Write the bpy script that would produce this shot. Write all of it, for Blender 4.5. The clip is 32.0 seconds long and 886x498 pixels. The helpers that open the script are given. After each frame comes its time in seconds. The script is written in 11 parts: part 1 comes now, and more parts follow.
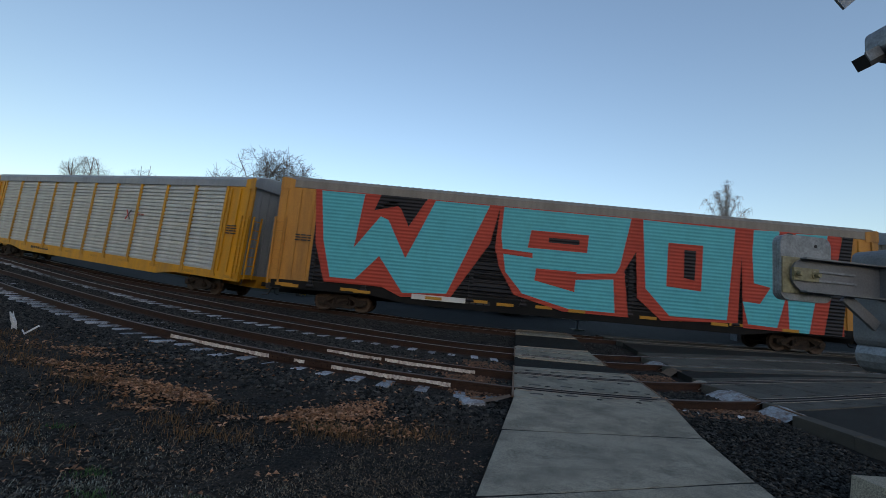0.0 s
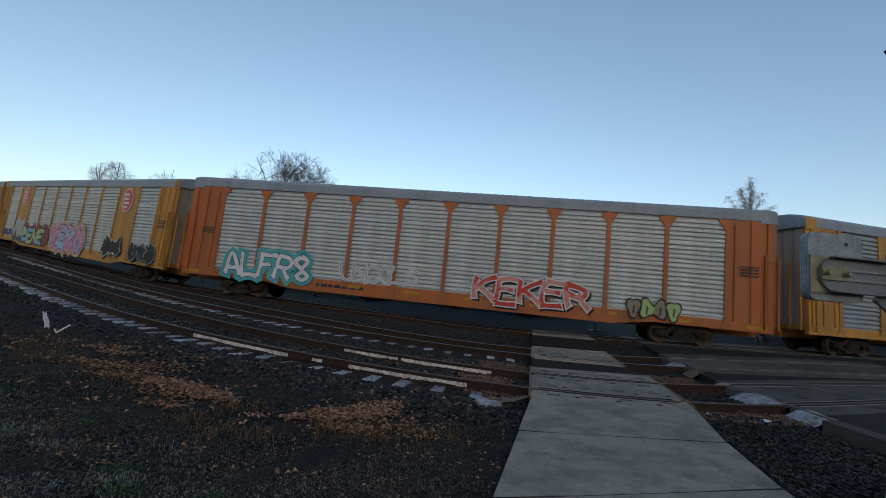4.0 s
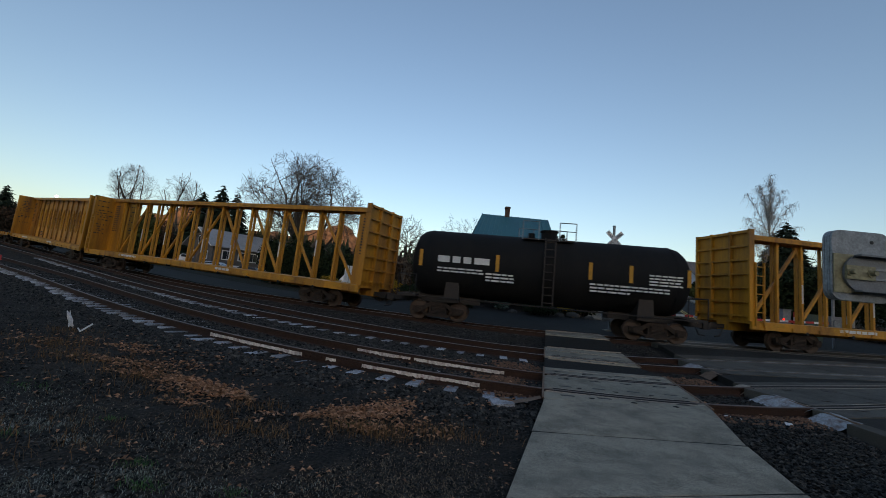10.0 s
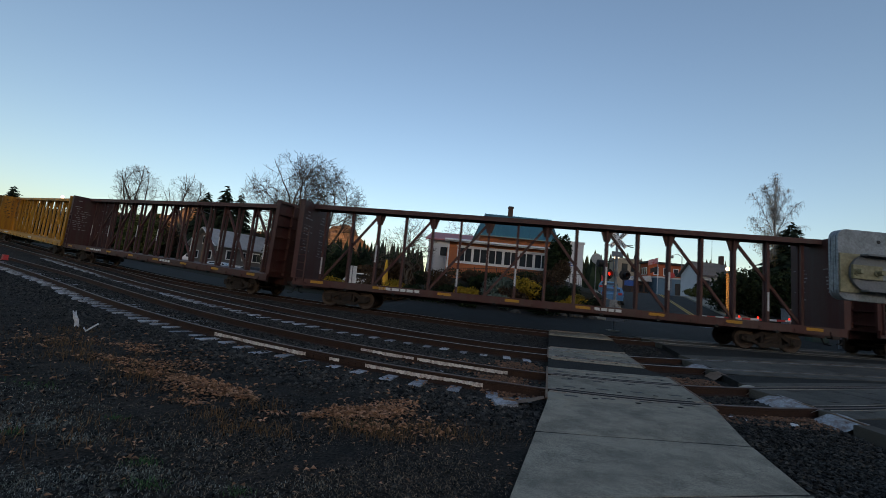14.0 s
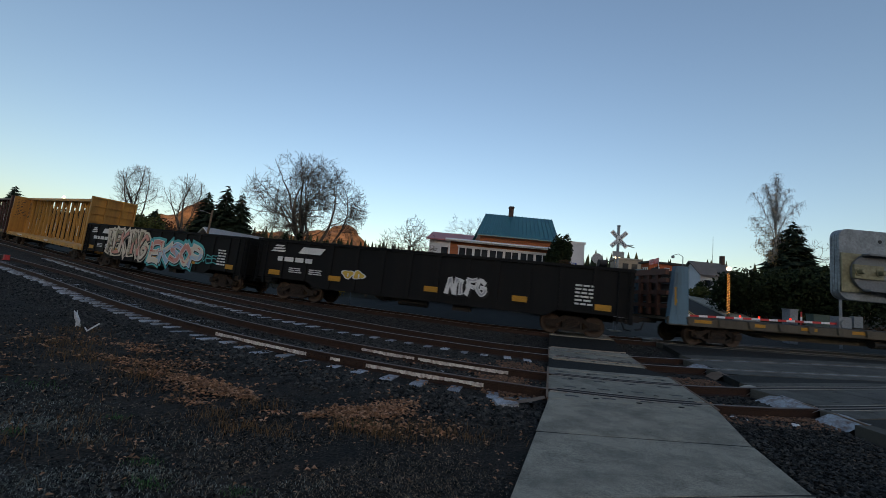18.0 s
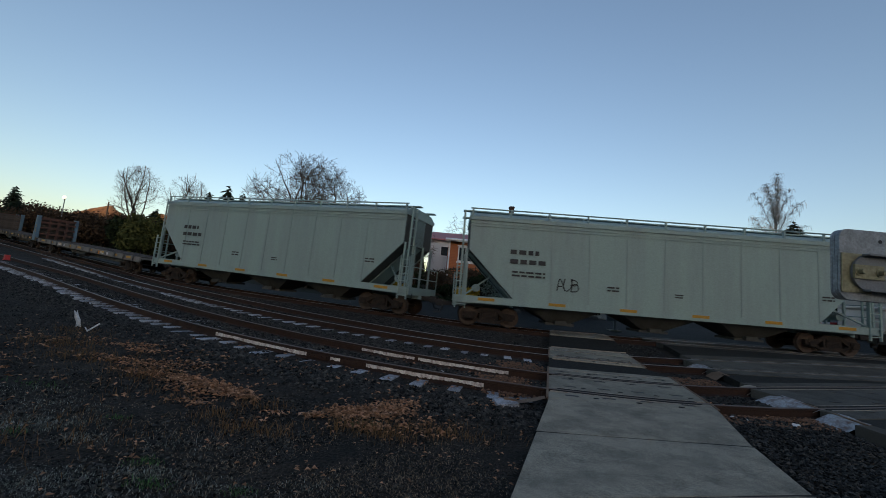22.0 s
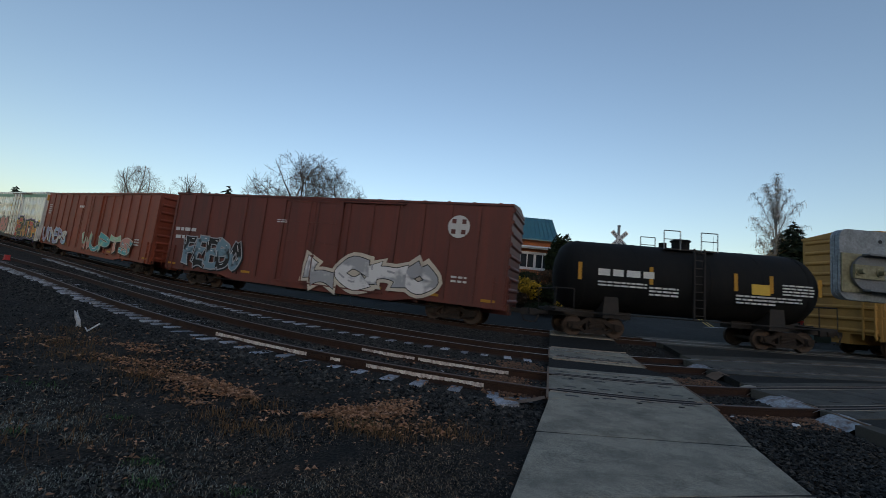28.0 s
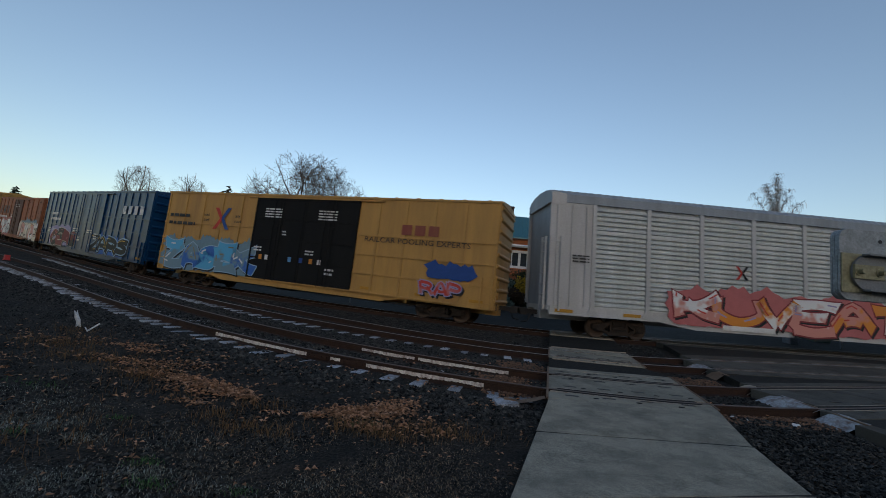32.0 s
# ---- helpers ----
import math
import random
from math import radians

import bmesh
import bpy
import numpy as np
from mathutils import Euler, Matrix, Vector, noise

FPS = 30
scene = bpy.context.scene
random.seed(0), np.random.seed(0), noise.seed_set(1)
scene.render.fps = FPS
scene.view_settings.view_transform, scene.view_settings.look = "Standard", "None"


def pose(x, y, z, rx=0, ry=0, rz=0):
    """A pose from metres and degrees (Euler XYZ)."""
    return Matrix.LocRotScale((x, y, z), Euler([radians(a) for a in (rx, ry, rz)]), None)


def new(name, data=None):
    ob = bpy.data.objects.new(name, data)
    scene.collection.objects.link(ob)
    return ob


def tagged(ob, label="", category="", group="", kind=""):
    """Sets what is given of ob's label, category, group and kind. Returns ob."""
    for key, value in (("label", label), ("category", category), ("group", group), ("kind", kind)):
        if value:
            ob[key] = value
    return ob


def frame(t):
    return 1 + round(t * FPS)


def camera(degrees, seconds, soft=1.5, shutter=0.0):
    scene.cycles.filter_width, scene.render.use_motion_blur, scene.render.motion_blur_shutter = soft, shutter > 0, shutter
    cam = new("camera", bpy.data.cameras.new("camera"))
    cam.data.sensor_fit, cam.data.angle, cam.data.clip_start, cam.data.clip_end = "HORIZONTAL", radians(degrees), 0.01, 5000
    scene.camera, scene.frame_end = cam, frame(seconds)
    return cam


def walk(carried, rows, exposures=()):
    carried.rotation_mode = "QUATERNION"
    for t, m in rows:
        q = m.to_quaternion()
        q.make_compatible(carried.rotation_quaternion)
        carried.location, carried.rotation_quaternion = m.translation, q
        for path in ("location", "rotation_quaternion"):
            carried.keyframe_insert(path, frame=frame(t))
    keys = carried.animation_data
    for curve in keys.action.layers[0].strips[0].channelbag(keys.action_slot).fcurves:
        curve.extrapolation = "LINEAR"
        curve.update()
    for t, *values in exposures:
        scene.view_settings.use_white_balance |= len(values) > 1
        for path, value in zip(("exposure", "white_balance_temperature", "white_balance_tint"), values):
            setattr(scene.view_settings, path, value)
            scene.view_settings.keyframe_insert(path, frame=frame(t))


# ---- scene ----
# ---------------------------------------------------------------- camera
EYE = (0.0, 0.0, 1.6)
cam = camera(96.5, 32.0, 0.6, 0.075)


def view(yaw, pitch, lean):
    """A camera pose at EYE: turn to the left, tilt upwards and lean, in degrees."""
    turn = Matrix.Rotation(radians(yaw), 4, "Z") @ Matrix.Rotation(radians(90 + pitch), 4, "X") @ Matrix.Rotation(radians(lean), 4, "Z")
    return Matrix.Translation(EYE) @ turn


PATH = [(0.0, -4.59, 6.73, 5.49), (1.0, -4.05, 6.69, 5.49), (2.0, -3.42, 6.63, 5.48), (3.0, -2.83, 6.57, 5.47),
        (3.5, -2.57, 6.55, 5.46), (5.5, -1.78, 6.47, 5.45), (6.0, -1.62, 6.45, 5.45), (7.0, -1.29, 6.42, 5.44),
        (8.0, -0.99, 6.40, 5.44), (9.0, -0.74, 6.38, 5.44), (10.0, -0.57, 6.35, 5.44), (11.0, -0.38, 6.34, 5.44),
        (12.0, -0.28, 6.33, 5.44), (13.0, -0.19, 6.31, 5.44), (14.5, -0.095, 6.295, 5.44), (16.5, -0.06, 6.287, 5.44),
        (19.0, -0.01, 6.277, 5.43), (24.0, 0.0, 6.277, 5.43), (32.0, 0.0, 6.277, 5.43)]
walk(cam, [(t, view(a, b, c)) for t, a, b, c in PATH], [(0.0, 0.90, 7000, 19), (3.5, 0.90, 7000, 19), (7.0, 0.66, 7000, 19), (20.0, 0.64, 7000, 19), (32.0, 0.66, 7000, 19)])

# ---------------------------------------------------------------- world and sun
SUN_ELEVATION = radians(6.0)
SUN_TURN = math.atan2(0.08, -1.0)          # clockwise from +y, seen from above
world = bpy.data.worlds.new("sky")
scene.world = world
world.use_nodes = True
wn, wl = world.node_tree.nodes, world.node_tree.links
wn.clear()
w_out, w_bg, w_sky = wn.new("ShaderNodeOutputWorld"), wn.new("ShaderNodeBackground"), wn.new("ShaderNodeTexSky")
w_sky.sky_type, w_sky.sun_disc = "NISHITA", False
w_sky.sun_elevation, w_sky.sun_rotation = SUN_ELEVATION, SUN_TURN
w_sky.altitude, w_sky.air_density, w_sky.dust_density, w_sky.ozone_density = 100.0, 1.0, 1.05, 1.9
w_bg.inputs["Strength"].default_value = 0.19
wl.new(w_sky.outputs[0], w_bg.inputs[0])
wl.new(w_bg.outputs[0], w_out.inputs[0])
sun_data = bpy.data.lights.new("sun", "SUN")
sun_data.energy, sun_data.angle, sun_data.color = 3.0, radians(0.5), (1.0, 0.50, 0.22)
sun = new("sun", sun_data)
to_sun = Vector((math.sin(SUN_TURN) * math.cos(SUN_ELEVATION), math.cos(SUN_TURN) * math.cos(SUN_ELEVATION), math.sin(SUN_ELEVATION)))
sun.matrix_world = Matrix.Translation((0, 0, 80)) @ to_sun.to_track_quat("Z", "Y").to_matrix().to_4x4()


# ---------------------------------------------------------------- materials
MATS = {}


def material(key, colour, rough=0.6, metal=0.0, second=None, size=2.0, amount=0.5, bump=0.0, bump_size=40.0, grain=0.25, streak=0.0, vary=0.0, ribs=0.0, rib_pitch=0.1, stretch=None):
    """A surface with two scales of variation: blotches of a second colour and a fine grain; optional run-down streaks,
    piece-to-piece variation and horizontal pressed ribs."""
    if key in MATS:
        return MATS[key]
    m = bpy.data.materials.new(key)
    m.use_nodes = True
    n, l = m.node_tree.nodes, m.node_tree.links
    bsdf = n["Principled BSDF"]
    co = n.new("ShaderNodeTexCoord")
    second = second or tuple(c * 0.6 for c in colour)
    big = n.new("ShaderNodeTexNoise")
    big.inputs["Scale"].default_value, big.inputs["Detail"].default_value, big.inputs["Roughness"].default_value = size, 9.0, 0.74
    ramp = n.new("ShaderNodeValToRGB")
    ramp.color_ramp.elements[0].position, ramp.color_ramp.elements[1].position = 0.42, 0.42 + 0.26
    l.new(big.outputs["Fac"], ramp.inputs["Fac"])
    source = co.outputs["Object"]
    if streak > 0 or stretch:
        mp = n.new("ShaderNodeMapping")
        mp.inputs["Scale"].default_value = stretch or (1.0, 1.0, streak)
        l.new(source, mp.inputs["Vector"])
        l.new(mp.outputs[0], big.inputs["Vector"])
    else:
        l.new(source, big.inputs["Vector"])
    fac = n.new("ShaderNodeMath")
    fac.operation = "MULTIPLY"
    l.new(ramp.outputs["Color"], fac.inputs[0])
    fac.inputs[1].default_value = amount
    mix = n.new("ShaderNodeMix")
    mix.data_type = "RGBA"
    l.new(fac.outputs[0], mix.inputs["Factor"])
    mix.inputs[6].default_value, mix.inputs[7].default_value = (*colour, 1), (*second, 1)
    fine = n.new("ShaderNodeTexNoise")
    fine.inputs["Scale"].default_value, fine.inputs["Detail"].default_value = bump_size, 4.0
    l.new(source, fine.inputs["Vector"])
    gr = n.new("ShaderNodeMapRange")
    gr.inputs["From Min"].default_value, gr.inputs["From Max"].default_value = 0.3, 0.7
    gr.inputs["To Min"].default_value, gr.inputs["To Max"].default_value = 1 - grain, 1 + grain
    l.new(fine.outputs["Fac"], gr.inputs["Value"])
    val = gr.outputs[0]
    if vary > 0:
        info = n.new("ShaderNodeObjectInfo")
        geo = n.new("ShaderNodeNewGeometry")
        add = n.new("ShaderNodeMath")
        add.operation = "ADD"
        l.new(info.outputs["Random"], add.inputs[0])
        l.new(geo.outputs["Random Per Island"], add.inputs[1])
        frc = n.new("ShaderNodeMath")
        frc.operation = "FRACT"
        l.new(add.outputs[0], frc.inputs[0])
        rg = n.new("ShaderNodeMapRange")
        rg.inputs["To Min"].default_value, rg.inputs["To Max"].default_value = 1 - vary, 1 + vary
        l.new(frc.outputs[0], rg.inputs["Value"])
        mul = n.new("ShaderNodeMath")
        mul.operation = "MULTIPLY"
        l.new(val, mul.inputs[0])
        l.new(rg.outputs[0], mul.inputs[1])
        val = mul.outputs[0]
    sc = n.new("ShaderNodeVectorMath")
    sc.operation = "SCALE"
    l.new(mix.outputs[2], sc.inputs[0])
    l.new(val, sc.inputs["Scale"])
    l.new(sc.outputs[0], bsdf.inputs["Base Color"])
    bsdf.inputs["Roughness"].default_value, bsdf.inputs["Metallic"].default_value = rough, metal
    bsdf.inputs["Specular IOR Level"].default_value = 0.5 if rough < 0.5 else (0.3 if rough < 0.75 else 0.15)
    height = None
    if bump > 0:
        bp = n.new("ShaderNodeBump")
        bp.inputs["Strength"].default_value, bp.inputs["Distance"].default_value = 1.0, bump
        l.new(fine.outputs["Fac"], bp.inputs["Height"])
        height = bp
    if ribs > 0:
        wv = n.new("ShaderNodeTexWave")
        wv.wave_type, wv.bands_direction, wv.wave_profile = "BANDS", "Z", "SIN"
        wv.inputs["Scale"].default_value = 0.314 / rib_pitch
        l.new(source, wv.inputs["Vector"])
        b2 = n.new("ShaderNodeBump")
        b2.inputs["Strength"].default_value, b2.inputs["Distance"].default_value = 1.0, ribs
        l.new(wv.outputs["Fac"], b2.inputs["Height"])
        if height:
            l.new(height.outputs[0], b2.inputs["Normal"])
        height = b2
    if height:
        l.new(height.outputs[0], bsdf.inputs["Normal"])
    MATS[key] = m
    return m


def paint(key, colour, rough=0.5, dirt=(0.10, 0.075, 0.05), amount=0.55, streak=0.12, size=1.1, **more):
    """Weathered railcar paint: run-down dirt and a faint grain."""
    return material(key, colour, rough, 0.0, dirt, size, amount, 0.0015, 30.0, 0.10, streak, **more)


def dented(m, along, up, depth, rough, gloss=0.5, cells=False):
    """Oil-canned sheet: shallow bulges, loose or in rows between the posts, that catch the sky and the ground."""
    n, l = m.node_tree.nodes, m.node_tree.links
    bsdf = n["Principled BSDF"]
    co = next(q for q in n if q.bl_idname == "ShaderNodeTexCoord")
    mp, bp = n.new("ShaderNodeMapping"), n.new("ShaderNodeBump")
    mp.inputs["Scale"].default_value = (along, 0.0 if cells else 1.0, up)
    bp.inputs["Strength"].default_value, bp.inputs["Distance"].default_value = 1.0, depth
    l.new(co.outputs["Object"], mp.inputs["Vector"])
    ns = n.new("ShaderNodeTexNoise")
    ns.inputs["Scale"].default_value, ns.inputs["Detail"].default_value = 1.0, 0.6
    l.new(mp.outputs[0], ns.inputs["Vector"])
    height = ns.outputs["Fac"]
    if cells:
        vo = n.new("ShaderNodeTexVoronoi")
        vo.feature = "SMOOTH_F1"
        vo.inputs["Scale"].default_value, vo.inputs["Randomness"].default_value, vo.inputs["Smoothness"].default_value = 1.0, 0.42, 0.5
        l.new(mp.outputs[0], vo.inputs["Vector"])
        mix = n.new("ShaderNodeMath")
        mix.operation = "MULTIPLY_ADD"
        mix.inputs[1].default_value = 1.9
        l.new(vo.outputs["Distance"], mix.inputs[0])
        l.new(height, mix.inputs[2])
        height = mix.outputs[0]
    l.new(height, bp.inputs["Height"])
    l.new(bp.outputs[0], bsdf.inputs["Normal"])
    bsdf.inputs["Roughness"].default_value, bsdf.inputs["Specular IOR Level"].default_value = rough, gloss
    return m


def glow(key, colour, strength):
    if key in MATS:
        return MATS[key]
    m = bpy.data.materials.new(key)
    m.use_nodes = True
    bsdf = m.node_tree.nodes["Principled BSDF"]
    bsdf.inputs["Base Color"].default_value = (*colour, 1)
    bsdf.inputs["Emission Color"].default_value = (*colour, 1)
    bsdf.inputs["Emission Strength"].default_value = strength
    MATS[key] = m
    return m


def glass(key, colour=(0.02, 0.025, 0.03)):
    """A dark window pane: a smooth reflecting sheet over a dim room."""
    return material(key, colour, 0.06, 0.0, tuple(c * 2.0 for c in colour), 0.8, 0.6, 0.0, 5.0, 0.1)


M_GRAVEL = material("dark_gravel", (0.017, 0.0162, 0.015), 0.95, 0, (0.048, 0.038, 0.030), 1.1, 0.9, 0.05, 34.0, 0.65)
M_STONE = material("gravel_stone", (0.021, 0.0215, 0.021), 0.8, 0, (0.088, 0.082, 0.074), 8.0, 0.55, 0.004, 90.0, 0.45, vary=1.0)
M_ASPHALT = material("asphalt", (0.020, 0.0188, 0.0165), 0.85, 0, (0.036, 0.035, 0.033), 0.7, 0.6, 0.004, 160.0, 0.35)
M_ASPHALT_PATCH = material("asphalt_patch", (0.015, 0.0145, 0.0135), 0.85, 0, (0.030, 0.028, 0.025), 3.0, 0.5, 0.010, 60.0, 0.4)
M_CONCRETE = material("concrete_slab", (0.31, 0.282, 0.225), 0.85, 0, (0.135, 0.124, 0.103), 2.4, 0.95, 0.006, 85.0, 0.5, vary=0.12, stretch=(0.75, 1.0, 1.0))
M_PANEL = material("crossing_panel_concrete", (0.265, 0.24, 0.19), 0.85, 0, (0.09, 0.081, 0.066), 1.8, 0.75, 0.003, 110.0, 0.22, vary=0.08)
M_PANEL_ROAD = material("worn_road_crossing_panel", (0.092, 0.086, 0.074), 0.8, 0, (0.032, 0.030, 0.026), 1.2, 0.85, 0.003, 90.0, 0.3, vary=0.15)
M_KERB = material("kerb_concrete", (0.075, 0.068, 0.058), 0.9, 0, (0.05, 0.046, 0.04), 2.0, 0.7, 0.004, 90.0, 0.25)
M_RUST = material("rusty_steel", (0.046, 0.025, 0.018), 0.8, 0.1, (0.024, 0.0155, 0.0125), 4.0, 0.7, 0.003, 80.0, 0.35)
M_RUST_LIGHT = material("pale_rusty_steel", (0.19, 0.125, 0.085), 0.7, 0.2, (0.10, 0.043, 0.024), 5.0, 0.8, 0.003, 60.0, 0.3)
M_RAILTOP = material("polished_rail_top", (0.30, 0.28, 0.27), 0.35, 0.8, (0.14, 0.10, 0.08), 6.0, 0.5)
M_RAILTOP_DULL = material("dull_rail_top", (0.13, 0.095, 0.08), 0.55, 0.5, (0.08, 0.05, 0.04), 6.0, 0.6)
M_WHITEWASH = material("flaking_white_paint", (0.70, 0.66, 0.60), 0.8, 0, (0.16, 0.055, 0.035), 9.0, 0.9, 0.003, 60.0, 0.25, 0.5)
M_TIE = material("frosted_tie_wood", (0.37, 0.39, 0.43), 0.8, 0, (0.060, 0.052, 0.048), 7.0, 0.9, 0.006, 45.0, 0.4, vary=0.35)
M_TIE_DARK = material("dark_tie_wood", (0.065, 0.055, 0.048), 0.9, 0, (0.16, 0.155, 0.15), 6.0, 0.4, 0.006, 45.0, 0.3, vary=0.3)
M_GALV = material("galvanised_steel", (0.225, 0.245, 0.265), 0.45, 0.35, (0.125, 0.14, 0.155), 11.0, 0.95, 0.001, 45.0, 0.2)
M_GALV_DARK = material("dark_galvanised_steel", (0.17, 0.182, 0.195), 0.55, 0.25, (0.11, 0.117, 0.125), 4.0, 0.6, 0.001, 60.0, 0.12)
M_YELLOW_ZINC = material("yellow_zinc_plate", (0.24, 0.22, 0.13), 0.45, 0.4, (0.15, 0.145, 0.11), 5.0, 0.6)
M_BLACKIRON = material("black_iron", (0.025, 0.024, 0.024), 0.6, 0.2, (0.05, 0.035, 0.028), 4.0, 0.6, 0.002, 60.0, 0.25)
M_TRUCK = material("grimy_truck_casting", (0.028, 0.0225, 0.019), 0.85, 0.1, (0.066, 0.044, 0.032), 4.0, 0.7, 0.004, 50.0, 0.3)
M_WHEEL = material("worn_wheel_steel", (0.064, 0.045, 0.035), 0.65, 0.3, (0.105, 0.068, 0.048), 5.0, 0.6, 0.002, 60.0, 0.2)
M_WHITE = material("white_sign_paint", (0.72, 0.73, 0.74), 0.55, 0, (0.5, 0.5, 0.5), 3.0, 0.4)
M_BLACK = material("black_sign_paint", (0.02, 0.02, 0.022), 0.6, 0, (0.04, 0.04, 0.04), 3.0, 0.4)
M_REDPAINT = material("red_stripe_paint", (0.55, 0.05, 0.05), 0.5, 0, (0.4, 0.06, 0.05), 3.0, 0.4)
M_REFLECT = material("yellow_reflector_tape", (0.46, 0.22, 0.018), 0.55, 0, (0.26, 0.14, 0.03), 6.0, 0.5)
M_LINE = material("road_marking_white", (0.55, 0.56, 0.57), 0.7, 0, (0.25, 0.25, 0.25), 5.0, 0.6)
M_LINE_Y = material("road_marking_yellow", (0.55, 0.36, 0.06), 0.7, 0, (0.25, 0.18, 0.06), 5.0, 0.5)


# ---------------------------------------------------------------- mesh helpers
class Shape:
    """Collects vertices and faces for one mesh."""

    def __init__(self):
        self.v, self.f = [], []

    def box(self, x0, x1, y0, y1, z0, z1, m=None):
        b = len(self.v)
        pts = [(x0, y0, z0), (x1, y0, z0), (x1, y1, z0), (x0, y1, z0), (x0, y0, z1), (x1, y0, z1), (x1, y1, z1), (x0, y1, z1)]
        self.v += [tuple(m @ Vector(q)) for q in pts] if m else pts
        self.f += [tuple(b + i for i in q) for q in ((3, 2, 1, 0), (4, 5, 6, 7), (0, 1, 5, 4), (1, 2, 6, 5), (2, 3, 7, 6), (3, 0, 4, 7))]
        return self

    def bar(self, a, b, w, d, up=(0, 1, 0)):
        """A straight square bar from a to b, w across and d along up."""
        a, b = Vector(a), Vector(b)
        t = (b - a).normalized()
        u = Vector(up)
        u = (u - t * u.dot(t)).normalized()
        s = t.cross(u)
        k = len(self.v)
        for q in (a, b):
            for i, j in ((-1, -1), (1, -1), (1, 1), (-1, 1)):
                self.v.append(tuple(q + s * (i * w / 2) + u * (j * d / 2)))
        self.f += [tuple(k + i for i in q) for q in ((0, 1, 2, 3), (7, 6, 5, 4), (0, 4, 5, 1), (1, 5, 6, 2), (2, 6, 7, 3), (3, 7, 4, 0))]
        return self

    def tube(self, a, b, r, r2=None, n=10, caps=True):
        a, b = Vector(a), Vector(b)
        r2 = r if r2 is None else r2
        t = (b - a).normalized()
        u = t.orthogonal().normalized()
        s = t.cross(u)
        k = len(self.v)
        for q, rr in ((a, r), (b, r2)):
            for i in range(n):
                w = 2 * math.pi * i / n
                self.v.append(tuple(q + (u * math.cos(w) + s * math.sin(w)) * rr))
        for i in range(n):
            j = (i + 1) % n
            self.f.append((k + i, k + j, k + n + j, k + n + i))
        if caps:
            self.f.append(tuple(k + i for i in range(n - 1, -1, -1)))
            self.f.append(tuple(k + n + i for i in range(n)))
        return self

    def prism(self, pts, a, b):
        """A polygon given in (x, z), anticlockwise as seen from -y, from y = a (near) to y = b."""
        k, n = len(self.v), len(pts)
        self.v += [(x, a, z) for x, z in pts] + [(x, b, z) for x, z in pts]
        self.f.append(tuple(range(k, k + n)))
        self.f.append(tuple(range(k + 2 * n - 1, k + n - 1, -1)))
        for i in range(n):
            j = (i + 1) % n
            self.f.append((k + j, k + i, k + n + i, k + n + j))
        return self

    def profile(self, pts, a, b, caps=True):
        """A polygon given in (y, z), anticlockwise as seen from +x, from x = a to x = b."""
        k, n = len(self.v), len(pts)
        self.v += [(a, y, z) for y, z in pts] + [(b, y, z) for y, z in pts]
        for i in range(n):
            j = (i + 1) % n
            self.f.append((k + i, k + j, k + n + j, k + n + i)[::-1] if False else (k + i, k + n + i, k + n + j, k + j)[::-1])
        if caps:
            self.f.append(tuple(range(k + n - 1, k - 1, -1)))
            self.f.append(tuple(range(k + n, k + 2 * n)))
        return self

    def rings(self, loops, closed=True, caps=False):
        """Bridges equal loops of points."""
        k, n = len(self.v), len(loops[0])
        for lp in loops:
            self.v += [tuple(q) for q in lp]
        m = n if closed else n - 1
        for i in range(len(loops) - 1):
            for j in range(m):
                j2 = (j + 1) % n
                self.f.append((k + i * n + j, k + i * n + j2, k + (i + 1) * n + j2, k + (i + 1) * n + j))
        if caps:
            self.f.append(tuple(range(k + n - 1, k - 1, -1)))
            e = k + (len(loops) - 1) * n
            self.f.append(tuple(range(e, e + n)))
        return self

    def sphere(self, c, r, n=10, m=6, sz=1.0):
        loops = []
        for i in range(1, m):
            w = math.pi * i / m
            loops.append([(c[0] + r * math.sin(w) * math.cos(2 * math.pi * j / n), c[1] + r * math.sin(w) * math.sin(2 * math.pi * j / n),
                           c[2] - r * sz * math.cos(w)) for j in range(n)])
        return self.rings(loops, True, True)

    def mesh(self, name, mat, smooth=False):
        me = bpy.data.meshes.new(name)
        me.from_pydata(self.v, [], self.f)
        me.materials.append(mat)
        if smooth:
            me.polygons.foreach_set("use_smooth", [True] * len(me.polygons))
        me.update()
        return me


def part(name, shape, mat, parent=None, label="", at=None, smooth=False):
    """Links a shape (or a ready mesh) as one mesh object under a thing or a part."""
    me = shape if isinstance(shape, bpy.types.Mesh) else shape.mesh(name, mat, smooth)
    ob = new(name, me)
    if parent is not None:
        ob.parent = parent
    if at is not None:
        ob.matrix_basis = at if isinstance(at, Matrix) else Matrix.Translation(at)
    if label:
        ob["label"] = label
    return ob


def thing(name, label, category, group="", at=None, kind=""):
    ob = new(name)
    ob.empty_display_size = 0.3
    if at is not None:
        ob.matrix_basis = at if isinstance(at, Matrix) else Matrix.Translation(at)
    return tagged(ob, label, category, group, kind)


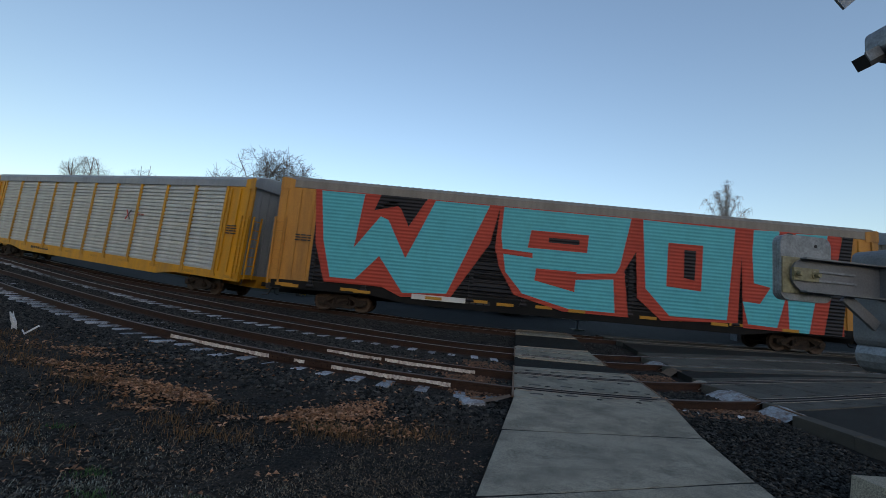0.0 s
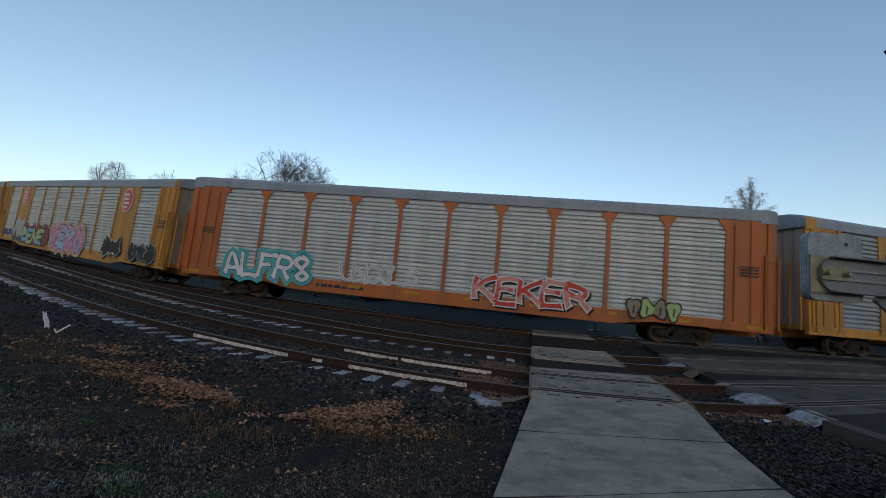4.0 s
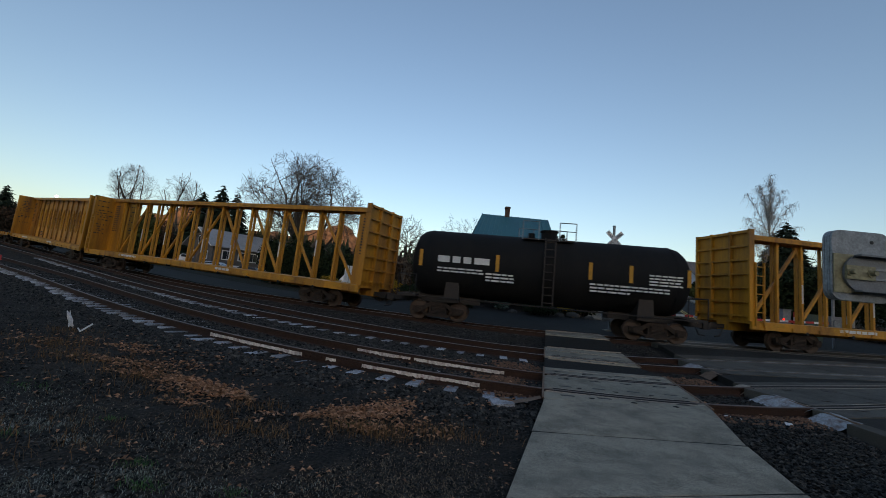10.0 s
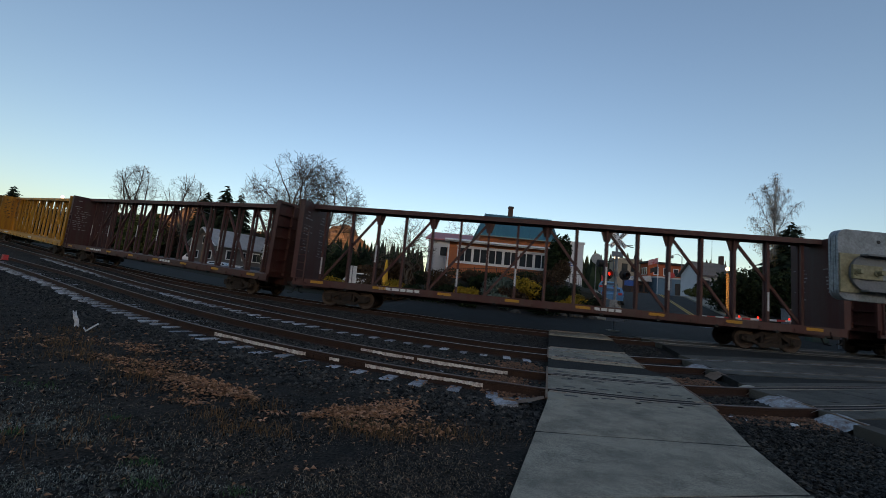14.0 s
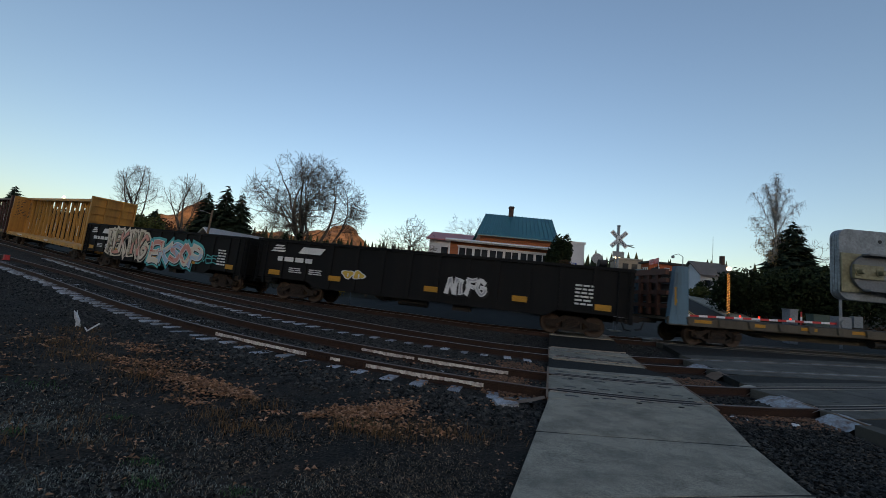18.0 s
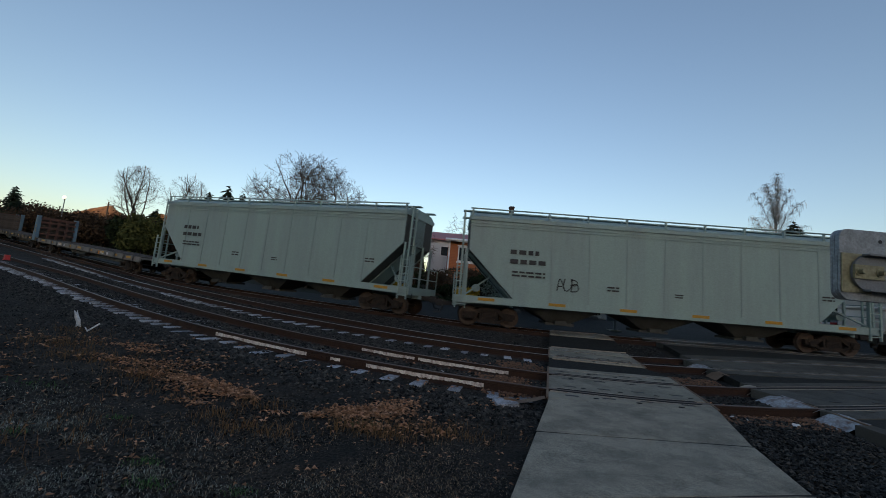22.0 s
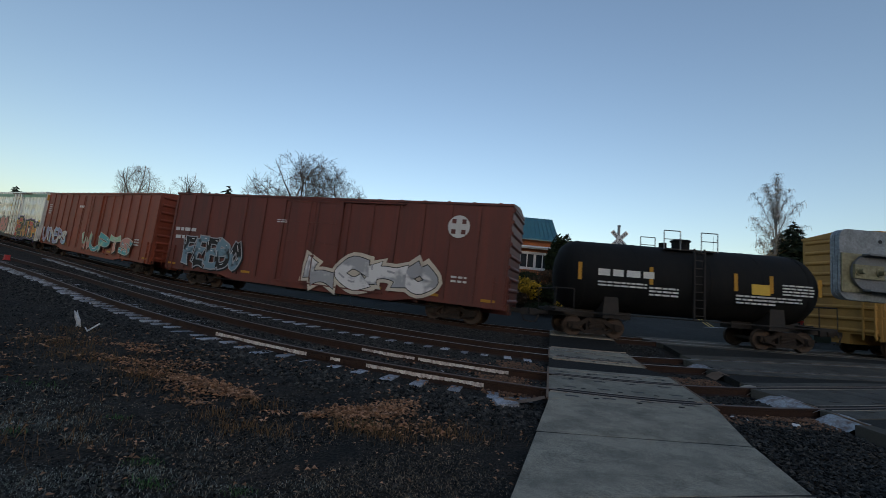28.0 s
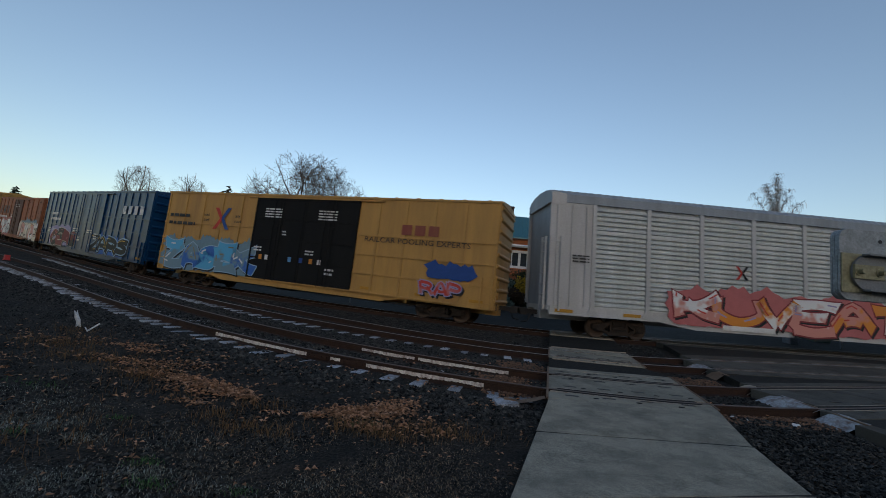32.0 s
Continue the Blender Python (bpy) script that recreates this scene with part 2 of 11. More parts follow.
def pieces(name, rest, shape, mat, parent, label="", rest_label=""):
    """Links every separate body of a shape as a part of its own: the first as name under parent, the others as rest under it."""
    root = list(range(len(shape.v)))

    def find(i):
        while root[i] != i:
            root[i] = root[root[i]]
            i = root[i]
        return i
    for f in shape.f:
        for q in f[1:]:
            root[find(q)] = find(f[0])
    groups = {}
    for f in shape.f:
        groups.setdefault(find(f[0]), []).append(f)
    first = None
    for faces in groups.values():
        ids = sorted({q for f in faces for q in f})
        at = {q: k for k, q in enumerate(ids)}
        one = Shape()
        one.v, one.f = [shape.v[q] for q in ids], [tuple(at[q] for q in f) for f in faces]
        ob = part(rest if first else name, one, mat, first or parent, rest_label if first else label)
        first = first or ob
    return first


SHARED = {}


def shared(key, make):
    if key not in SHARED:
        SHARED[key] = make()
    return SHARED[key]


def glyphs(body, size, mat, bold=0.0, key=None):
    """A flat mesh of lettering in the built-in font, in the x-y plane."""
    cu = bpy.data.curves.new("lettering", "FONT")
    cu.body, cu.size, cu.extrude, cu.offset, cu.resolution_u = body, size, 0.003, bold, 3
    tmp = bpy.data.objects.new("lettering", cu)
    me = bpy.data.meshes.new_from_object(tmp)
    bpy.data.objects.remove(tmp)
    bpy.data.curves.remove(cu)
    me.materials.clear()
    me.materials.append(mat)
    return me


def letters(body, size, mat, parent, x, y, z, label="", bold=0.0, width=None):
    me = glyphs(body, size, mat, bold)
    if width:
        xs = [q.co.x for q in me.vertices]
        k = width / (max(xs) - min(xs))
        for q in me.vertices:
            q.co.x *= k
    return part("lettering", me, mat, parent, label, pose(x, y, z, 90, 0, 0))
# ---------------------------------------------------------------- plan of the ground and of the three tracks
KNOTS = (-80, -45, -25, -12, 0, 12, 25)
TRACK_PLAN = {1: (7.597, 0.043, 0.052, 0.955, -0.963, 1.396, 8.403, -8.0, 8.0),
              2: (11.997, -0.057, 0.009, -0.271, -0.267, 1.74, 5.892, -3.0, 3.0),
              3: (17.941, -0.141, 0.001, -0.073, 0.834, 1.137, 2.623, 0.711, 1.105)}


def rise(x):
    """Height of the ground along the line: it climbs to the west and a little to the east."""
    x = np.asarray(x, float)
    d, e = np.maximum(0, 2 - x), np.clip(x - 6, 0, 24)
    near = np.minimum(d, 47)
    return 0.0308 * near + 0.000442 * near ** 2 + 2.0 * (1 - np.exp(-np.maximum(0, d - 47) / 28)) + 0.0173 * e


def plan_curve(i):
    y0, th0, *k = TRACK_PLAN[i]
    k = np.array(k) * 0.01
    step, left, right = 0.5, [], [(0.0, 4.0, y0, th0)]
    x, y, t = 4.0, y0, th0
    for j in range(130):
        t += np.interp(j * step, KNOTS, k) * step * (1 if j * step < 26 else 0)
        x, y = x + math.cos(t) * step, y + math.sin(t) * step
        right.append(((j + 1) * step, x, y, t))
    x, y, t = 4.0, y0, th0
    for j in range(300):
        t -= np.interp(-j * step, KNOTS, k) * step * (1 if j * step < 60 else 0)
        x, y = x - math.cos(t) * step, y - math.sin(t) * step
        left.append((-(j + 1) * step, x, y, t))
    return np.array(left[::-1] + right)


LINE = {i: plan_curve(i) for i in (1, 2, 3)}
ORDER = LINE[3][np.argsort(LINE[3][:, 1])]
ORDER_COS = np.cos(ORDER[:, 3])


def beyond(x, y):
    """Distance behind the third track."""
    return (np.asarray(y, float) - np.interp(x, ORDER[:, 1], ORDER[:, 2])) * np.interp(x, ORDER[:, 1], ORDER_COS)


def base_z(x, y):
    """The line's height, less the fall of the bank from the third track towards the footpath's side, with the raised bed of the third track."""
    x = np.asarray(x, float)
    d, n = np.clip(2 - x, 0, 60), beyond(x, y)
    bed = np.interp(n, (-5.0, -1.8, 2.2, 6.0), (0, 1, 1, 0)) * np.interp(x, (-30, -15, -1, 12, 24), (0, -0.06, 0.17, 0.19, 0.19))
    return rise(x) - np.clip(-n / 10, 0, 1) * (0.0189 * d + 0.000016 * d * d) + bed


def on_track(i, s, across=0.0):
    """x, y, z and heading at the length s along track i; across: metres to its far side."""
    c = LINE[i]
    if s < c[0, 0]:
        t = c[0, 3]
        x, y = c[0, 1] + (s - c[0, 0]) * math.cos(t), c[0, 2] + (s - c[0, 0]) * math.sin(t)
    elif s > c[-1, 0]:
        t = c[-1, 3]
        x, y = c[-1, 1] + (s - c[-1, 0]) * math.cos(t), c[-1, 2] + (s - c[-1, 0]) * math.sin(t)
    else:
        x, y, t = (float(np.interp(s, c[:, 0], c[:, q])) for q in (1, 2, 3))
    x, y = x - math.sin(t) * across, y + math.cos(t) * across
    return x, y, float(base_z(x, y)), t


def smooth(a, b, x):
    q = np.clip((np.asarray(x, float) - a) / (b - a), 0, 1)
    return q * q * (3 - 2 * q)


def ground_z(x, y):
    x, y = np.asarray(x, float), np.asarray(y, float)
    n = beyond(x, y)
    east = smooth(-14, 6, x)
    hill = 0.135 * np.clip(n - 3.5, 0, 26) + 0.035 * np.clip(n - 29.5, 0, 60)
    mound = 1.35 * smooth(26.5, 31, y) * smooth(-4.0, 0.5, x) * (1 - smooth(12.3, 14.0, x)) * (1 - smooth(48, 60, y))
    # unseen ridge behind the camera, added to keep the low sun off the town
    back = 80.0 * smooth(190, 480, x * 0.08 - y)
    return base_z(x, y) + east * hill + mound + 0.02 * np.clip(n - 20, 0, 80) * (1 - east) + back


def gz(x, y):
    return float(ground_z(x, y))


def sheet(name, xs, ys, mat, lift=0.0, label="", kind="structure", category="", relief=None):
    """A sheet that follows the ground over a grid of x and y."""
    X, Y = np.meshgrid(xs, ys)
    Z = ground_z(X, Y) + lift
    if relief is not None:
        Z = Z + relief(X, Y)
    me = bpy.data.meshes.new(name)
    nx, ny = len(xs), len(ys)
    idx = np.arange(nx * ny).reshape(ny, nx)
    f = np.stack([idx[:-1, :-1], idx[:-1, 1:], idx[1:, 1:], idx[1:, :-1]], -1).reshape(-1, 4)
    me.from_pydata(np.stack([X, Y, Z], -1).reshape(-1, 3).tolist(), [], f.tolist())
    me.materials.append(mat)
    me.polygons.foreach_set("use_smooth", [True] * len(me.polygons))
    return tagged(new(name, me), label, category, "", kind)


def bumps(X, Y):
    near = np.exp(-((X / 16) ** 2 + ((Y - 5) / 14) ** 2)) * (1 - smooth(19, 22, Y))
    w = 0.018 * (np.sin(X * 3.1 + 1.7 * np.sin(Y * 2.3)) * np.cos(Y * 2.7 + 1.1 * np.sin(X * 1.9)) + 0.6 * np.sin(X * 7.7 + Y * 5.1))
    return -0.03 + w * near


def axis(lo, hi, fine_lo, fine_hi, step, grow=1.22):
    a, s, q = [], step, fine_lo
    while q > lo:
        s *= grow
        q -= s
        a.append(max(q, lo))
    b, s, q = [], step, fine_hi
    while q < hi:
        s *= grow
        q += s
        b.append(min(q, hi))
    return np.array(a[::-1] + list(np.arange(fine_lo, fine_hi + 1e-6, step)) + b)


ground = sheet("ground", axis(-4500, 4500, -22, 34, 0.4), axis(-1500, 4500, -5, 44, 0.4), M_GRAVEL, 0.0,
               "dark frosty gravel ground with brown leaf litter", relief=bumps)


def strip(name, centre, half, mat, lift, thick, label="", parent=None, step=1.0, kind="structure"):
    """A raised band that follows the ground between two rows of plan points: centre is a list of (left, right) pairs."""
    sh, rows = Shape(), []
    for (a, b) in centre:
        a, b = Vector((*a, gz(*a) + lift)), Vector((*b, gz(*b) + lift))
        rows.append([a, b, b - Vector((0, 0, thick)), a - Vector((0, 0, thick))])
    sh.rings(rows, True, True)
    ob = part(name, sh, mat, parent, label)
    return ob if parent else tagged(ob, label, "", "", kind)


def rail_mesh(i, across, s0, s1, top_mat, step=1.0):
    """Head, web and foot of one rail along a track."""
    prof = [(-0.075, 0.0), (0.075, 0.0), (0.075, 0.012), (0.012, 0.030), (0.012, 0.135), (0.037, 0.145), (0.037, 0.178), (0.028, 0.185),
            (-0.028, 0.185), (-0.037, 0.178), (-0.037, 0.145), (-0.012, 0.135), (-0.012, 0.030), (-0.075, 0.012)]
    loops = []
    for s in np.arange(s0, s1 + 1e-6, step):
        x, y, z, t = on_track(i, float(s), across)
        loops.append([(x - math.sin(t) * a, y + math.cos(t) * a, z - 0.03 + b) for a, b in prof])
    sh = Shape().rings(loops, True, True)
    me = sh.mesh("rail", M_RUST)
    me.materials.append(top_mat)
    n = len(prof)
    for k, q in enumerate(me.polygons):
        if q.index < (len(loops) - 1) * n and q.index % n in (6, 7, 8):
            q.material_index = 1
    return me


TRACKS = {}
for i, s0, s1, top in ((1, -75, 14, M_RAILTOP_DULL), (2, -110, 15, M_RAILTOP), (3, -150, 60, M_RAILTOP)):
    TRACKS[i] = tagged(new(f"track_{i}"), ("rusty siding track on frosted wooden ties", "worn main track of dark steel rails", "polished main track that the freight train runs on")[i - 1], "railway track", "", "structure")
    for a in (-0.755, 0.755):
        part("rail", rail_mesh(i, a, s0, s1, top), None, TRACKS[i], "rusty steel rail")

# crossing ranges along each track, kept free of ties
CROSSING = {1: (-2.4, 9.0), 2: (-1.3, 12.0), 3: (0.0, 20.0)}


def tie_mesh(key, mat, length):
    def make():
        sh = Shape()
        hx, hz = 0.10, 0.09
        sh.profile([(-length / 2, -hz), (length / 2, -hz), (length / 2, hz - 0.015), (length / 2 - 0.02, hz), (-length / 2 + 0.02, hz), (-length / 2, hz - 0.015)], -hx, hx)
        return sh.mesh("tie", mat)
    return shared(key, make)


rng = random.Random(4)
for i, s0, s1, mat in ((1, -42, 14, M_TIE), (2, -40, 16, M_TIE), (3, -44, 26, M_TIE_DARK)):
    s = s0
    while s < s1:
        s += 0.56 + rng.uniform(-0.04, 0.04)
        if i == 3 and CROSSING[3][0] < s < CROSSING[3][1]:
            continue
        if CROSSING[i][0] + 0.2 < s < CROSSING[i][1]:
            continue
        x, y, z, t = on_track(i, s, rng.uniform(-0.12, 0.12))
        part("tie", tie_mesh(f"tie{i}", mat, 2.42), None, TRACKS[i], "", Matrix.Translation((x, y, z - 0.119 + rng.uniform(-0.014, 0.012))) @ Matrix.Rotation(t + rng.uniform(-0.03, 0.03), 4, "Z") @ Matrix.Rotation(radians(-1.1 if i < 3 else 0), 4, "X"))

# white flaking paint on stretches of the siding's rails, with splice bars and bolts
for a, s0, s1 in ((-0.755, -9.2, -6.25), (-0.755, -6.05, -5.45), (-0.755, -5.3, -2.95), (0.755, -6.1, -4.7), (0.755, -4.6, -2.5)):
    loops = []
    for s in np.arange(s0, s1 + 0.01, 0.022):
        x, y, z, t = on_track(1, float(s), a - 0.0150)
        lo, hi = 0.048 + 0.022 * rng.random() ** 2 + 0.008 * math.sin(s * 5), 0.122 - 0.012 * rng.random() ** 2
        loops.append([(x - math.sin(t) * q, y + math.cos(t) * q, z - 0.03 + w) for q, w in ((-0.004, lo), (0.0, lo), (0.0, hi), (-0.004, hi))])
    part("painted_web", Shape().rings(loops, True, True), M_WHITEWASH, TRACKS[1], "flaking white paint along the rail web")

# ---------------------------------------------------------------- walkway, crossing panels and road
def slab(name, rows, thick, mat, parent, label="", gap=0.012):
    """A slab with eased edges between two rows (left, right, lift), each a plan point pair with its height over the ground."""
    (a, b, la), (d, c, lb) = rows
    pts = [(a, la), (b, la), (c, lb), (d, lb)]
    q = [Vector((x, y, gz(x, y) + lift)) for (x, y), lift in pts]
    mid = sum(q, Vector()) / 4
    loops = []
    for ins, dz in ((gap, -thick), (gap, -0.012), (gap + 0.012, 0)):
        loops.append([p + Vector((mid.x - p.x, mid.y - p.y, 0)).normalized() * ins + Vector((0, 0, dz)) for p in q])
    return part(name, Shape().rings(loops, True, True), mat, parent, label)


def edge(pts, y):
    return (float(np.interp(y, [p[1] for p in pts], [p[0] for p in pts])), y)


pavement = tagged(new("pavement"), "pale concrete footpath crossing the tracks", "footpath", "", "structure")
WALK_L = [(0.30, 2.2), (0.69, 3.29), (1.30, 4.95), (1.82, 6.30), (2.65, 9.26), (3.13, 10.95), (4.66, 16.4), (5.5, 19.4)]
WALK_R = [(3.30, 2.55), (3.74, 3.94), (4.14, 5.16), (4.66, 6.55), (5.55, 9.45), (5.60, 10.6), (7.3, 16.3), (8.2, 19.4)]
for (yl0, yr0, l0), (yl1, yr1, l1), what in (
        ((2.2, 2.55, .03), (3.29, 3.94, .03), 0), ((3.29, 3.94, .03), (4.95, 5.16, .05), 0), ((4.95, 5.16, .05), (6.30, 6.55, .145), 0),
        ((6.30, 6.55, .145), (6.74, 6.88, .150), 1), ((6.94, 7.08, .15), (8.24, 8.41, .15), 1), ((8.44, 8.61, .15), (9.26, 9.45, .145), 1),
        ((9.26, 9.45, .13), (10.95, 10.6, .13), 2),
        ((10.95, 10.6, .145), (11.10, 10.88, .15), 1), ((11.25, 11.03, .15), (12.60, 12.38, .15), 1), ((12.76, 12.54, .15), (13.3, 13.2, .145), 1),
        ((13.3, 13.2, .12), (16.4, 16.3, .12), 2),
        ((16.4, 16.3, .145), (16.93, 16.75, .15), 1), ((17.08, 16.92, .15), (18.42, 18.24, .15), 1), ((18.58, 18.4, .15), (19.3, 19.3, .12), 1)):
    slab(("concrete_slab", "crossing_panel", "asphalt_patch")[what], ((edge(WALK_L, yl0), edge(WALK_R, yr0), l0), (edge(WALK_L, yl1), edge(WALK_R, yr1), l1)), 0.2,
         (M_CONCRETE, M_PANEL, M_ASPHALT_PATCH)[what], pavement, ("", "", "dark lumpy asphalt patch between the tracks")[what], 0.022 if what == 0 else 0.012)

# black strips in the footpath's joints and beside the rails: the gaps' shade as colour
M_GAP_SHADE = material("black_gap_shade", (0.012, 0.012, 0.012), 0.9, 0, (0.03, 0.027, 0.024), 5.0, 0.5)
for yl, yr, lift in ((3.29, 3.94, 0.031), (4.95, 5.16, 0.051)):
    a, b = edge(WALK_L, yl), edge(WALK_R, yr)
    rows = []
    for k in range(13):
        q = k / 12
        x, y = a[0] + (b[0] - a[0]) * q, a[1] + (b[1] - a[1]) * q + 0.008 * math.sin(q * 17)
        rows.append([(x, y - 0.014, gz(x, y) + lift), (x, y + 0.014, gz(x, y) + lift), (x, y + 0.014, gz(x, y) - 0.05), (x, y - 0.014, gz(x, y) - 0.05)])
    sh = Shape().rings(rows, True, True)
    sh.f = [q[::-1] for q in sh.f]
    part("sealed_joint", sh, M_GAP_SHADE, pavement, "dark joint between two slabs")
M_EDGE_STEEL = material("worn_edge_steel", (0.36, 0.31, 0.25), 0.55, 0.2, (0.14, 0.075, 0.045), 6.0, 0.7)
SLOT = Shape().rings([[(0.05 * math.cos(k * math.pi / 5), 0.028 * math.sin(k * math.pi / 5), h) for k in range(10)] for h in (-0.01, 0.002)], True, True).mesh("lifting_slot", M_GAP_SHADE)
for i, s0, s1 in ((1, -2.0, 1.5), (2, -1.0, 2.2), (3, 0.4, 4.0)):
    for across in (-0.838, -0.672, 0.672, 0.838):
        pts = [on_track(i, float(q), across) for q in np.arange(s0, s1, 0.25)]
        pts = [p for p in pts if edge(WALK_L, p[1])[0] < p[0] < edge(WALK_R, p[1])[0]]
        rows = [[(x, y - 0.044, z + 0.154), (x, y + 0.044, z + 0.154), (x, y + 0.044, z), (x, y - 0.044, z)] for x, y, z, t in pts]
        if len(rows) > 1:
            sh = Shape().rings(rows, True, True)
            sh.f = [q[::-1] for q in sh.f]
            part("flangeway_rubber", sh, M_GAP_SHADE, pavement)
    # pale steel angles that edge the panels, and the dark lifting slots in them
    for across in (-1.33, -0.895, -0.615, 0.615, 0.895, 1.36):
        pts = [on_track(i, float(q), across) for q in np.arange(s0 - 0.5, s1 + 0.5, 0.1)]
        pts = [p for p in pts if edge(WALK_L, p[1])[0] + 0.03 < p[0] < edge(WALK_R, p[1])[0] - 0.03]
        if len(pts) > 1 and (i, across) != (1, -1.33):
            sh = Shape().rings([[(x, y - 0.011, gz(x, y) + 0.156), (x, y + 0.011, gz(x, y) + 0.156), (x, y + 0.011, z), (x, y - 0.011, z)] for x, y, z, t in pts], True, True)
            sh.f = [q[::-1] for q in sh.f]
            part("edge_angle", sh, M_EDGE_STEEL, pavement, "worn steel angle along the panel")
    if i < 3:
        for across in (-1.1, -0.42, 0.42, 1.1):
            for q in np.arange(s0 - 0.5, s1 + 0.5, 0.62):
                x, y, z, t = on_track(i, float(q), across)
                if edge(WALK_L, y)[0] + 0.15 < x < edge(WALK_R, y)[0] - 0.15:
                    part("lifting_slot", SLOT, None, pavement, "", Matrix.Translation((x, y, gz(x, y) + 0.1525)) @ Matrix.Rotation(t, 4, "Z"))

# the street: asphalt aprons, crossing panels in lengths between the rails, kerb
road = tagged(new("road"), "dark asphalt street over a level crossing", "street", "", "structure")
ROAD_L = [(5.4, -2.0), (6.0, 3.0), (6.9, 6.2), (7.05, 7.4), (7.15, 9.0), (7.75, 11.2), (8.2, 12.7), (9.0, 15.5), (9.7, 19.5), (10.3, 22.0)]
ROAD_R = [(24.0, -2.0), (24.0, 22.0)]


def apron(y0l, y1l, lift, mat, curve0=None, curve1=None, name="asphalt_apron", n=12):
    """Asphalt between two tracks; curve0 and curve1: (track, across) that bound it."""
    lo, hi = [], []
    for k in range(n + 1):
        def at(c, y):
            if c is None:
                a, b = edge(ROAD_L, y), edge(ROAD_R, y)
                return lerp(a, b, k / n)
            s0 = next(s for s in np.arange(-6, 30, 0.1) if on_track(c[0], s, c[1])[0] >= edge(ROAD_L, on_track(c[0], s, c[1])[1])[0])
            return on_track(c[0], s0 + (16.0 if c[0] > 2 else (11.0 if c[0] > 1 else 10.0)) * k / n, c[1])[:2]
        lo.append(at(curve0, y0l))
        hi.append(at(curve1, y1l))
    sh = Shape()
    rows = [[Vector((*a, gz(*a) + lift)), Vector((*b, gz(*b) + lift)), Vector((*b, gz(*b) - 0.1)), Vector((*a, gz(*a) - 0.1))] for a, b in zip(lo, hi)]
    sh.rings(rows, True, True)
    sh.f = [q[::-1] for q in sh.f]
    return part(name, sh, mat, road)


def lerp(a, b, k):
    return (a[0] + (b[0] - a[0]) * k, a[1] + (b[1] - a[1]) * k)


apron(-2.0, 0, 0.135, M_ASPHALT, None, (1, -1.35))
apron(0, 0, 0.135, M_ASPHALT_PATCH, (1, 1.25), (2, -1.5))
apron(0, 0, 0.135, M_ASPHALT, (2, 1.5), (3, -1.5))
for i, lo, hi in ((1, -1.35, -0.83), (1, -0.68, 0.68), (1, 0.83, 1.25), (2, -1.5, -0.83), (2, -0.68, 0.68), (2, 0.83, 1.5), (3, -1.5, -0.83), (3, -0.68, 0.68), (3, 0.83, 1.9)):
    s = next(s for s in np.arange(-6, 30, 0.05) if on_track(i, s, (lo + hi) / 2)[0] >= edge(ROAD_L, on_track(i, s, (lo + hi) / 2)[1])[0])
    while s < (11 if i == 1 else (13 if i == 2 else 20)):
        q = [on_track(i, s, lo)[:2], on_track(i, s + 2.4, lo)[:2], on_track(i, s + 2.4, hi)[:2], on_track(i, s, hi)[:2]]
        slab("crossing_panel", ((q[0], q[1], .15), (q[3], q[2], .15)), 0.2, M_PANEL_ROAD, road)
        s += 2.4
# flangeway shade as black strips, and pale steel angles, along the rails in the street
for i, far in ((1, 11.0), (2, 13.0), (3, 20.0)):
    for across, half, lift, mat, what in ((-0.838, 0.044, 0.154, M_GAP_SHADE, "flangeway_rubber"), (-0.672, 0.044, 0.154, M_GAP_SHADE, "flangeway_rubber"), (0.672, 0.044, 0.154, M_GAP_SHADE, "flangeway_rubber"), (0.838, 0.044, 0.154, M_GAP_SHADE, "flangeway_rubber"),
                                          (-0.895, 0.011, 0.156, M_EDGE_STEEL, "edge_angle"), (-0.615, 0.011, 0.156, M_EDGE_STEEL, "edge_angle"), (0.615, 0.011, 0.156, M_EDGE_STEEL, "edge_angle"), (0.895, 0.011, 0.156, M_EDGE_STEEL, "edge_angle")):
        pts = [on_track(i, float(q), across) for q in np.arange(-6, far, 0.2)]
        pts = [p for p in pts if p[0] > edge(ROAD_L, p[1])[0] + 0.02]
        sh = Shape().rings([[(x, y - half, gz(x, y) + lift), (x, y + half, gz(x, y) + lift), (x, y + half, gz(x, y) + 0.02), (x, y - half, gz(x, y) + 0.02)] for x, y, z, t in pts], True, True)
        sh.f = [q[::-1] for q in sh.f]
        part(what, sh, mat, road)
# kerb along the near apron
for k in range(4):
    a, b = (6.98 - 0.08 * k - 0.02, 6.36 - 1.0 * k), (6.98 - 0.08 * (k + 1), 6.36 - 1.0 * (k + 1))
    slab("kerb_stone", (((b[0] - 0.32, b[1]), b, .16), ((a[0] - 0.32, a[1]), a, .16)), 0.3, M_KERB, road)


def band(name, i, lo, hi, s0, s1, lift, mat, parent, step=2.0, label=""):
    """A strip that runs alongside a track."""
    rows = []
    for s in np.arange(s0, s1 + 1e-6, step):
        a, b = on_track(i, float(s), lo), on_track(i, float(s), hi)
        rows.append([Vector((a[0], a[1], gz(a[0], a[1]) + lift)), Vector((b[0], b[1], gz(b[0], b[1]) + lift)), Vector((b[0], b[1], gz(b[0], b[1]) - 0.2)), Vector((a[0], a[1], gz(a[0], a[1]) - 0.2))])
    sh = Shape().rings(rows, True, True)
    sh.f = [q[::-1] for q in sh.f]
    return part(name, sh, mat, parent, label)


band("side_street", 3, 2.3, 9.2, -75, 36, 0.045, M_ASPHALT, road, 1.0, "asphalt street that runs beside the tracks")
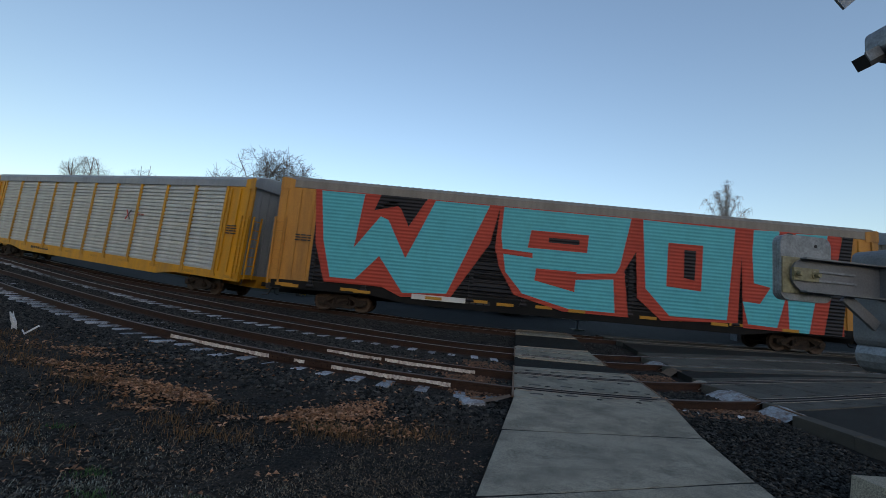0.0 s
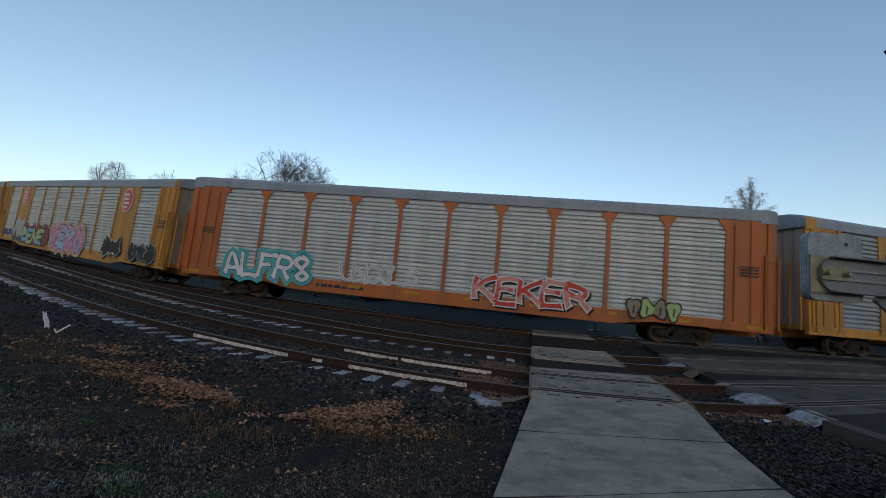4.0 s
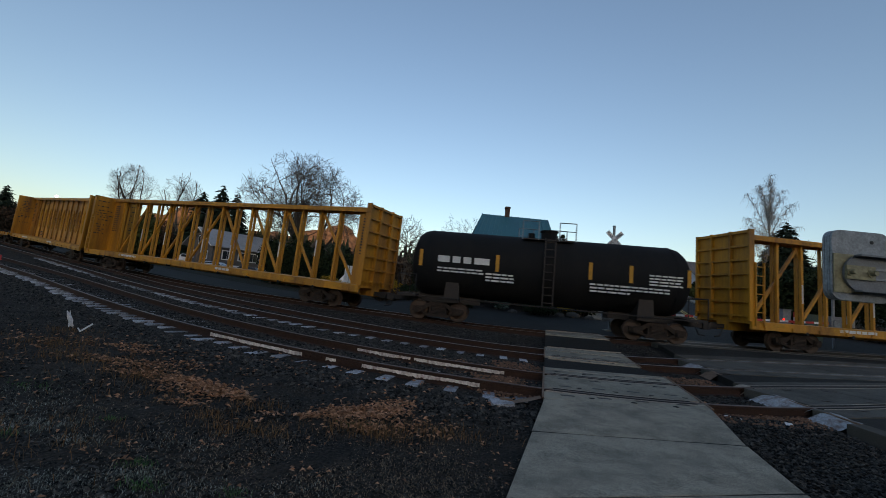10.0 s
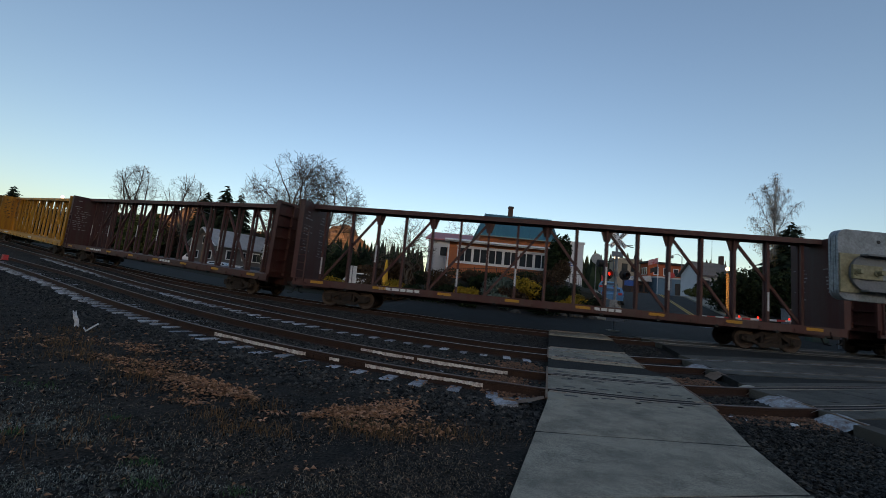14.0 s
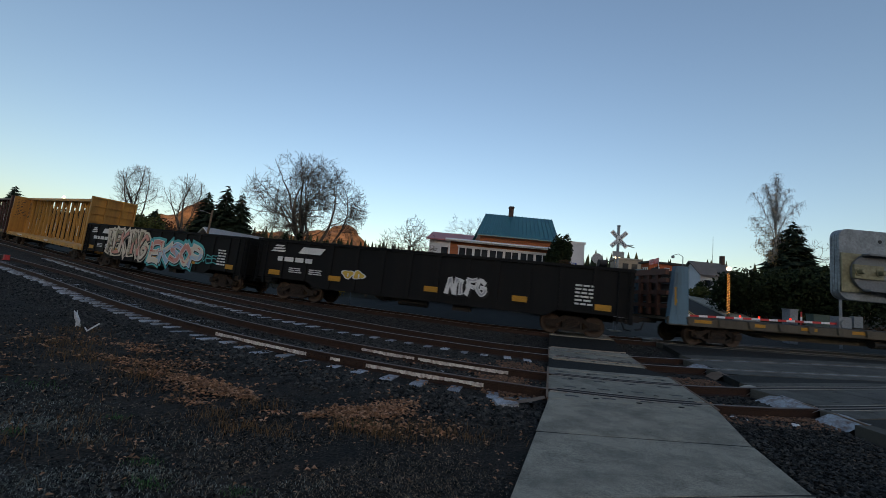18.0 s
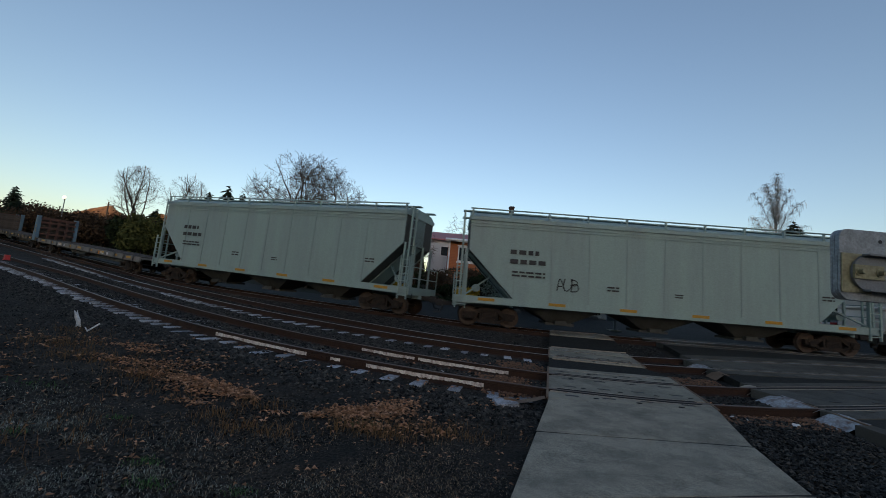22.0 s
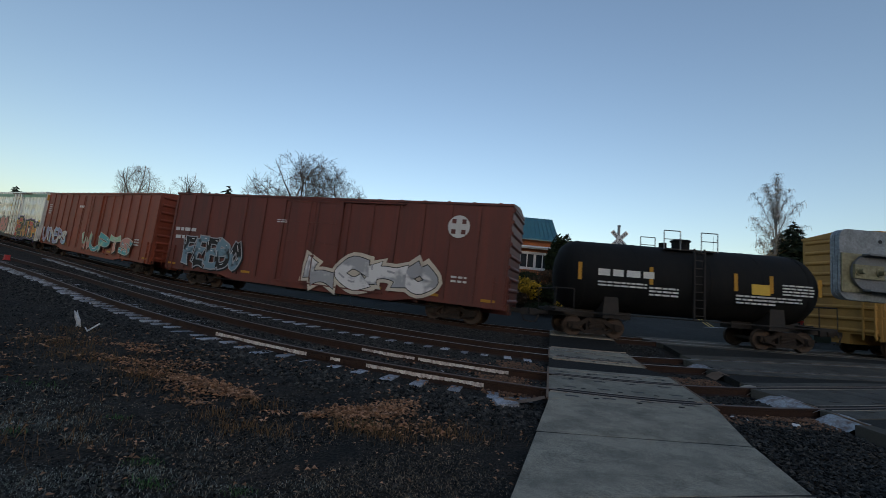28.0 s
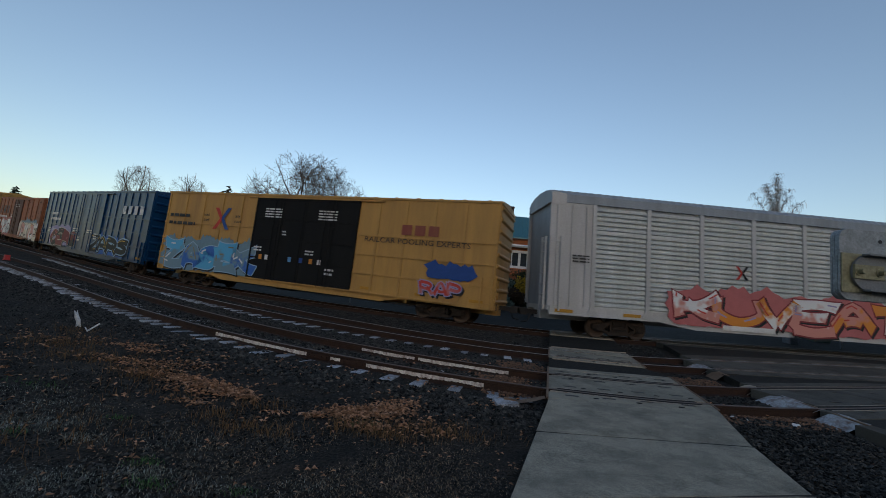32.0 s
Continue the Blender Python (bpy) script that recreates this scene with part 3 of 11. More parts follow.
# the street climbs the hill behind
rows = []
for k in range(41):
    q = k / 40
    y = 24.0 + 62 * q
    xl, xr = 10.6 + 0.42 * (y - 22.0), 19.6 + 0.40 * (y - 22.0)
    rows.append([Vector((xl + (xr - xl) * j / 8, y, gz(xl + (xr - xl) * j / 8, y) + 0.05)) for j in range(9)])
sh = Shape().rings(rows, False)
sh.f = [q[::-1] for q in sh.f]
part("hill_street", sh, M_ASPHALT, road, "asphalt street climbing the hill")

# the gardens, lawns and verges behind the side street: one sheet that leaves the streets free
xs, ys = axis(-400, 400, -30, 44, 0.8, 1.18), axis(18, 900, 20, 70, 0.8, 1.18)
X, Y = np.meshgrid(xs, ys)
Zs = ground_z(X, Y) + 0.025
nx = len(xs)
faces = []
for j in range(len(ys) - 1):
    for i in range(nx - 1):
        x, y = (xs[i] + xs[i + 1]) / 2, (ys[j] + ys[j + 1]) / 2
        if float(beyond(x, y)) < 9.8 or 10.2 + 0.42 * (y - 22.0) < x < 20.2 + 0.40 * (y - 22.0) and y < 88:
            continue
        faces.append((j * nx + i, j * nx + i + 1, (j + 1) * nx + i + 1, (j + 1) * nx + i))
me = bpy.data.meshes.new("verge")
me.from_pydata(np.stack([X, Y, Zs], -1).reshape(-1, 3).tolist(), [], faces)
me.materials.append(material("dark_garden_ground", (0.018, 0.019, 0.010), 0.95, 0, (0.030, 0.020, 0.012), 0.5, 0.8, 0.05, 6.0, 0.45))
tagged(new("verge", me), "dark garden soil and winter grass", "verge", "", "structure")
# ---------------------------------------------------------------- the train
# Each car: x runs to its tail, y = -half width is the side that faces the footpath, z is measured from the rail top.
TRAIN = []
C_YELLOW, C_ORANGE, C_SILVER = (0.50, 0.225, 0.018), (0.42, 0.115, 0.028), (0.40, 0.42, 0.43)
P_YELLOW = paint("railcar_yellow", C_YELLOW, 0.55, (0.13, 0.055, 0.02), 0.9)
P_RIBRUST = material("rust_worn_rib", (0.30, 0.15, 0.035), 0.75, 0, (0.07, 0.04, 0.03), 4.0, 0.95, 0.003, 60.0, 0.3)
P_POOL = paint("faded_pool_yellow", (0.46, 0.255, 0.07), 0.55, (0.25, 0.13, 0.05), 0.6)
P_YELLOW_DEEP = paint("deep_railcar_yellow", (0.60, 0.275, 0.006))
P_TAN = paint("faded_tan_yellow", (0.50, 0.235, 0.045), 0.55, (0.16, 0.08, 0.035), 0.7)
P_ORANGE = paint("railcar_orange", C_ORANGE)
P_SILVER = paint("silver_panel", (0.50, 0.525, 0.515), 0.40, (0.25, 0.26, 0.25), 0.8)
P_SILVER_DARK = paint("dull_silver_panel", (0.27, 0.305, 0.31), 0.45, (0.16, 0.17, 0.17), 0.7)
P_ROOF = paint("galvanised_car_roof", (0.25, 0.285, 0.32), 0.5, (0.16, 0.175, 0.19), 0.6)
P_ROOF_TAN = paint("weathered_tan_roof", (0.23, 0.215, 0.19), 0.6, (0.13, 0.115, 0.10), 0.6)
P_DOORPALE = paint("pale_end_door", (0.38, 0.36, 0.31), 0.6, (0.20, 0.17, 0.13), 0.7)
P_BLACK = paint("railcar_black", (0.009, 0.0095, 0.010), 0.78, (0.018, 0.016, 0.0145), 0.5)
P_HOPPER = paint("beige_hopper", (0.40, 0.375, 0.31), 0.6, (0.25, 0.15, 0.075), 0.85, 0.10, 1.4)
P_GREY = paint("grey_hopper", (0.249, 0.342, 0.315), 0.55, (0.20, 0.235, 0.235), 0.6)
# darker grey for slope sheets, discharge bays and reefer sills
P_GREY_LOW = paint("dark_grey_underbody", (0.085, 0.087, 0.08), 0.8, (0.05, 0.046, 0.04), 0.8)
# the coarse grain paints the dapple of sky reflections into the white
P_WHITE = dented(material("white_reefer", (0.70, 0.695, 0.66), 0.32, 0.0, (0.56, 0.54, 0.50), 0.9, 0.45, 0.0, 1.7, 0.08, 0.25), 0.95, 1.15, 0.075, 0.20, 0.5, True)
P_ROD = paint("rust_stained_rod", (0.30, 0.245, 0.20), 0.6, (0.16, 0.10, 0.07), 0.7)
P_GREEN = paint("green_stripe", (0.03, 0.22, 0.14), 0.45, (0.08, 0.16, 0.12), 0.4)
P_OXIDE = paint("oxide_red", (0.155, 0.042, 0.030), 0.55, (0.075, 0.036, 0.030), 0.7)
P_OXIDE_BRIGHT = paint("bright_oxide_red", (0.27, 0.062, 0.034), 0.55, (0.12, 0.05, 0.036), 0.6)
P_OXIDE_ORANGE = paint("orange_oxide", (0.33, 0.108, 0.045), 0.6, (0.12, 0.055, 0.038), 0.85, 0.2, 2.2)
P_BLISTER = paint("blistered_rust", (0.055, 0.026, 0.020), 0.8, (0.09, 0.035, 0.02), 0.7)
P_OXIDE_BROWN = paint("brown_oxide", (0.105, 0.046, 0.032), 0.6, (0.06, 0.033, 0.027), 0.6)
P_MAROON = paint("maroon_centerbeam", (0.072, 0.024, 0.020), 0.6, (0.075, 0.055, 0.047), 0.8)
P_SMEAR = material("smeared_white_stencil", (0.30, 0.27, 0.26), 0.8, 0, (0.085, 0.035, 0.03), 7.0, 1.0)
# here too the coarse grain tints the blue as reflections in dents would
P_BLUE = dented(material("railcar_blue", (0.0005, 0.043, 0.125), 0.4, 0.0, (0.002, 0.028, 0.074), 1.1, 0.5, 0.0, 1.9, 0.12, 0.15), 1.3, 1.9, 0.030, 0.30, 0.28)
P_BLUE_FADED = paint("faded_blue_bulkhead", (0.10, 0.185, 0.25), 0.6, (0.06, 0.065, 0.065), 0.85)
P_DECK = paint("weathered_flatcar_grey", (0.19, 0.182, 0.165), 0.75, (0.10, 0.09, 0.08), 0.75)
P_DECK_DARK = paint("dirty_flatcar", (0.115, 0.098, 0.075), 0.8, (0.055, 0.048, 0.04), 0.7)
P_LIGHTGREY = paint("pale_grey_autorack", (0.45, 0.45, 0.45), 0.5, (0.30, 0.29, 0.27), 0.6)
P_MARK_W = paint("white_stencil", (0.62, 0.62, 0.60), 0.6, (0.35, 0.34, 0.33), 0.5)
P_MARK_K = paint("black_stencil", (0.03, 0.03, 0.03), 0.6, (0.08, 0.075, 0.07), 0.5)
P_MARK_R = paint("dark_red_stencil", (0.22, 0.05, 0.04), 0.6, (0.3, 0.14, 0.06), 0.5)
P_SIGN_RED = paint("herald_red", (0.60, 0.055, 0.05), 0.5, (0.40, 0.08, 0.07), 0.4)


HUES = {}


def tint(name, r, g, b, ribs=0.0):
    """A spray-paint colour."""
    HUES[name] = (r, g, b)
    return material("spray_" + name + ("_ribbed" if ribs else ""), (r, g, b), 0.55, 0.0, (r * 0.72, g * 0.72, b * 0.72), 2.2, 0.55, 0.001, 40.0, 0.07, ribs=ribs, rib_pitch=0.16)


T = {"teal": tint("teal", 0.060, 0.42, 0.49, 0.011), "tealred": tint("tealred", 0.42, 0.050, 0.028, 0.011), "coal": tint("coal", 0.014, 0.014, 0.016, 0.03),
     "lime": tint("lime", 0.32, 0.44, 0.18), "sky": tint("sky", 0.08, 0.25, 0.48), "pink": tint("pink", 0.58, 0.24, 0.36), "rose": tint("rose", 0.45, 0.13, 0.13),
     "white": tint("white", 0.66, 0.66, 0.66), "black": tint("black", 0.012, 0.012, 0.013), "purple": tint("purple", 0.12, 0.075, 0.23), "green": tint("green", 0.04, 0.24, 0.16),
     "mint": tint("mint", 0.30, 0.52, 0.36), "blue": tint("blue", 0.012, 0.06, 0.24), "cyan": tint("cyan", 0.06, 0.35, 0.58), "red": tint("red", 0.50, 0.05, 0.035),
     "orange": tint("orange", 0.62, 0.22, 0.03), "gold": tint("gold", 0.62, 0.40, 0.06), "yellow": tint("yellow", 0.58, 0.52, 0.16), "cream": tint("cream", 0.58, 0.52, 0.42),
     "aqua": tint("aqua", 0.05, 0.36, 0.38), "turquoise": tint("turquoise", 0.01, 0.42, 0.46), "paleblue": tint("paleblue", 0.27, 0.42, 0.56), "moss": tint("moss", 0.19, 0.30, 0.10), "lilac": tint("lilac", 0.30, 0.27, 0.44), "brown": tint("brown", 0.13, 0.075, 0.045), "salmon": tint("salmon", 0.55, 0.23, 0.19),
     "grey": tint("grey", 0.33, 0.34, 0.36), "cobalt": tint("cobalt", 0.02, 0.12, 0.42), "maroon": tint("maroon", 0.20, 0.025, 0.03), "khaki": tint("khaki", 0.22, 0.20, 0.13), "slate": tint("slate", 0.14, 0.24, 0.30), "jade": tint("jade", 0.02, 0.27, 0.20)}


def wheel_mesh():
    sh = Shape()
    prof = [(0.10, -0.07), (0.30, -0.035), (0.405, -0.05), (0.42, -0.065), (0.425, 0.02), (0.45, 0.05), (0.45, 0.075), (0.40, 0.07), (0.30, 0.01), (0.10, 0.04)]
    loops = [[(r * math.cos(a), y, r * math.sin(a)) for a in (2 * math.pi * j / 20 for j in range(20))] for r, y in prof]
    sh.rings(loops, True, True)
    sh.f = [q[::-1] for q in sh.f]
    sh.tube((0, -0.13, 0), (0, 0.10, 0), 0.085, n=10)
    for k in range(5):
        a = 2 * math.pi * k / 5
        sh.tube((0.2 * math.cos(a), -0.065, 0.2 * math.sin(a)), (0.2 * math.cos(a), -0.03, 0.2 * math.sin(a)), 0.028, n=6)
    return sh.mesh("wheel", M_WHEEL)


def sideframe_mesh():
    """The cast side of a truck: an arched truss with a window at the springs."""
    sh = Shape()
    top = [(-1.12, 0.36), (-1.12, 0.56), (-0.62, 0.60), (-0.36, 0.80), (0.36, 0.80), (0.62, 0.60), (1.12, 0.56), (1.12, 0.36), (0.72, 0.36)]
    sh.prism([(-1.12, 0.37), (-0.70, 0.37), (-0.30, 0.66), (0.30, 0.66), (0.70, 0.37), (1.12, 0.37), (1.12, 0.57), (0.64, 0.62), (0.36, 0.80), (-0.36, 0.80), (-0.64, 0.62), (-1.12, 0.57)], -0.09, 0.09)
    sh.prism([(-0.46, 0.16), (0.46, 0.16), (0.54, 0.27), (0.40, 0.30), (-0.40, 0.30), (-0.54, 0.27)], -0.10, 0.10)
    for sx in (-1, 1):
        sh.bar((sx * 0.80, 0, 0.42), (sx * 0.46, 0, 0.23), 0.10, 0.14)
        sh.bar((sx * 0.34, 0, 0.28), (sx * 0.34, 0, 0.70), 0.09, 0.16)
        sh.box(sx * 0.875 - 0.16, sx * 0.875 + 0.16, -0.13, 0.10, 0.30, 0.58)
        sh.tube((sx * 0.875, -0.17, 0.43), (sx * 0.875, -0.10, 0.43), 0.13, n=10)
    return sh.mesh("side_frame", M_TRUCK)


def springs_mesh():
    """The coil nest as one grooved block with its cap."""
    loops = []
    for k in range(11):
        q = 1.0 if k % 2 else 0.86
        loops.append([(a * q, b * q, 0.29 + 0.028 * k) for a, b in ((-0.29, -0.11), (0.29, -0.11), (0.29, 0.11), (-0.29, 0.11))])
    loops.append([(a, b, 0.70) for a, b in ((-0.28, -0.12), (0.28, -0.12), (0.28, 0.12), (-0.28, 0.12))])
    return Shape().rings(loops, True, True).mesh("spring_nest", M_TRUCK)


def bolster_mesh():
    sh = Shape()
    sh.box(-0.22, 0.22, -1.05, 1.05, 0.58, 0.80)
    sh.tube((0, 0, 0.78), (0, 0, 0.90), 0.22, n=12)
    for sx in (-1, 1):
        sh.tube((sx * 0.875, -0.75, 0.43), (sx * 0.875, 0.75, 0.43), 0.075, n=8)
        sh.box(sx * 0.36 - 0.06, sx * 0.36 + 0.06, -0.9, 0.9, 0.38, 0.50)
    return sh.mesh("truck", M_TRUCK)


WHEELS = []


def truck(car, x):
    """A two-axle truck: bolster with axles, side frames, springs, wheels."""
    tr = part("truck", shared("bolster", bolster_mesh), None, car, "grimy cast-steel truck", (x, 0, 0))
    for y in (-1.0, 1.0):
        part("side_frame", shared("sideframe", sideframe_mesh), None, tr, "", (0, y, 0) if y < 0 else pose(0, y, 0, 0, 0, 180))
        part("spring_nest", shared("springs", springs_mesh), None, tr, "", (0, y, 0))
        for wx in (-0.875, 0.875):
            part("wheel", shared("wheel", wheel_mesh), None, tr, "", pose(wx, y * 0.80, 0.43, 0, 0, 0 if y < 0 else 180))
    return tr


def coupler_mesh():
    sh = Shape()
    sh.box(-0.55, 0.30, -0.09, 0.09, 0.76, 0.95)
    sh.prism([(0.28, 0.70), (0.58, 0.72), (0.62, 1.0), (0.28, 1.0)], -0.16, 0.14)
    sh.tube((0.2, 0.35, 0.80), (0.35, 0.36, 0.45), 0.03, n=6)
    sh.tube((0.35, 0.36, 0.45), (0.62, 0.36, 0.42), 0.03, n=6)
    sh.bar((-0.1, -1.3, 1.02), (-0.1, 0.0, 1.02), 0.03, 0.03)
    sh.bar((-0.1, -1.3, 1.02), (-0.1, -1.35, 0.75), 0.03, 0.03)
    return sh.mesh("coupler", M_BLACKIRON)


def couplers(car, end):
    me = shared("coupler", coupler_mesh)
    part("coupler", me, None, car, "", (end - 0.02, 0, 0))
    part("coupler", me, None, car, "", pose(-end + 0.02, 0, 0, 0, 0, 180))


def ladder_mesh(height, width, mat, rungs):
    def make():
        sh = Shape()
        for x in (-width / 2, width / 2):
            sh.box(x - 0.025, x + 0.025, -0.05, 0.03, 0, height)
        for k in range(rungs):
            z = (k + 0.5) * height / rungs
            sh.box(-width / 2, width / 2, -0.045, -0.02, z - 0.018, z + 0.018)
        return sh.mesh("ladder", mat)
    return shared(("ladder", round(height, 2), width, mat.name, rungs), make)


def ladders(car, x, half, z, height, mat, ends=True, width=0.45):
    n = max(3, int(height / 0.40))
    for sx in (-1, 1):
        part("ladder", ladder_mesh(height, width, mat, n), None, car, "", (sx * x, -half - 0.03, z))
        if ends:
            part("ladder", ladder_mesh(height, width, mat, n), None, car, "", pose(sx * (x + width / 2 + 0.10), -half + 0.40, z, 0, 0, 90 * sx))


def tape(car, xs, y, z, w=0.75, h=0.13):
    """Yellow reflector strips along the sill."""
    def make():
        return Shape().box(-w / 2, w / 2, -0.004, 0.0, -h / 2, h / 2).mesh("reflector", M_REFLECT)
    me = shared(("tape", w, h), make)
    for x in xs:
        part("reflector", me, None, car, "", (x, y - 0.004, z))


def marks(car, mat, y, groups):
    """Stencilled writing as plain bars: groups of (x, z, width, height, lines)."""
    for x, z, w, h, lines in groups:
        sh = Shape()
        pitch = h / lines
        for k in range(lines):
            r = random.Random(int(x * 91 + z * 37) + k)
            q = x
            while q < x + w - 0.05:
                e = min(x + w, q + r.uniform(0.25, 0.6) * max(0.6, pitch * 3))
                sh.box(q, e, y - 0.006, y, z - (k + (0.72 if lines == 1 else 0.5)) * pitch, z - k * pitch)
                q = e + pitch * 0.35
        part("stencil_marking", sh, mat, car)


def flat(car, name, pts, y, mat, label="", thick=0.004):
    """A painted shape on the near side: points (x, z) anticlockwise."""
    a = sum(p[0] * q[1] - q[0] * p[1] for p, q in zip(pts, pts[1:] + pts[:1]))
    return part(name, Shape().prism(pts if a > 0 else pts[::-1], y - thick, y), mat, car, label)


def wobble(x0, x1, z0, z1, r, seed, n=56, spike=0.0):
    """A ragged cloud outline round a rectangle, as (x, z)."""
    rg = random.Random(seed)
    w, h = x1 - x0, z1 - z0
    ph = [rg.uniform(0, 6.28) for _ in range(3)]
    out = []
    for k in range(n):
        t = k / n
        p = t * 2 * (w + h)
        if p < w:
            x, z, nx, nz = x0 + p, z0, 0, -1
        elif p < w + h:
            x, z, nx, nz = x1, z0 + p - w, 1, 0
        elif p < 2 * w + h:
            x, z, nx, nz = x1 - (p - w - h), z1, 0, 1
        else:
            x, z, nx, nz = x0, z1 - (p - 2 * w - h), -1, 0
        b = r * (0.5 + 0.5 * math.sin(p * 3.1 / max(r * 3, 0.3) + ph[0]) + 0.35 * math.sin(p * 1.3 + ph[1])) + (spike * rg.random() if k % 2 else 0)
        if nz < 0:
            b *= 0.25
        out.append((x + nx * b, z + nz * b))
    return out


STROKES = {
    "A": "00 49 80|23 63", "B": "09 00|09 58 77 55 05|05 66 83 61 00", "C": "87 49 05 03 40 82", "D": "09 00|09 58 85 52 00", "E": "89 09|09 00|05 65|00 80",
    "F": "89 09|09 00|05 65", "G": "87 49 05 03 40 82 84|84 44", "H": "09 00|89 80|05 85", "I": "49 40", "J": "69 62 30 03", "K": "09 00|89 04|25 80",
    "L": "09 00|00 80", "M": "00 19|19 43|43 79|79 80", "N": "00 09|09 80|80 89", "O": "49 15 13 40 73 75 49", "P": "00 09|09 58 76 54 05", "Q": "49 15 13 40 73 75 49|53 80",
    "R": "00 09|09 58 76 54 05|45 80", "S": "87 48 16 45 73 51 02", "T": "09 89|49 40", "U": "09 03 40 83 89", "V": "09 40|40 89", "W": "09 20|20 46|46 60|60 89",
    "X": "00 89|09 80", "Y": "09 45|89 45|45 40", "Z": "09 89|89 00|00 80", "2": "07 49 86 00|00 80", "5": "89 09|09 05|05 65 83 40 01", "8": "49 17 44 12 40 72 44 77 49", "9": "86 49 17 45 86|86 50"}


def blend(one, two, z0, z1):
    """Two spray colours that run into each other over the height of a letter, in uneven patches."""
    key = f"spray_{one}_over_{two}_{z0:.1f}_{z1:.1f}"
    if key in MATS:
        return MATS[key]
    m = material(key, HUES[one], 0.5, 0.0, HUES[two], 1.0, 1.0, 0.001, 40.0, 0.07)
    n, l = m.node_tree.nodes, m.node_tree.links
    sep, rng_, mixer = n.new("ShaderNodeSeparateXYZ"), n.new("ShaderNodeMapRange"), n.new("ShaderNodeMath")
    co = next(q for q in n if q.bl_idname == "ShaderNodeTexCoord")
    ramp = next(q for q in n if q.bl_idname == "ShaderNodeValToRGB")
    big = ramp.inputs["Fac"].links[0].from_node
    big.inputs["Scale"].default_value, big.inputs["Detail"].default_value = 1.5, 2.0
    l.new(co.outputs["Object"], sep.inputs[0])
    l.new(sep.outputs["Z"], rng_.inputs["Value"])
    rng_.inputs["From Min"].default_value, rng_.inputs["From Max"].default_value = z0, z1
    rng_.inputs["To Min"].default_value, rng_.inputs["To Max"].default_value = 0.30, -0.25
    mixer.operation = "ADD"
    l.new(rng_.outputs[0], mixer.inputs[0])
    l.new(big.outputs["Fac"], mixer.inputs[1])
    l.new(mixer.outputs[0], ramp.inputs["Fac"])
    ramp.color_ramp.elements[0].position, ramp.color_ramp.elements[1].position = 0.46, 0.60
    return m


def rounded_line(pts, n=4):
    """A smooth line through points."""
    if len(pts) < 3:
        return pts
    q = [pts[0]] + list(pts) + [pts[-1]]
    out = []
    for i in range(1, len(q) - 2):
        a, b, c, d = (np.array(v, float) for v in q[i - 1:i + 3])
        for k in range(n):
            t = k / n
            out.append(tuple(0.5 * ((2 * b) + (c - a) * t + (2 * a - 5 * b + 4 * c - d) * t * t + (3 * b - a - 3 * c + d) * t ** 3)))
    return out + [tuple(pts[-1])]


def ribbon(sh, pts, half, y, slant=(0.0, 0.0), flare=0.0, grow=0.0, cap=False):
    """A brush stroke of even or flaring width along pts (x, z), joined by a hairline to the stroke before it."""
    p = np.array(pts, float)
    d = np.gradient(p, axis=0)
    d /= np.linalg.norm(d, axis=1)[:, None] + 1e-9
    n = np.stack([-d[:, 1], d[:, 0]], 1)
    t = np.linspace(-1, 1, len(p))
    w = half * (1 + flare * np.abs(t) ** 3)[:, None] + grow
    p[0] -= d[0] * grow
    p[-1] += d[-1] * grow
    if cap:
        h = half * 0.9
        p = np.concatenate([[p[0] - d[0] * h, p[0] - d[0] * h * 0.85, p[0] - d[0] * h * 0.5], p, [p[-1] + d[-1] * h * 0.5, p[-1] + d[-1] * h * 0.85, p[-1] + d[-1] * h]])
        n = np.concatenate([[n[0]] * 3, n, [n[-1]] * 3])
        d = np.concatenate([[d[0]] * 3, d, [d[-1]] * 3])
        w = np.concatenate([w[0] * np.array([[0.2], [0.55], [0.87]]), w, w[-1] * np.array([[0.87], [0.55], [0.2]])])
    left, right = p + n * w, p - n * w
    left[0] -= d[0] * slant[0] * half
    right[0] += d[0] * slant[0] * half
    left[-1] += d[-1] * slant[1] * half
    right[-1] -= d[-1] * slant[1] * half
    k = len(sh.v)
    for a, b in zip(left, right):
        sh.v += [(a[0], y, a[1]), (b[0], y, b[1])]
    for i in range(len(p) - 1):
        sh.f.append((k + 2 * i, k + 2 * i + 1, k + 2 * i + 3, k + 2 * i + 2))
    if k:
        sh.v.append((left[0][0] + 0.0004, y, left[0][1]))
        sh.f.append((k - 2, k, len(sh.v) - 1))


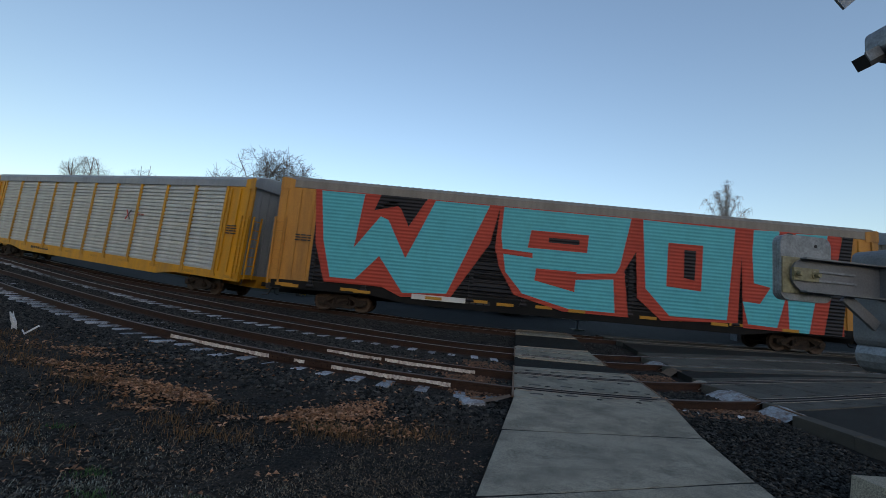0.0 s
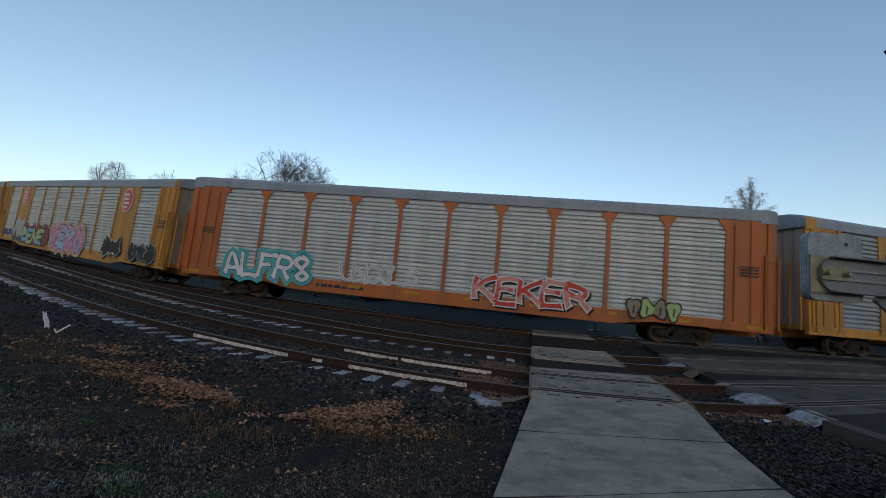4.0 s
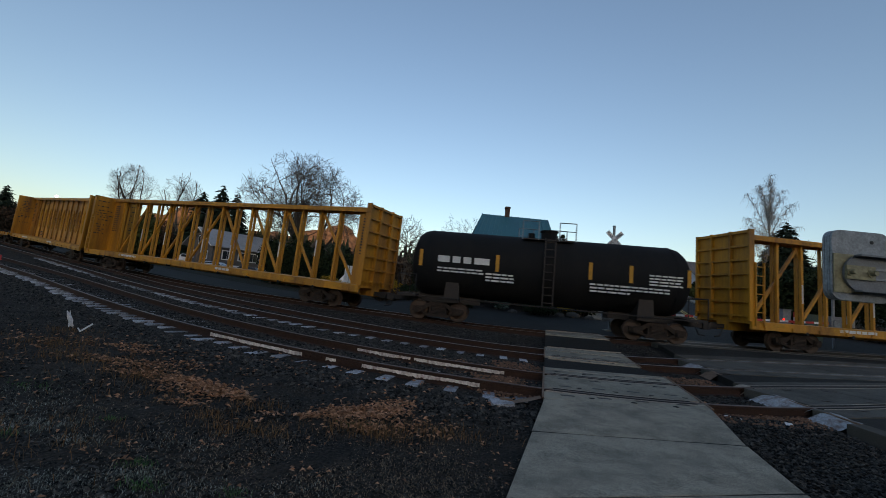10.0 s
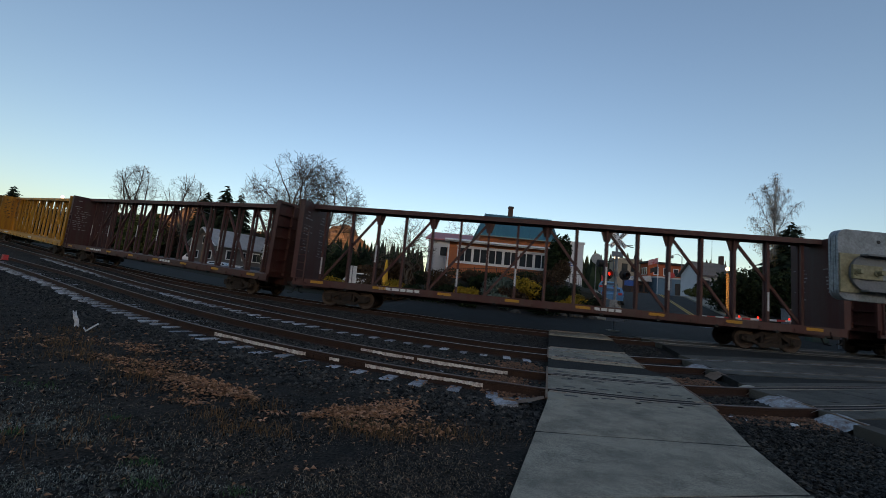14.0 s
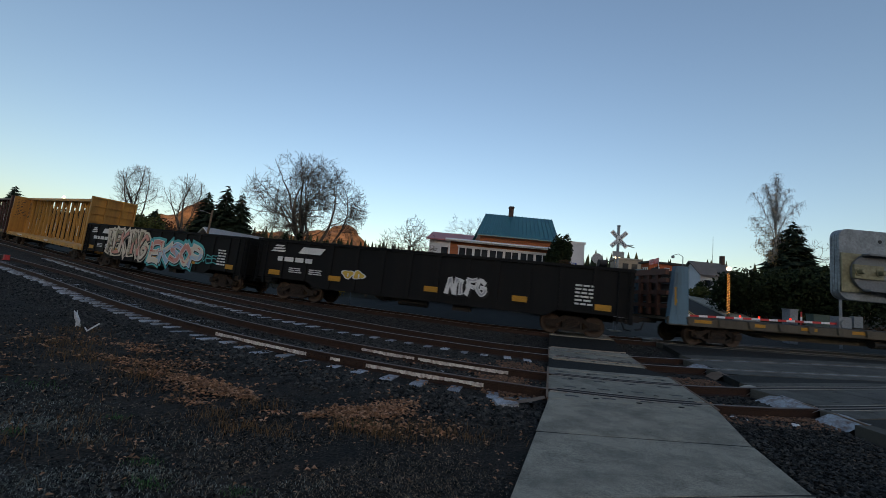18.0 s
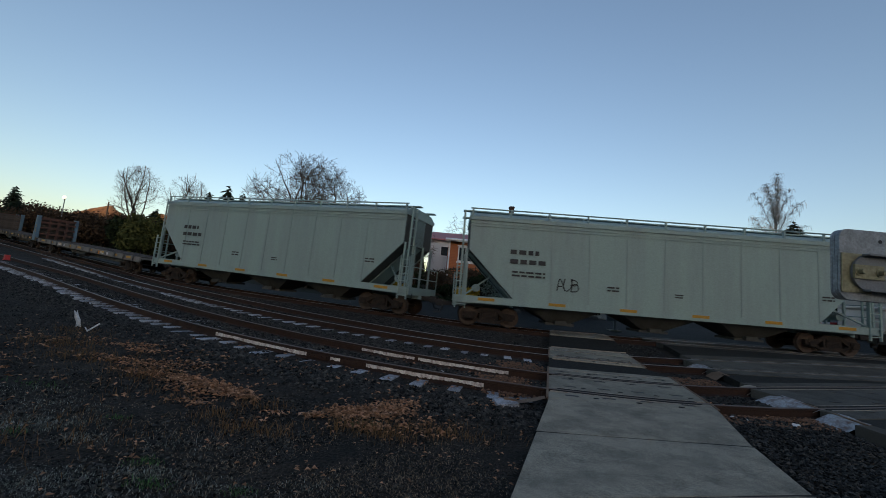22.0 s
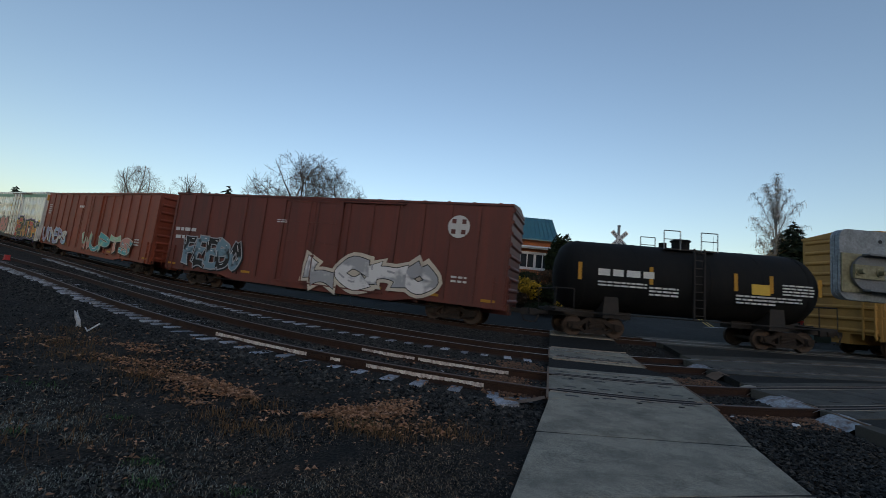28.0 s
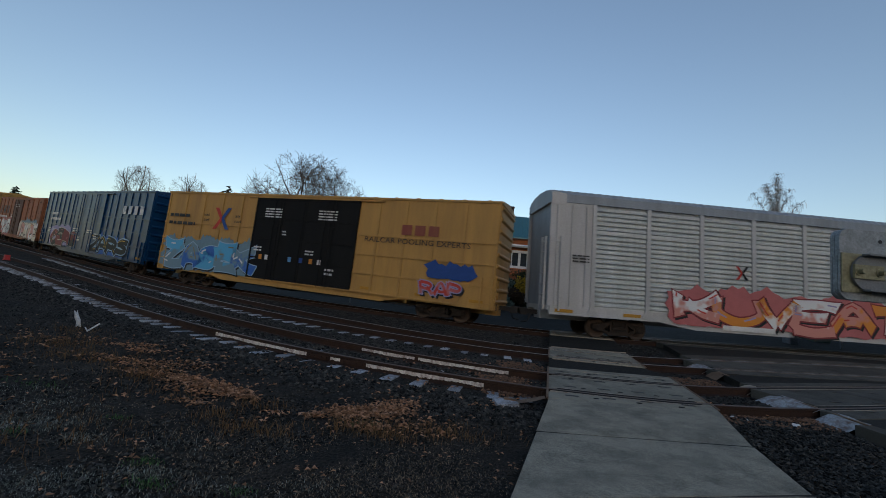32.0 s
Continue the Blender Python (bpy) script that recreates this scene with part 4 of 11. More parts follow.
def graffiti(car, body, x0, x1, z0, z1, y, fills, outline, cloud=None, bold=0.055, seed=1, label="", shine=None, edge=0.05, wild=True, rim=None, overlap=1.12, dots=None, balloon=False, crest=None):
    """A sprayed piece: a halo round the letters, a drop shadow, letters of broad strokes with an outline, colour runs and highlights."""
    rg = random.Random(seed)
    cell, high = (x1 - x0) / len(body), z1 - z0
    half = min(cell * 0.100, high * 0.095) * (bold / 0.055 if bold > 0.025 else 0.32)
    for k, ch in enumerate(body):
        if ch not in STROKES:
            continue
        lean, dz = (rg.uniform(-0.16, 0.22), rg.uniform(-0.05, 0.05) * high) if wild else (rg.uniform(0.0, 0.1), 0)
        wide = max(0.2, cell * overlap - 2 * half - edge)
        tall = max(0.2, high - 2 * half - 2 * edge)
        lines = []
        for code in STROKES[ch].split("|"):
            pts = []
            for q in code.split():
                u, v = int(q[0]) / 8 - 0.5, int(q[1]) / 9 - 0.5
                if wild:
                    u, v = u + rg.uniform(-0.045, 0.045), v + rg.uniform(-0.04, 0.04)
                pts.append((x0 + (k + 0.5) * cell + u * wide + lean * v * tall, (z0 + z1) / 2 + dz + v * tall))
            if len(pts) == 2:
                (ax, az), (bx, bz) = pts
                c = rg.uniform(-0.10, 0.10) if wild else 0
                pts.insert(1, ((ax + bx) / 2 + c * (bz - az), (az + bz) / 2 - c * (bx - ax)))
            lines.append((rounded_line(pts), (rg.uniform(-0.7, 0.7), rg.uniform(-0.7, 0.7)) if wild and not balloon else (0, 0), rg.uniform(0.1, 0.55) if wild and not balloon else 0.0))
        rim_shape, fill_shape, shade, halo, far_halo = Shape(), Shape(), Shape(), Shape(), Shape()
        crown = Shape()
        for j, (pts, slant, flare) in enumerate(lines):
            ribbon(rim_shape, pts, half, y - 0.008 - 0.0002 * j, slant, flare, edge, balloon)
            ribbon(fill_shape, pts, half, y - 0.012 - 0.0002 * j, slant, flare, 0.0, balloon)
            ribbon(halo, pts, half, y - 0.0004 * j - 0.0001 * (k % 4), slant, flare + 0.2, edge + 0.15, balloon)
            ribbon(far_halo, pts, half, y + 0.004 - 0.0004 * j - 0.0001 * (k % 4), slant, flare + 0.3, edge + 0.22, balloon)
            ribbon(shade, [(a + 0.09, b - 0.07) for a, b in pts], half, y - 0.004 - 0.0002 * j, slant, flare, edge, balloon)
            ribbon(crown, [(a + 0.03, b + 0.045) for a, b in pts], half, y - 0.006 - 0.0002 * j, slant, flare, edge, balloon)
        one, two = fills[k % len(fills)], fills[(k + 1) % len(fills)]
        letter = part("graffiti_letter", rim_shape, T[outline], car, label if k == 0 else "")
        part("letter_fill", fill_shape, blend(one, two, z0, z1) if one != two else T[one], letter)
        if cloud:
            part("letter_halo", halo, T[cloud], letter)
        if rim:
            part("letter_halo_rim", far_halo, T[rim], letter)
        if wild and outline != "black" and bold > 0.025:
            part("letter_shadow", shade, T["black"], letter)
        if crest:
            part("letter_crest", crown, T[crest], letter)
        if shine:
            glint = Shape()
            for j in range(2 + (high > 1.2)):
                pts = lines[j % len(lines)][0]
                i = rg.randrange(0, max(1, len(pts) - 2))
                seg = [(a - half * 0.35, b + half * 0.3) for a, b in pts[i:i + 3]]
                if len(seg) > 1:
                    ribbon(glint, seg, half * 0.16, y - 0.016 - 0.0002 * j)
            if glint.f:
                part("highlight", glint, T[shine[k % len(shine)]], letter)
    if dots:
        for k in range(int((x1 - x0) * 2.2)):
            r, cx, cz = rg.uniform(0.03, 0.10), rg.uniform(x0 - 0.3, x1 + 0.3), z1 + rg.uniform(-0.12, 0.30)
            flat(car, "paint_dot", [(cx + r * math.cos(a * 0.7854), cz + r * math.sin(a * 0.7854)) for a in range(8)], y - 0.003, T[dots])


def bulge(car, x0, x1, z0, z1, y, fills, outline, n, seed, label):
    """A row of balloon letters with heavy outline that cannot be read."""
    rg = random.Random(seed)
    cell = (x1 - x0) / n
    for k in range(n):
        cx, cz = x0 + (k + 0.5) * cell, (z0 + z1) / 2
        pts, inner = [], []
        for j in range(18):
            a = 2 * math.pi * j / 18
            r = 1 + 0.22 * math.sin(a * 3 + k * 2.1) + rg.uniform(-0.05, 0.05)
            pts.append((cx + math.cos(a) * cell * 0.58 * r, cz + math.sin(a) * (z1 - z0) * 0.5 * r))
            inner.append((cx + math.cos(a) * cell * 0.47 * r, cz + math.sin(a) * (z1 - z0) * 0.42 * r))
        ob = flat(car, "graffiti", pts, y - 0.001 * (k % 2), T[outline], label)
        flat(ob, "letter", inner, y - 0.005 - 0.001 * (k % 2), T[fills[k % len(fills)]])
        flat(ob, "letter_stroke", [(cx - cell * 0.05, cz - (z1 - z0) * 0.3), (cx + cell * 0.06, cz - (z1 - z0) * 0.28), (cx + cell * 0.10, cz + (z1 - z0) * 0.1), (cx - cell * 0.02, cz + (z1 - z0) * 0.12)], y - 0.010, T[outline])


def herald(car, x, z, r, y):
    """A red eight-sided herald with a white rim and white bars for its writing."""
    def octagon(q):
        return [(x + q * math.cos(radians(22.5 + 45 * k)), z + q * 1.08 * math.sin(radians(22.5 + 45 * k))) for k in range(8)]
    sign = flat(car, "herald", octagon(r), y, P_MARK_W, "red eight-sided railway herald with a white rim")
    flat(sign, "herald_field", octagon(r * 0.90), y - 0.004, P_SIGN_RED)
    sh = Shape()
    for k, w in enumerate((0.55, 0.62, 0.72, 0.55)):
        zz = z + r * (0.52 - 0.36 * k)
        sh.box(x - r * 0.62, x - r * 0.42, y - 0.012, y - 0.008, zz - r * 0.15, zz + r * 0.13)
        sh.box(x - r * 0.36, x - r * 0.36 + r * w, y - 0.012, y - 0.008, zz - r * 0.15, zz + r * 0.05)
    part("herald_bars", sh, P_MARK_W, sign)


def cross_logo(car, x, z, w, y, one, two):
    a = flat(car, "herald", [(x - w, z + w), (x - w * 0.55, z + w), (x + w * 0.05, z + w * 0.12), (x + w * 0.05, z - w * 0.12), (x - w * 0.55, z - w), (x - w, z - w), (x - w * 0.25, z)], y, one)
    flat(a, "herald_half", [(x + w, z + w), (x + w * 0.55, z + w), (x - w * 0.02, z + w * 0.16), (x - w * 0.02, z - w * 0.16), (x + w * 0.55, z - w), (x + w, z - w), (x + w * 0.25, z)], y - 0.005, two)


def add_car(car, front, tail, trucks_at):
    """Puts a car into the train between two coupling points; trucks_at: half the distance between its trucks."""
    TRAIN.append((car, (front + tail) / 2, trucks_at))
    truck(car, -trucks_at)
    truck(car, trucks_at)
    couplers(car, (tail - front) / 2 - 0.55)


def travel(t):
    """Metres that the train has run at t seconds."""
    return 23.2419 * t + 0.01460 * t * t


# ---- autoracks
def autorack(front, tail, label, body, sill, panel, roof, end=None, posts=10, solid=(), heralds=(), top=6.15, post_mat=None):
    """A tall covered auto carrier: sill, corner ends with ladders, posts, pressed side panels, a curved ribbed roof, end doors."""
    car = thing("autorack", label, "railcar", "freight train")
    L = tail - front
    b, w = L / 2 - 0.75, 1.52
    end = end or body
    post_mat = post_mat or body
    sh = Shape()
    sh.prism([(-b, 0.85), (-b + 4.6, 0.85), (-b + 6.2, 0.62), (b - 6.2, 0.62), (b - 4.6, 0.85), (b, 0.85), (b, 1.22), (-b, 1.22)], -w, -w + 0.14)
    sh.prism([(-b, 0.85), (-b + 4.6, 0.85), (-b + 6.2, 0.62), (b - 6.2, 0.62), (b - 4.6, 0.85), (b, 0.85), (b, 1.22), (-b, 1.22)], w - 0.14, w)
    sh.box(-b, b, -w + 0.14, w - 0.14, 1.02, 1.20)
    sh.box(-b, b, -0.4, 0.4, 0.62, 1.02)
    part("sill", sh, sill, car)
    za, zb = 1.22, top - 0.72
    e = 1.75
    for sx in (-1, 1):
        x0, x1 = (-b - 0.1, -b + e) if sx < 0 else (b - e, b + 0.1)
        sh = Shape()
        sh.box(x0, x1, -w, -w + 0.08, za, zb)
        sh.box(x0, x1, w - 0.08, w, za, zb)
        for k in range(3):
            q = x0 + (k + 0.5) * (e + 0.1) / 3
            sh.box(q - 0.05, q + 0.05, -w - 0.06, -w, za, zb - 0.1)
        pieces("end_panel", "end_rib", sh, end, car)
        sh = Shape()
        xe = sx * (b - 0.02)
        for k in range(6):
            y0 = -w + 0.1 + k * (2 * w - 0.2) / 6
            sh.box(min(xe, xe - sx * 0.09), max(xe, xe - sx * 0.09), y0, y0 + (2 * w - 0.2) / 6 - 0.03, za - 0.1, top - 0.35 - 0.02 * abs(k - 2.5) ** 2)
        sh.box(min(xe - sx * 0.09, xe - sx * 0.13), max(xe - sx * 0.09, xe - sx * 0.13), -w + 0.05, w - 0.05, za, top - 0.3)
        pieces("end_door", "door_leaf", sh, (P_DOORPALE if end is P_TAN else P_ROOF) if end is not P_ORANGE else P_ORANGE, car)
        xe = sx * (b + 0.1)
        part("corner_cap", Shape().prism([(xe - sx * 0.62, zb - 0.1), (xe, zb - 0.1), (xe, zb + 0.40), (xe - sx * 0.10, zb + 0.44), (xe - sx * 0.62, zb + 0.36)][::-1 if sx > 0 else 1], -w - 0.035, -w - 0.022), roof if end is P_ORANGE else end, car)
    # roof: a shallow arch with cross ribs and side fascia
    arch = [(-w - 0.02, zb), (-w - 0.02, zb + 0.34), (-w + 0.16, zb + 0.52), (-0.8, zb + 0.66), (0, zb + 0.72), (0.8, zb + 0.66), (w - 0.16, zb + 0.52), (w + 0.02, zb + 0.34), (w + 0.02, zb)]
    loops, n = [], int(b * 2 / 0.16)
    for k in range(n + 1):
        x = (-b + 2 * b * k / n) * (1 + 0.1 / b)
        o = 0.018 * (k % 2)
        q = 0.06 if k in (0, n) else 0.0
        loops.append([(x, y * (1 + o * 0.3), z + o - (q * 0.5 if z > zb + 0.3 else 0)) for y, z in arch])
    part("roof", Shape().rings(loops, True, True), roof, car)
    # posts and panels
    x0, x1 = -b + e, b - e
    pitch = (x1 - x0) / posts

    def post():
        s = Shape().box(-0.085, 0.085, -w - 0.05, -w + 0.05, za, zb)
        s.prism([(-0.085, za), (-0.2, za - 0.25), (0.2, za - 0.25), (0.085, za)], -w - 0.05, -w)
        if post_mat is P_ORANGE:
            s.prism([(-0.085, zb - 0.5), (0.085, zb - 0.5), (0.34, zb - 0.12), (0.34, zb - 0.03), (-0.34, zb - 0.03), (-0.34, zb - 0.12)], -w - 0.055, -w)
        return s.mesh("post", post_mat)

    def ribbed(mat):
        def make():
            s, rows, m = Shape(), [], 21
            for k in range(m):
                z, e = za + 0.06 + (zb - za - 0.12) * k / m, (zb - za - 0.12) / m
                for f, d in ((0.0, -0.02), (0.12, 0.04), (0.50, 0.04), (0.86, -0.02)):
                    rows.append([(0.09, -w + 0.03 - d, z + f * e), (pitch - 0.09, -w + 0.03 - d, z + f * e)])
            rows.append([(0.09, -w + 0.05, zb), (pitch - 0.09, -w + 0.05, zb)])
            rows.append([(0.09, -w + 0.05, za), (pitch - 0.09, -w + 0.05, za)])
            s.rings(rows, False)
            return s.mesh("side_panel", mat)
        return shared(("rib", round(pitch, 3), round(zb, 2), mat.name), make)

    pm = shared(("post", post_mat.name, round(zb, 2)), post)
    for k in range(posts + 1):
        part("post", pm, None, car, "", (x0 + k * pitch, 0, 0))
    for k in range(posts):
        mat = panel[k % len(panel)] if isinstance(panel, tuple) else panel
        if k in solid:
            part("side_panel", Shape().box(0.085, pitch - 0.085, -w - 0.01, -w + 0.05, za, zb), body, car, "solid painted side panel", (x0 + k * pitch, 0, 0))
        else:
            sheet_ob = part("side_panel", ribbed(mat), None, car, "", (x0 + k * pitch, 0, 0))
            belt = shared(("belt", round(pitch, 3), mat.name), lambda: Shape().box(0.10, pitch - 0.10, -w - 0.012, -w + 0.01, -0.05, 0.05).mesh("panel_belt", mat))
            for q in (0.26, 0.5, 0.74):
                part("panel_belt", belt, None, sheet_ob, "", (0, 0, za + (zb - za) * q))
    part("far_side", Shape().box(x0, x1, w - 0.06, w, za, zb), P_SILVER_DARK, car)
    for k in heralds:
        herald(car, x0 + (k + 0.5) * pitch, za + (zb - za) * 0.80, 0.72, -w - 0.05)
    ladders(car, b - 0.12, w + 0.04, 1.0, 3.0, end)
    tape(car, [-b + 0.6 + k * (2 * b - 1.2) / 9 for k in range(10)], -w - 0.012, 1.02)
    marks(car, P_MARK_K, -w - 0.012, [(-b + 7.4, 1.02, 2.4, 0.20, 1)])
    marks(car, P_MARK_K, -w - 0.066, [(-b + 0.85, 3.3, 0.7, 0.35, 3), (b - 1.3, 3.5, 0.7, 0.5, 4)])
    add_car(car, front, tail, L / 2 - 3.9)
    return car, b, w, za, zb, pitch, x0


def tilted(pts, sx, zx):
    """Maps shapes drawn on a slanting sketch (0..1 along, 0..1 down) to the side of a car."""
    return [(sx[0] + u * (sx[1] - sx[0]), zx[1] - v * (zx[1] - zx[0])) for u, v in pts]


def boxcar(front, tail, label, body, roof=None, kind="rib", door=None, door_w=3.0, doors=1, top=4.95, ribs=14, low=0.92, end_mat=None, stripe=None):
    """A boxcar or refrigerator car: body shell with a gently pitched roof, side posts or smooth sheets, doors, corrugated ends, ladders."""
    car = thing("boxcar" if kind != "reefer" else "refrigerator_car", label, "railcar", "freight train")
    L = tail - front
    b, w = L / 2 - 0.80, 1.50
    roof, end_mat, door = roof or body, end_mat or body, door or body
    part("side_wall", Shape().box(-b, b, -w, -w + 0.06, low, top - 0.28), body, car)
    part("side_wall", Shape().box(-b, b, w - 0.06, w, low, top - 0.28), body, car)
    part("floor", Shape().box(-b, b, -w + 0.06, w - 0.06, low + 0.15, low + 0.25), body, car)
    rf = Shape().profile([(-w - 0.05, top - 0.30), (w + 0.05, top - 0.30), (w + 0.05, top - 0.20), (0, top), (-w - 0.05, top - 0.20)], -b - 0.03, b + 0.03)
    n = int(L / 1.2)
    for k in range(n):
        x = -b + (k + 0.5) * 2 * b / n
        rf.bar((x, -w, top - 0.185), (x, 0, top + 0.015), 0.10, 0.05, (0, 0, 1))
        rf.bar((x, w, top - 0.185), (x, 0, top + 0.015), 0.10, 0.05, (0, 0, 1))
    part("roof", rf, roof, car)
    ez0, ez1 = low + 0.1, top - 0.30
    for sx in (-1, 1):
        sh = Shape()
        xe = sx * b
        sh.box(min(xe, xe - sx * 0.06), max(xe, xe - sx * 0.06), -w + 0.06, w - 0.06, ez0, ez1)
        m = 9
        for k in range(m):
            z = ez0 + 0.15 + (ez1 - ez0 - 0.3) * k / (m - 1)
            if kind == "reefer" and k % 2:
                continue
            sh.prism([(xe, z - 0.10), (xe + sx * 0.07, z - 0.03), (xe + sx * 0.07, z + 0.03), (xe, z + 0.10)][::1 if sx > 0 else -1], -w + 0.12, w - 0.12)
        pieces("end_wall", "end_rib", sh, end_mat, car)
    sill = Shape()
    for y in (-w, w - 0.1):
        sill.prism([(-b, low - 0.12), (-b + 4.2, low - 0.12), (-b + 5.2, low - 0.32), (b - 5.2, low - 0.32), (b - 4.2, low - 0.12), (b, low - 0.12), (b, low), (-b, low)], y, y + 0.1)
    sill.box(-b, b, -0.35, 0.35, low - 0.35, low + 0.15)
    for k in range(6):
        x = -b + 4.0 + k * (2 * b - 8) / 5
        sill.box(x - 0.08, x + 0.08, -w + 0.1, w - 0.1, low - 0.25, low + 0.15)
    part("sill", sill, body if kind != "reefer" else P_GREY_LOW, car)
    part("brake_gear", Shape().tube((-1.6, -0.9, low - 0.25), (-0.4, -0.9, low - 0.25), 0.2, n=10).box(0.6, 1.6, -1.0, -0.5, low - 0.4, low - 0.1).tube((-b + 3, -1.2, low - 0.35), (b - 3, -1.2, low - 0.35), 0.035, n=6), M_BLACKIRON, car)
    # doors
    d0 = -door_w / 2
    if door_w:
        for k in range(doors):
            q0, q1 = d0 + k * door_w / doors + 0.008, d0 + (k + 1) * door_w / doors - 0.008
            dr = Shape().box(q0, q1, -w - 0.07, -w, low + 0.02, top - 0.42)
            if kind == "reefer":
                for z in (low + 0.14, low + 0.30, low + 1.05, low + 1.62, low + 2.15, low + 3.1):
                    dr.box(q0, q1, -w - 0.10, -w - 0.07, z, z + 0.03)
            else:
                m = 4
                for j in range(m + 1):
                    z = low + 0.04 + (top - 0.5 - low) * j / m
                    dr.box(q0, q1, -w - 0.10, -w - 0.07, z - 0.04, z + 0.04)
                for x in (q0 + 0.05, (q0 + q1) / 2, q1 - 0.05):
                    dr.box(x - 0.045, x + 0.045, -w - 0.10, -w - 0.07, low + 0.02, top - 0.42)
            ob = pieces("door", "door_stiffener", dr, door, car)
            rods = (q0 + 0.5, (q0 + q1) / 2, q1 - 0.5) if kind == "reefer" else ((q0 + q1) / 2 - 0.25, (q0 + q1) / 2 + 0.25)
            for x in rods:
                part("locking_rod", Shape().tube((x, -w - 0.13, low - 0.05), (x, -w - 0.13, top - 0.45), 0.022, n=6).box(x - 0.09, x + 0.09, -w - 0.15, -w - 0.09, low + 1.3, low + 1.38).box(x - 0.07, x + 0.07, -w - 0.15, -w - 0.09, low + 2.9, low + 2.96), P_ROD if kind == "reefer" else door, ob)
        pieces("door_track", "lower_track", Shape().box(d0 - door_w * 0.1, d0 + door_w * (2.0 if doors == 1 else 1.2), -w - 0.12, -w, top - 0.42, top - 0.36).box(d0 - 0.3, -d0 + door_w * 0.8, -w - 0.12, -w, low - 0.06, low + 0.0), P_OXIDE_BROWN if kind == "reefer" else body, car)
    # side posts
    if kind == "rib":
        def post():
            return Shape().prism([(-0.07, low), (0.07, low), (0.07, top - 0.34), (-0.07, top - 0.34)], -w - 0.055, -w).mesh("post", body)
        me = shared(("bpost", body.name, round(top, 2)), post)
        for k in range(ribs):
            x = -b + 0.12 + (2 * b - 0.24) * k / (ribs - 1)
            if abs(x) > door_w / 2 + 0.1:
                part("post", me, None, car, "", (x, 0, 0))
    elif kind == "grid":
        def post2():
            return Shape().prism([(-0.05, low), (0.05, low), (0.05, top - 0.34), (-0.05, top - 0.34)], -w - 0.050, -w).mesh("post", body)
        me = shared(("gpost", body.name, round(top, 2)), post2)
        for k in range(ribs):
            x = -b + 0.10 + (2 * b - 0.2) * k / (ribs - 1)
            if abs(x) > door_w / 2 + 0.1:
                part("post", me, None, car, "", (x, 0, 0))
        for sx in (-1, 1):
            for z in (low + 0.85, low + 1.75, low + 2.65):
                xa, xb = sorted((sx * (door_w / 2 + 0.05), sx * b))
                part("rail_stiffener", Shape().prism([(xa, z - 0.035), (xb, z - 0.035), (xb, z + 0.035), (xa, z + 0.035)], -w - 0.055, -w), body, car)
    else:
        def seam():
            return Shape().box(-0.012, 0.012, -w - 0.008, -w, low, top - 0.34).mesh("seam", body)
        me = shared(("seam", body.name, round(top, 2)), seam)
        for k in range(ribs):
            x = -b + 0.1 + (2 * b - 0.2) * k / (ribs - 1)
            if abs(x) > door_w / 2 + 0.1:
                part("sheet_seam", me, None, car, "", (x, 0, 0))
    ladders(car, b - 0.32, w, low - 0.1, 1.35 if kind == "reefer" else 1.3, body)
    part("ladder", ladder_mesh(1.35, 1.1, body, 4) if kind == "reefer" else ladder_mesh(top - low - 0.3, 0.42, body, 9), None, car, "", pose(-b - 0.10, -w + (0.75 if kind == "reefer" else 0.35), low, 0, 0, -90))
    tape(car, [-b + 0.5, -b + 3.2, -b + 6.0, b - 6.0, b - 3.2, b - 0.7], -w - 0.03 if kind != "reefer" else -w - 0.01, low + 0.18, 0.6, 0.12)
    if stripe:
        z0, z1, mat = stripe
        part("stripe", Shape().box(-b, b, -w - 0.012, -w - 0.009, z0, z1), mat, car)
    add_car(car, front, tail, L / 2 - 3.2)
    return car, b, w, low, top


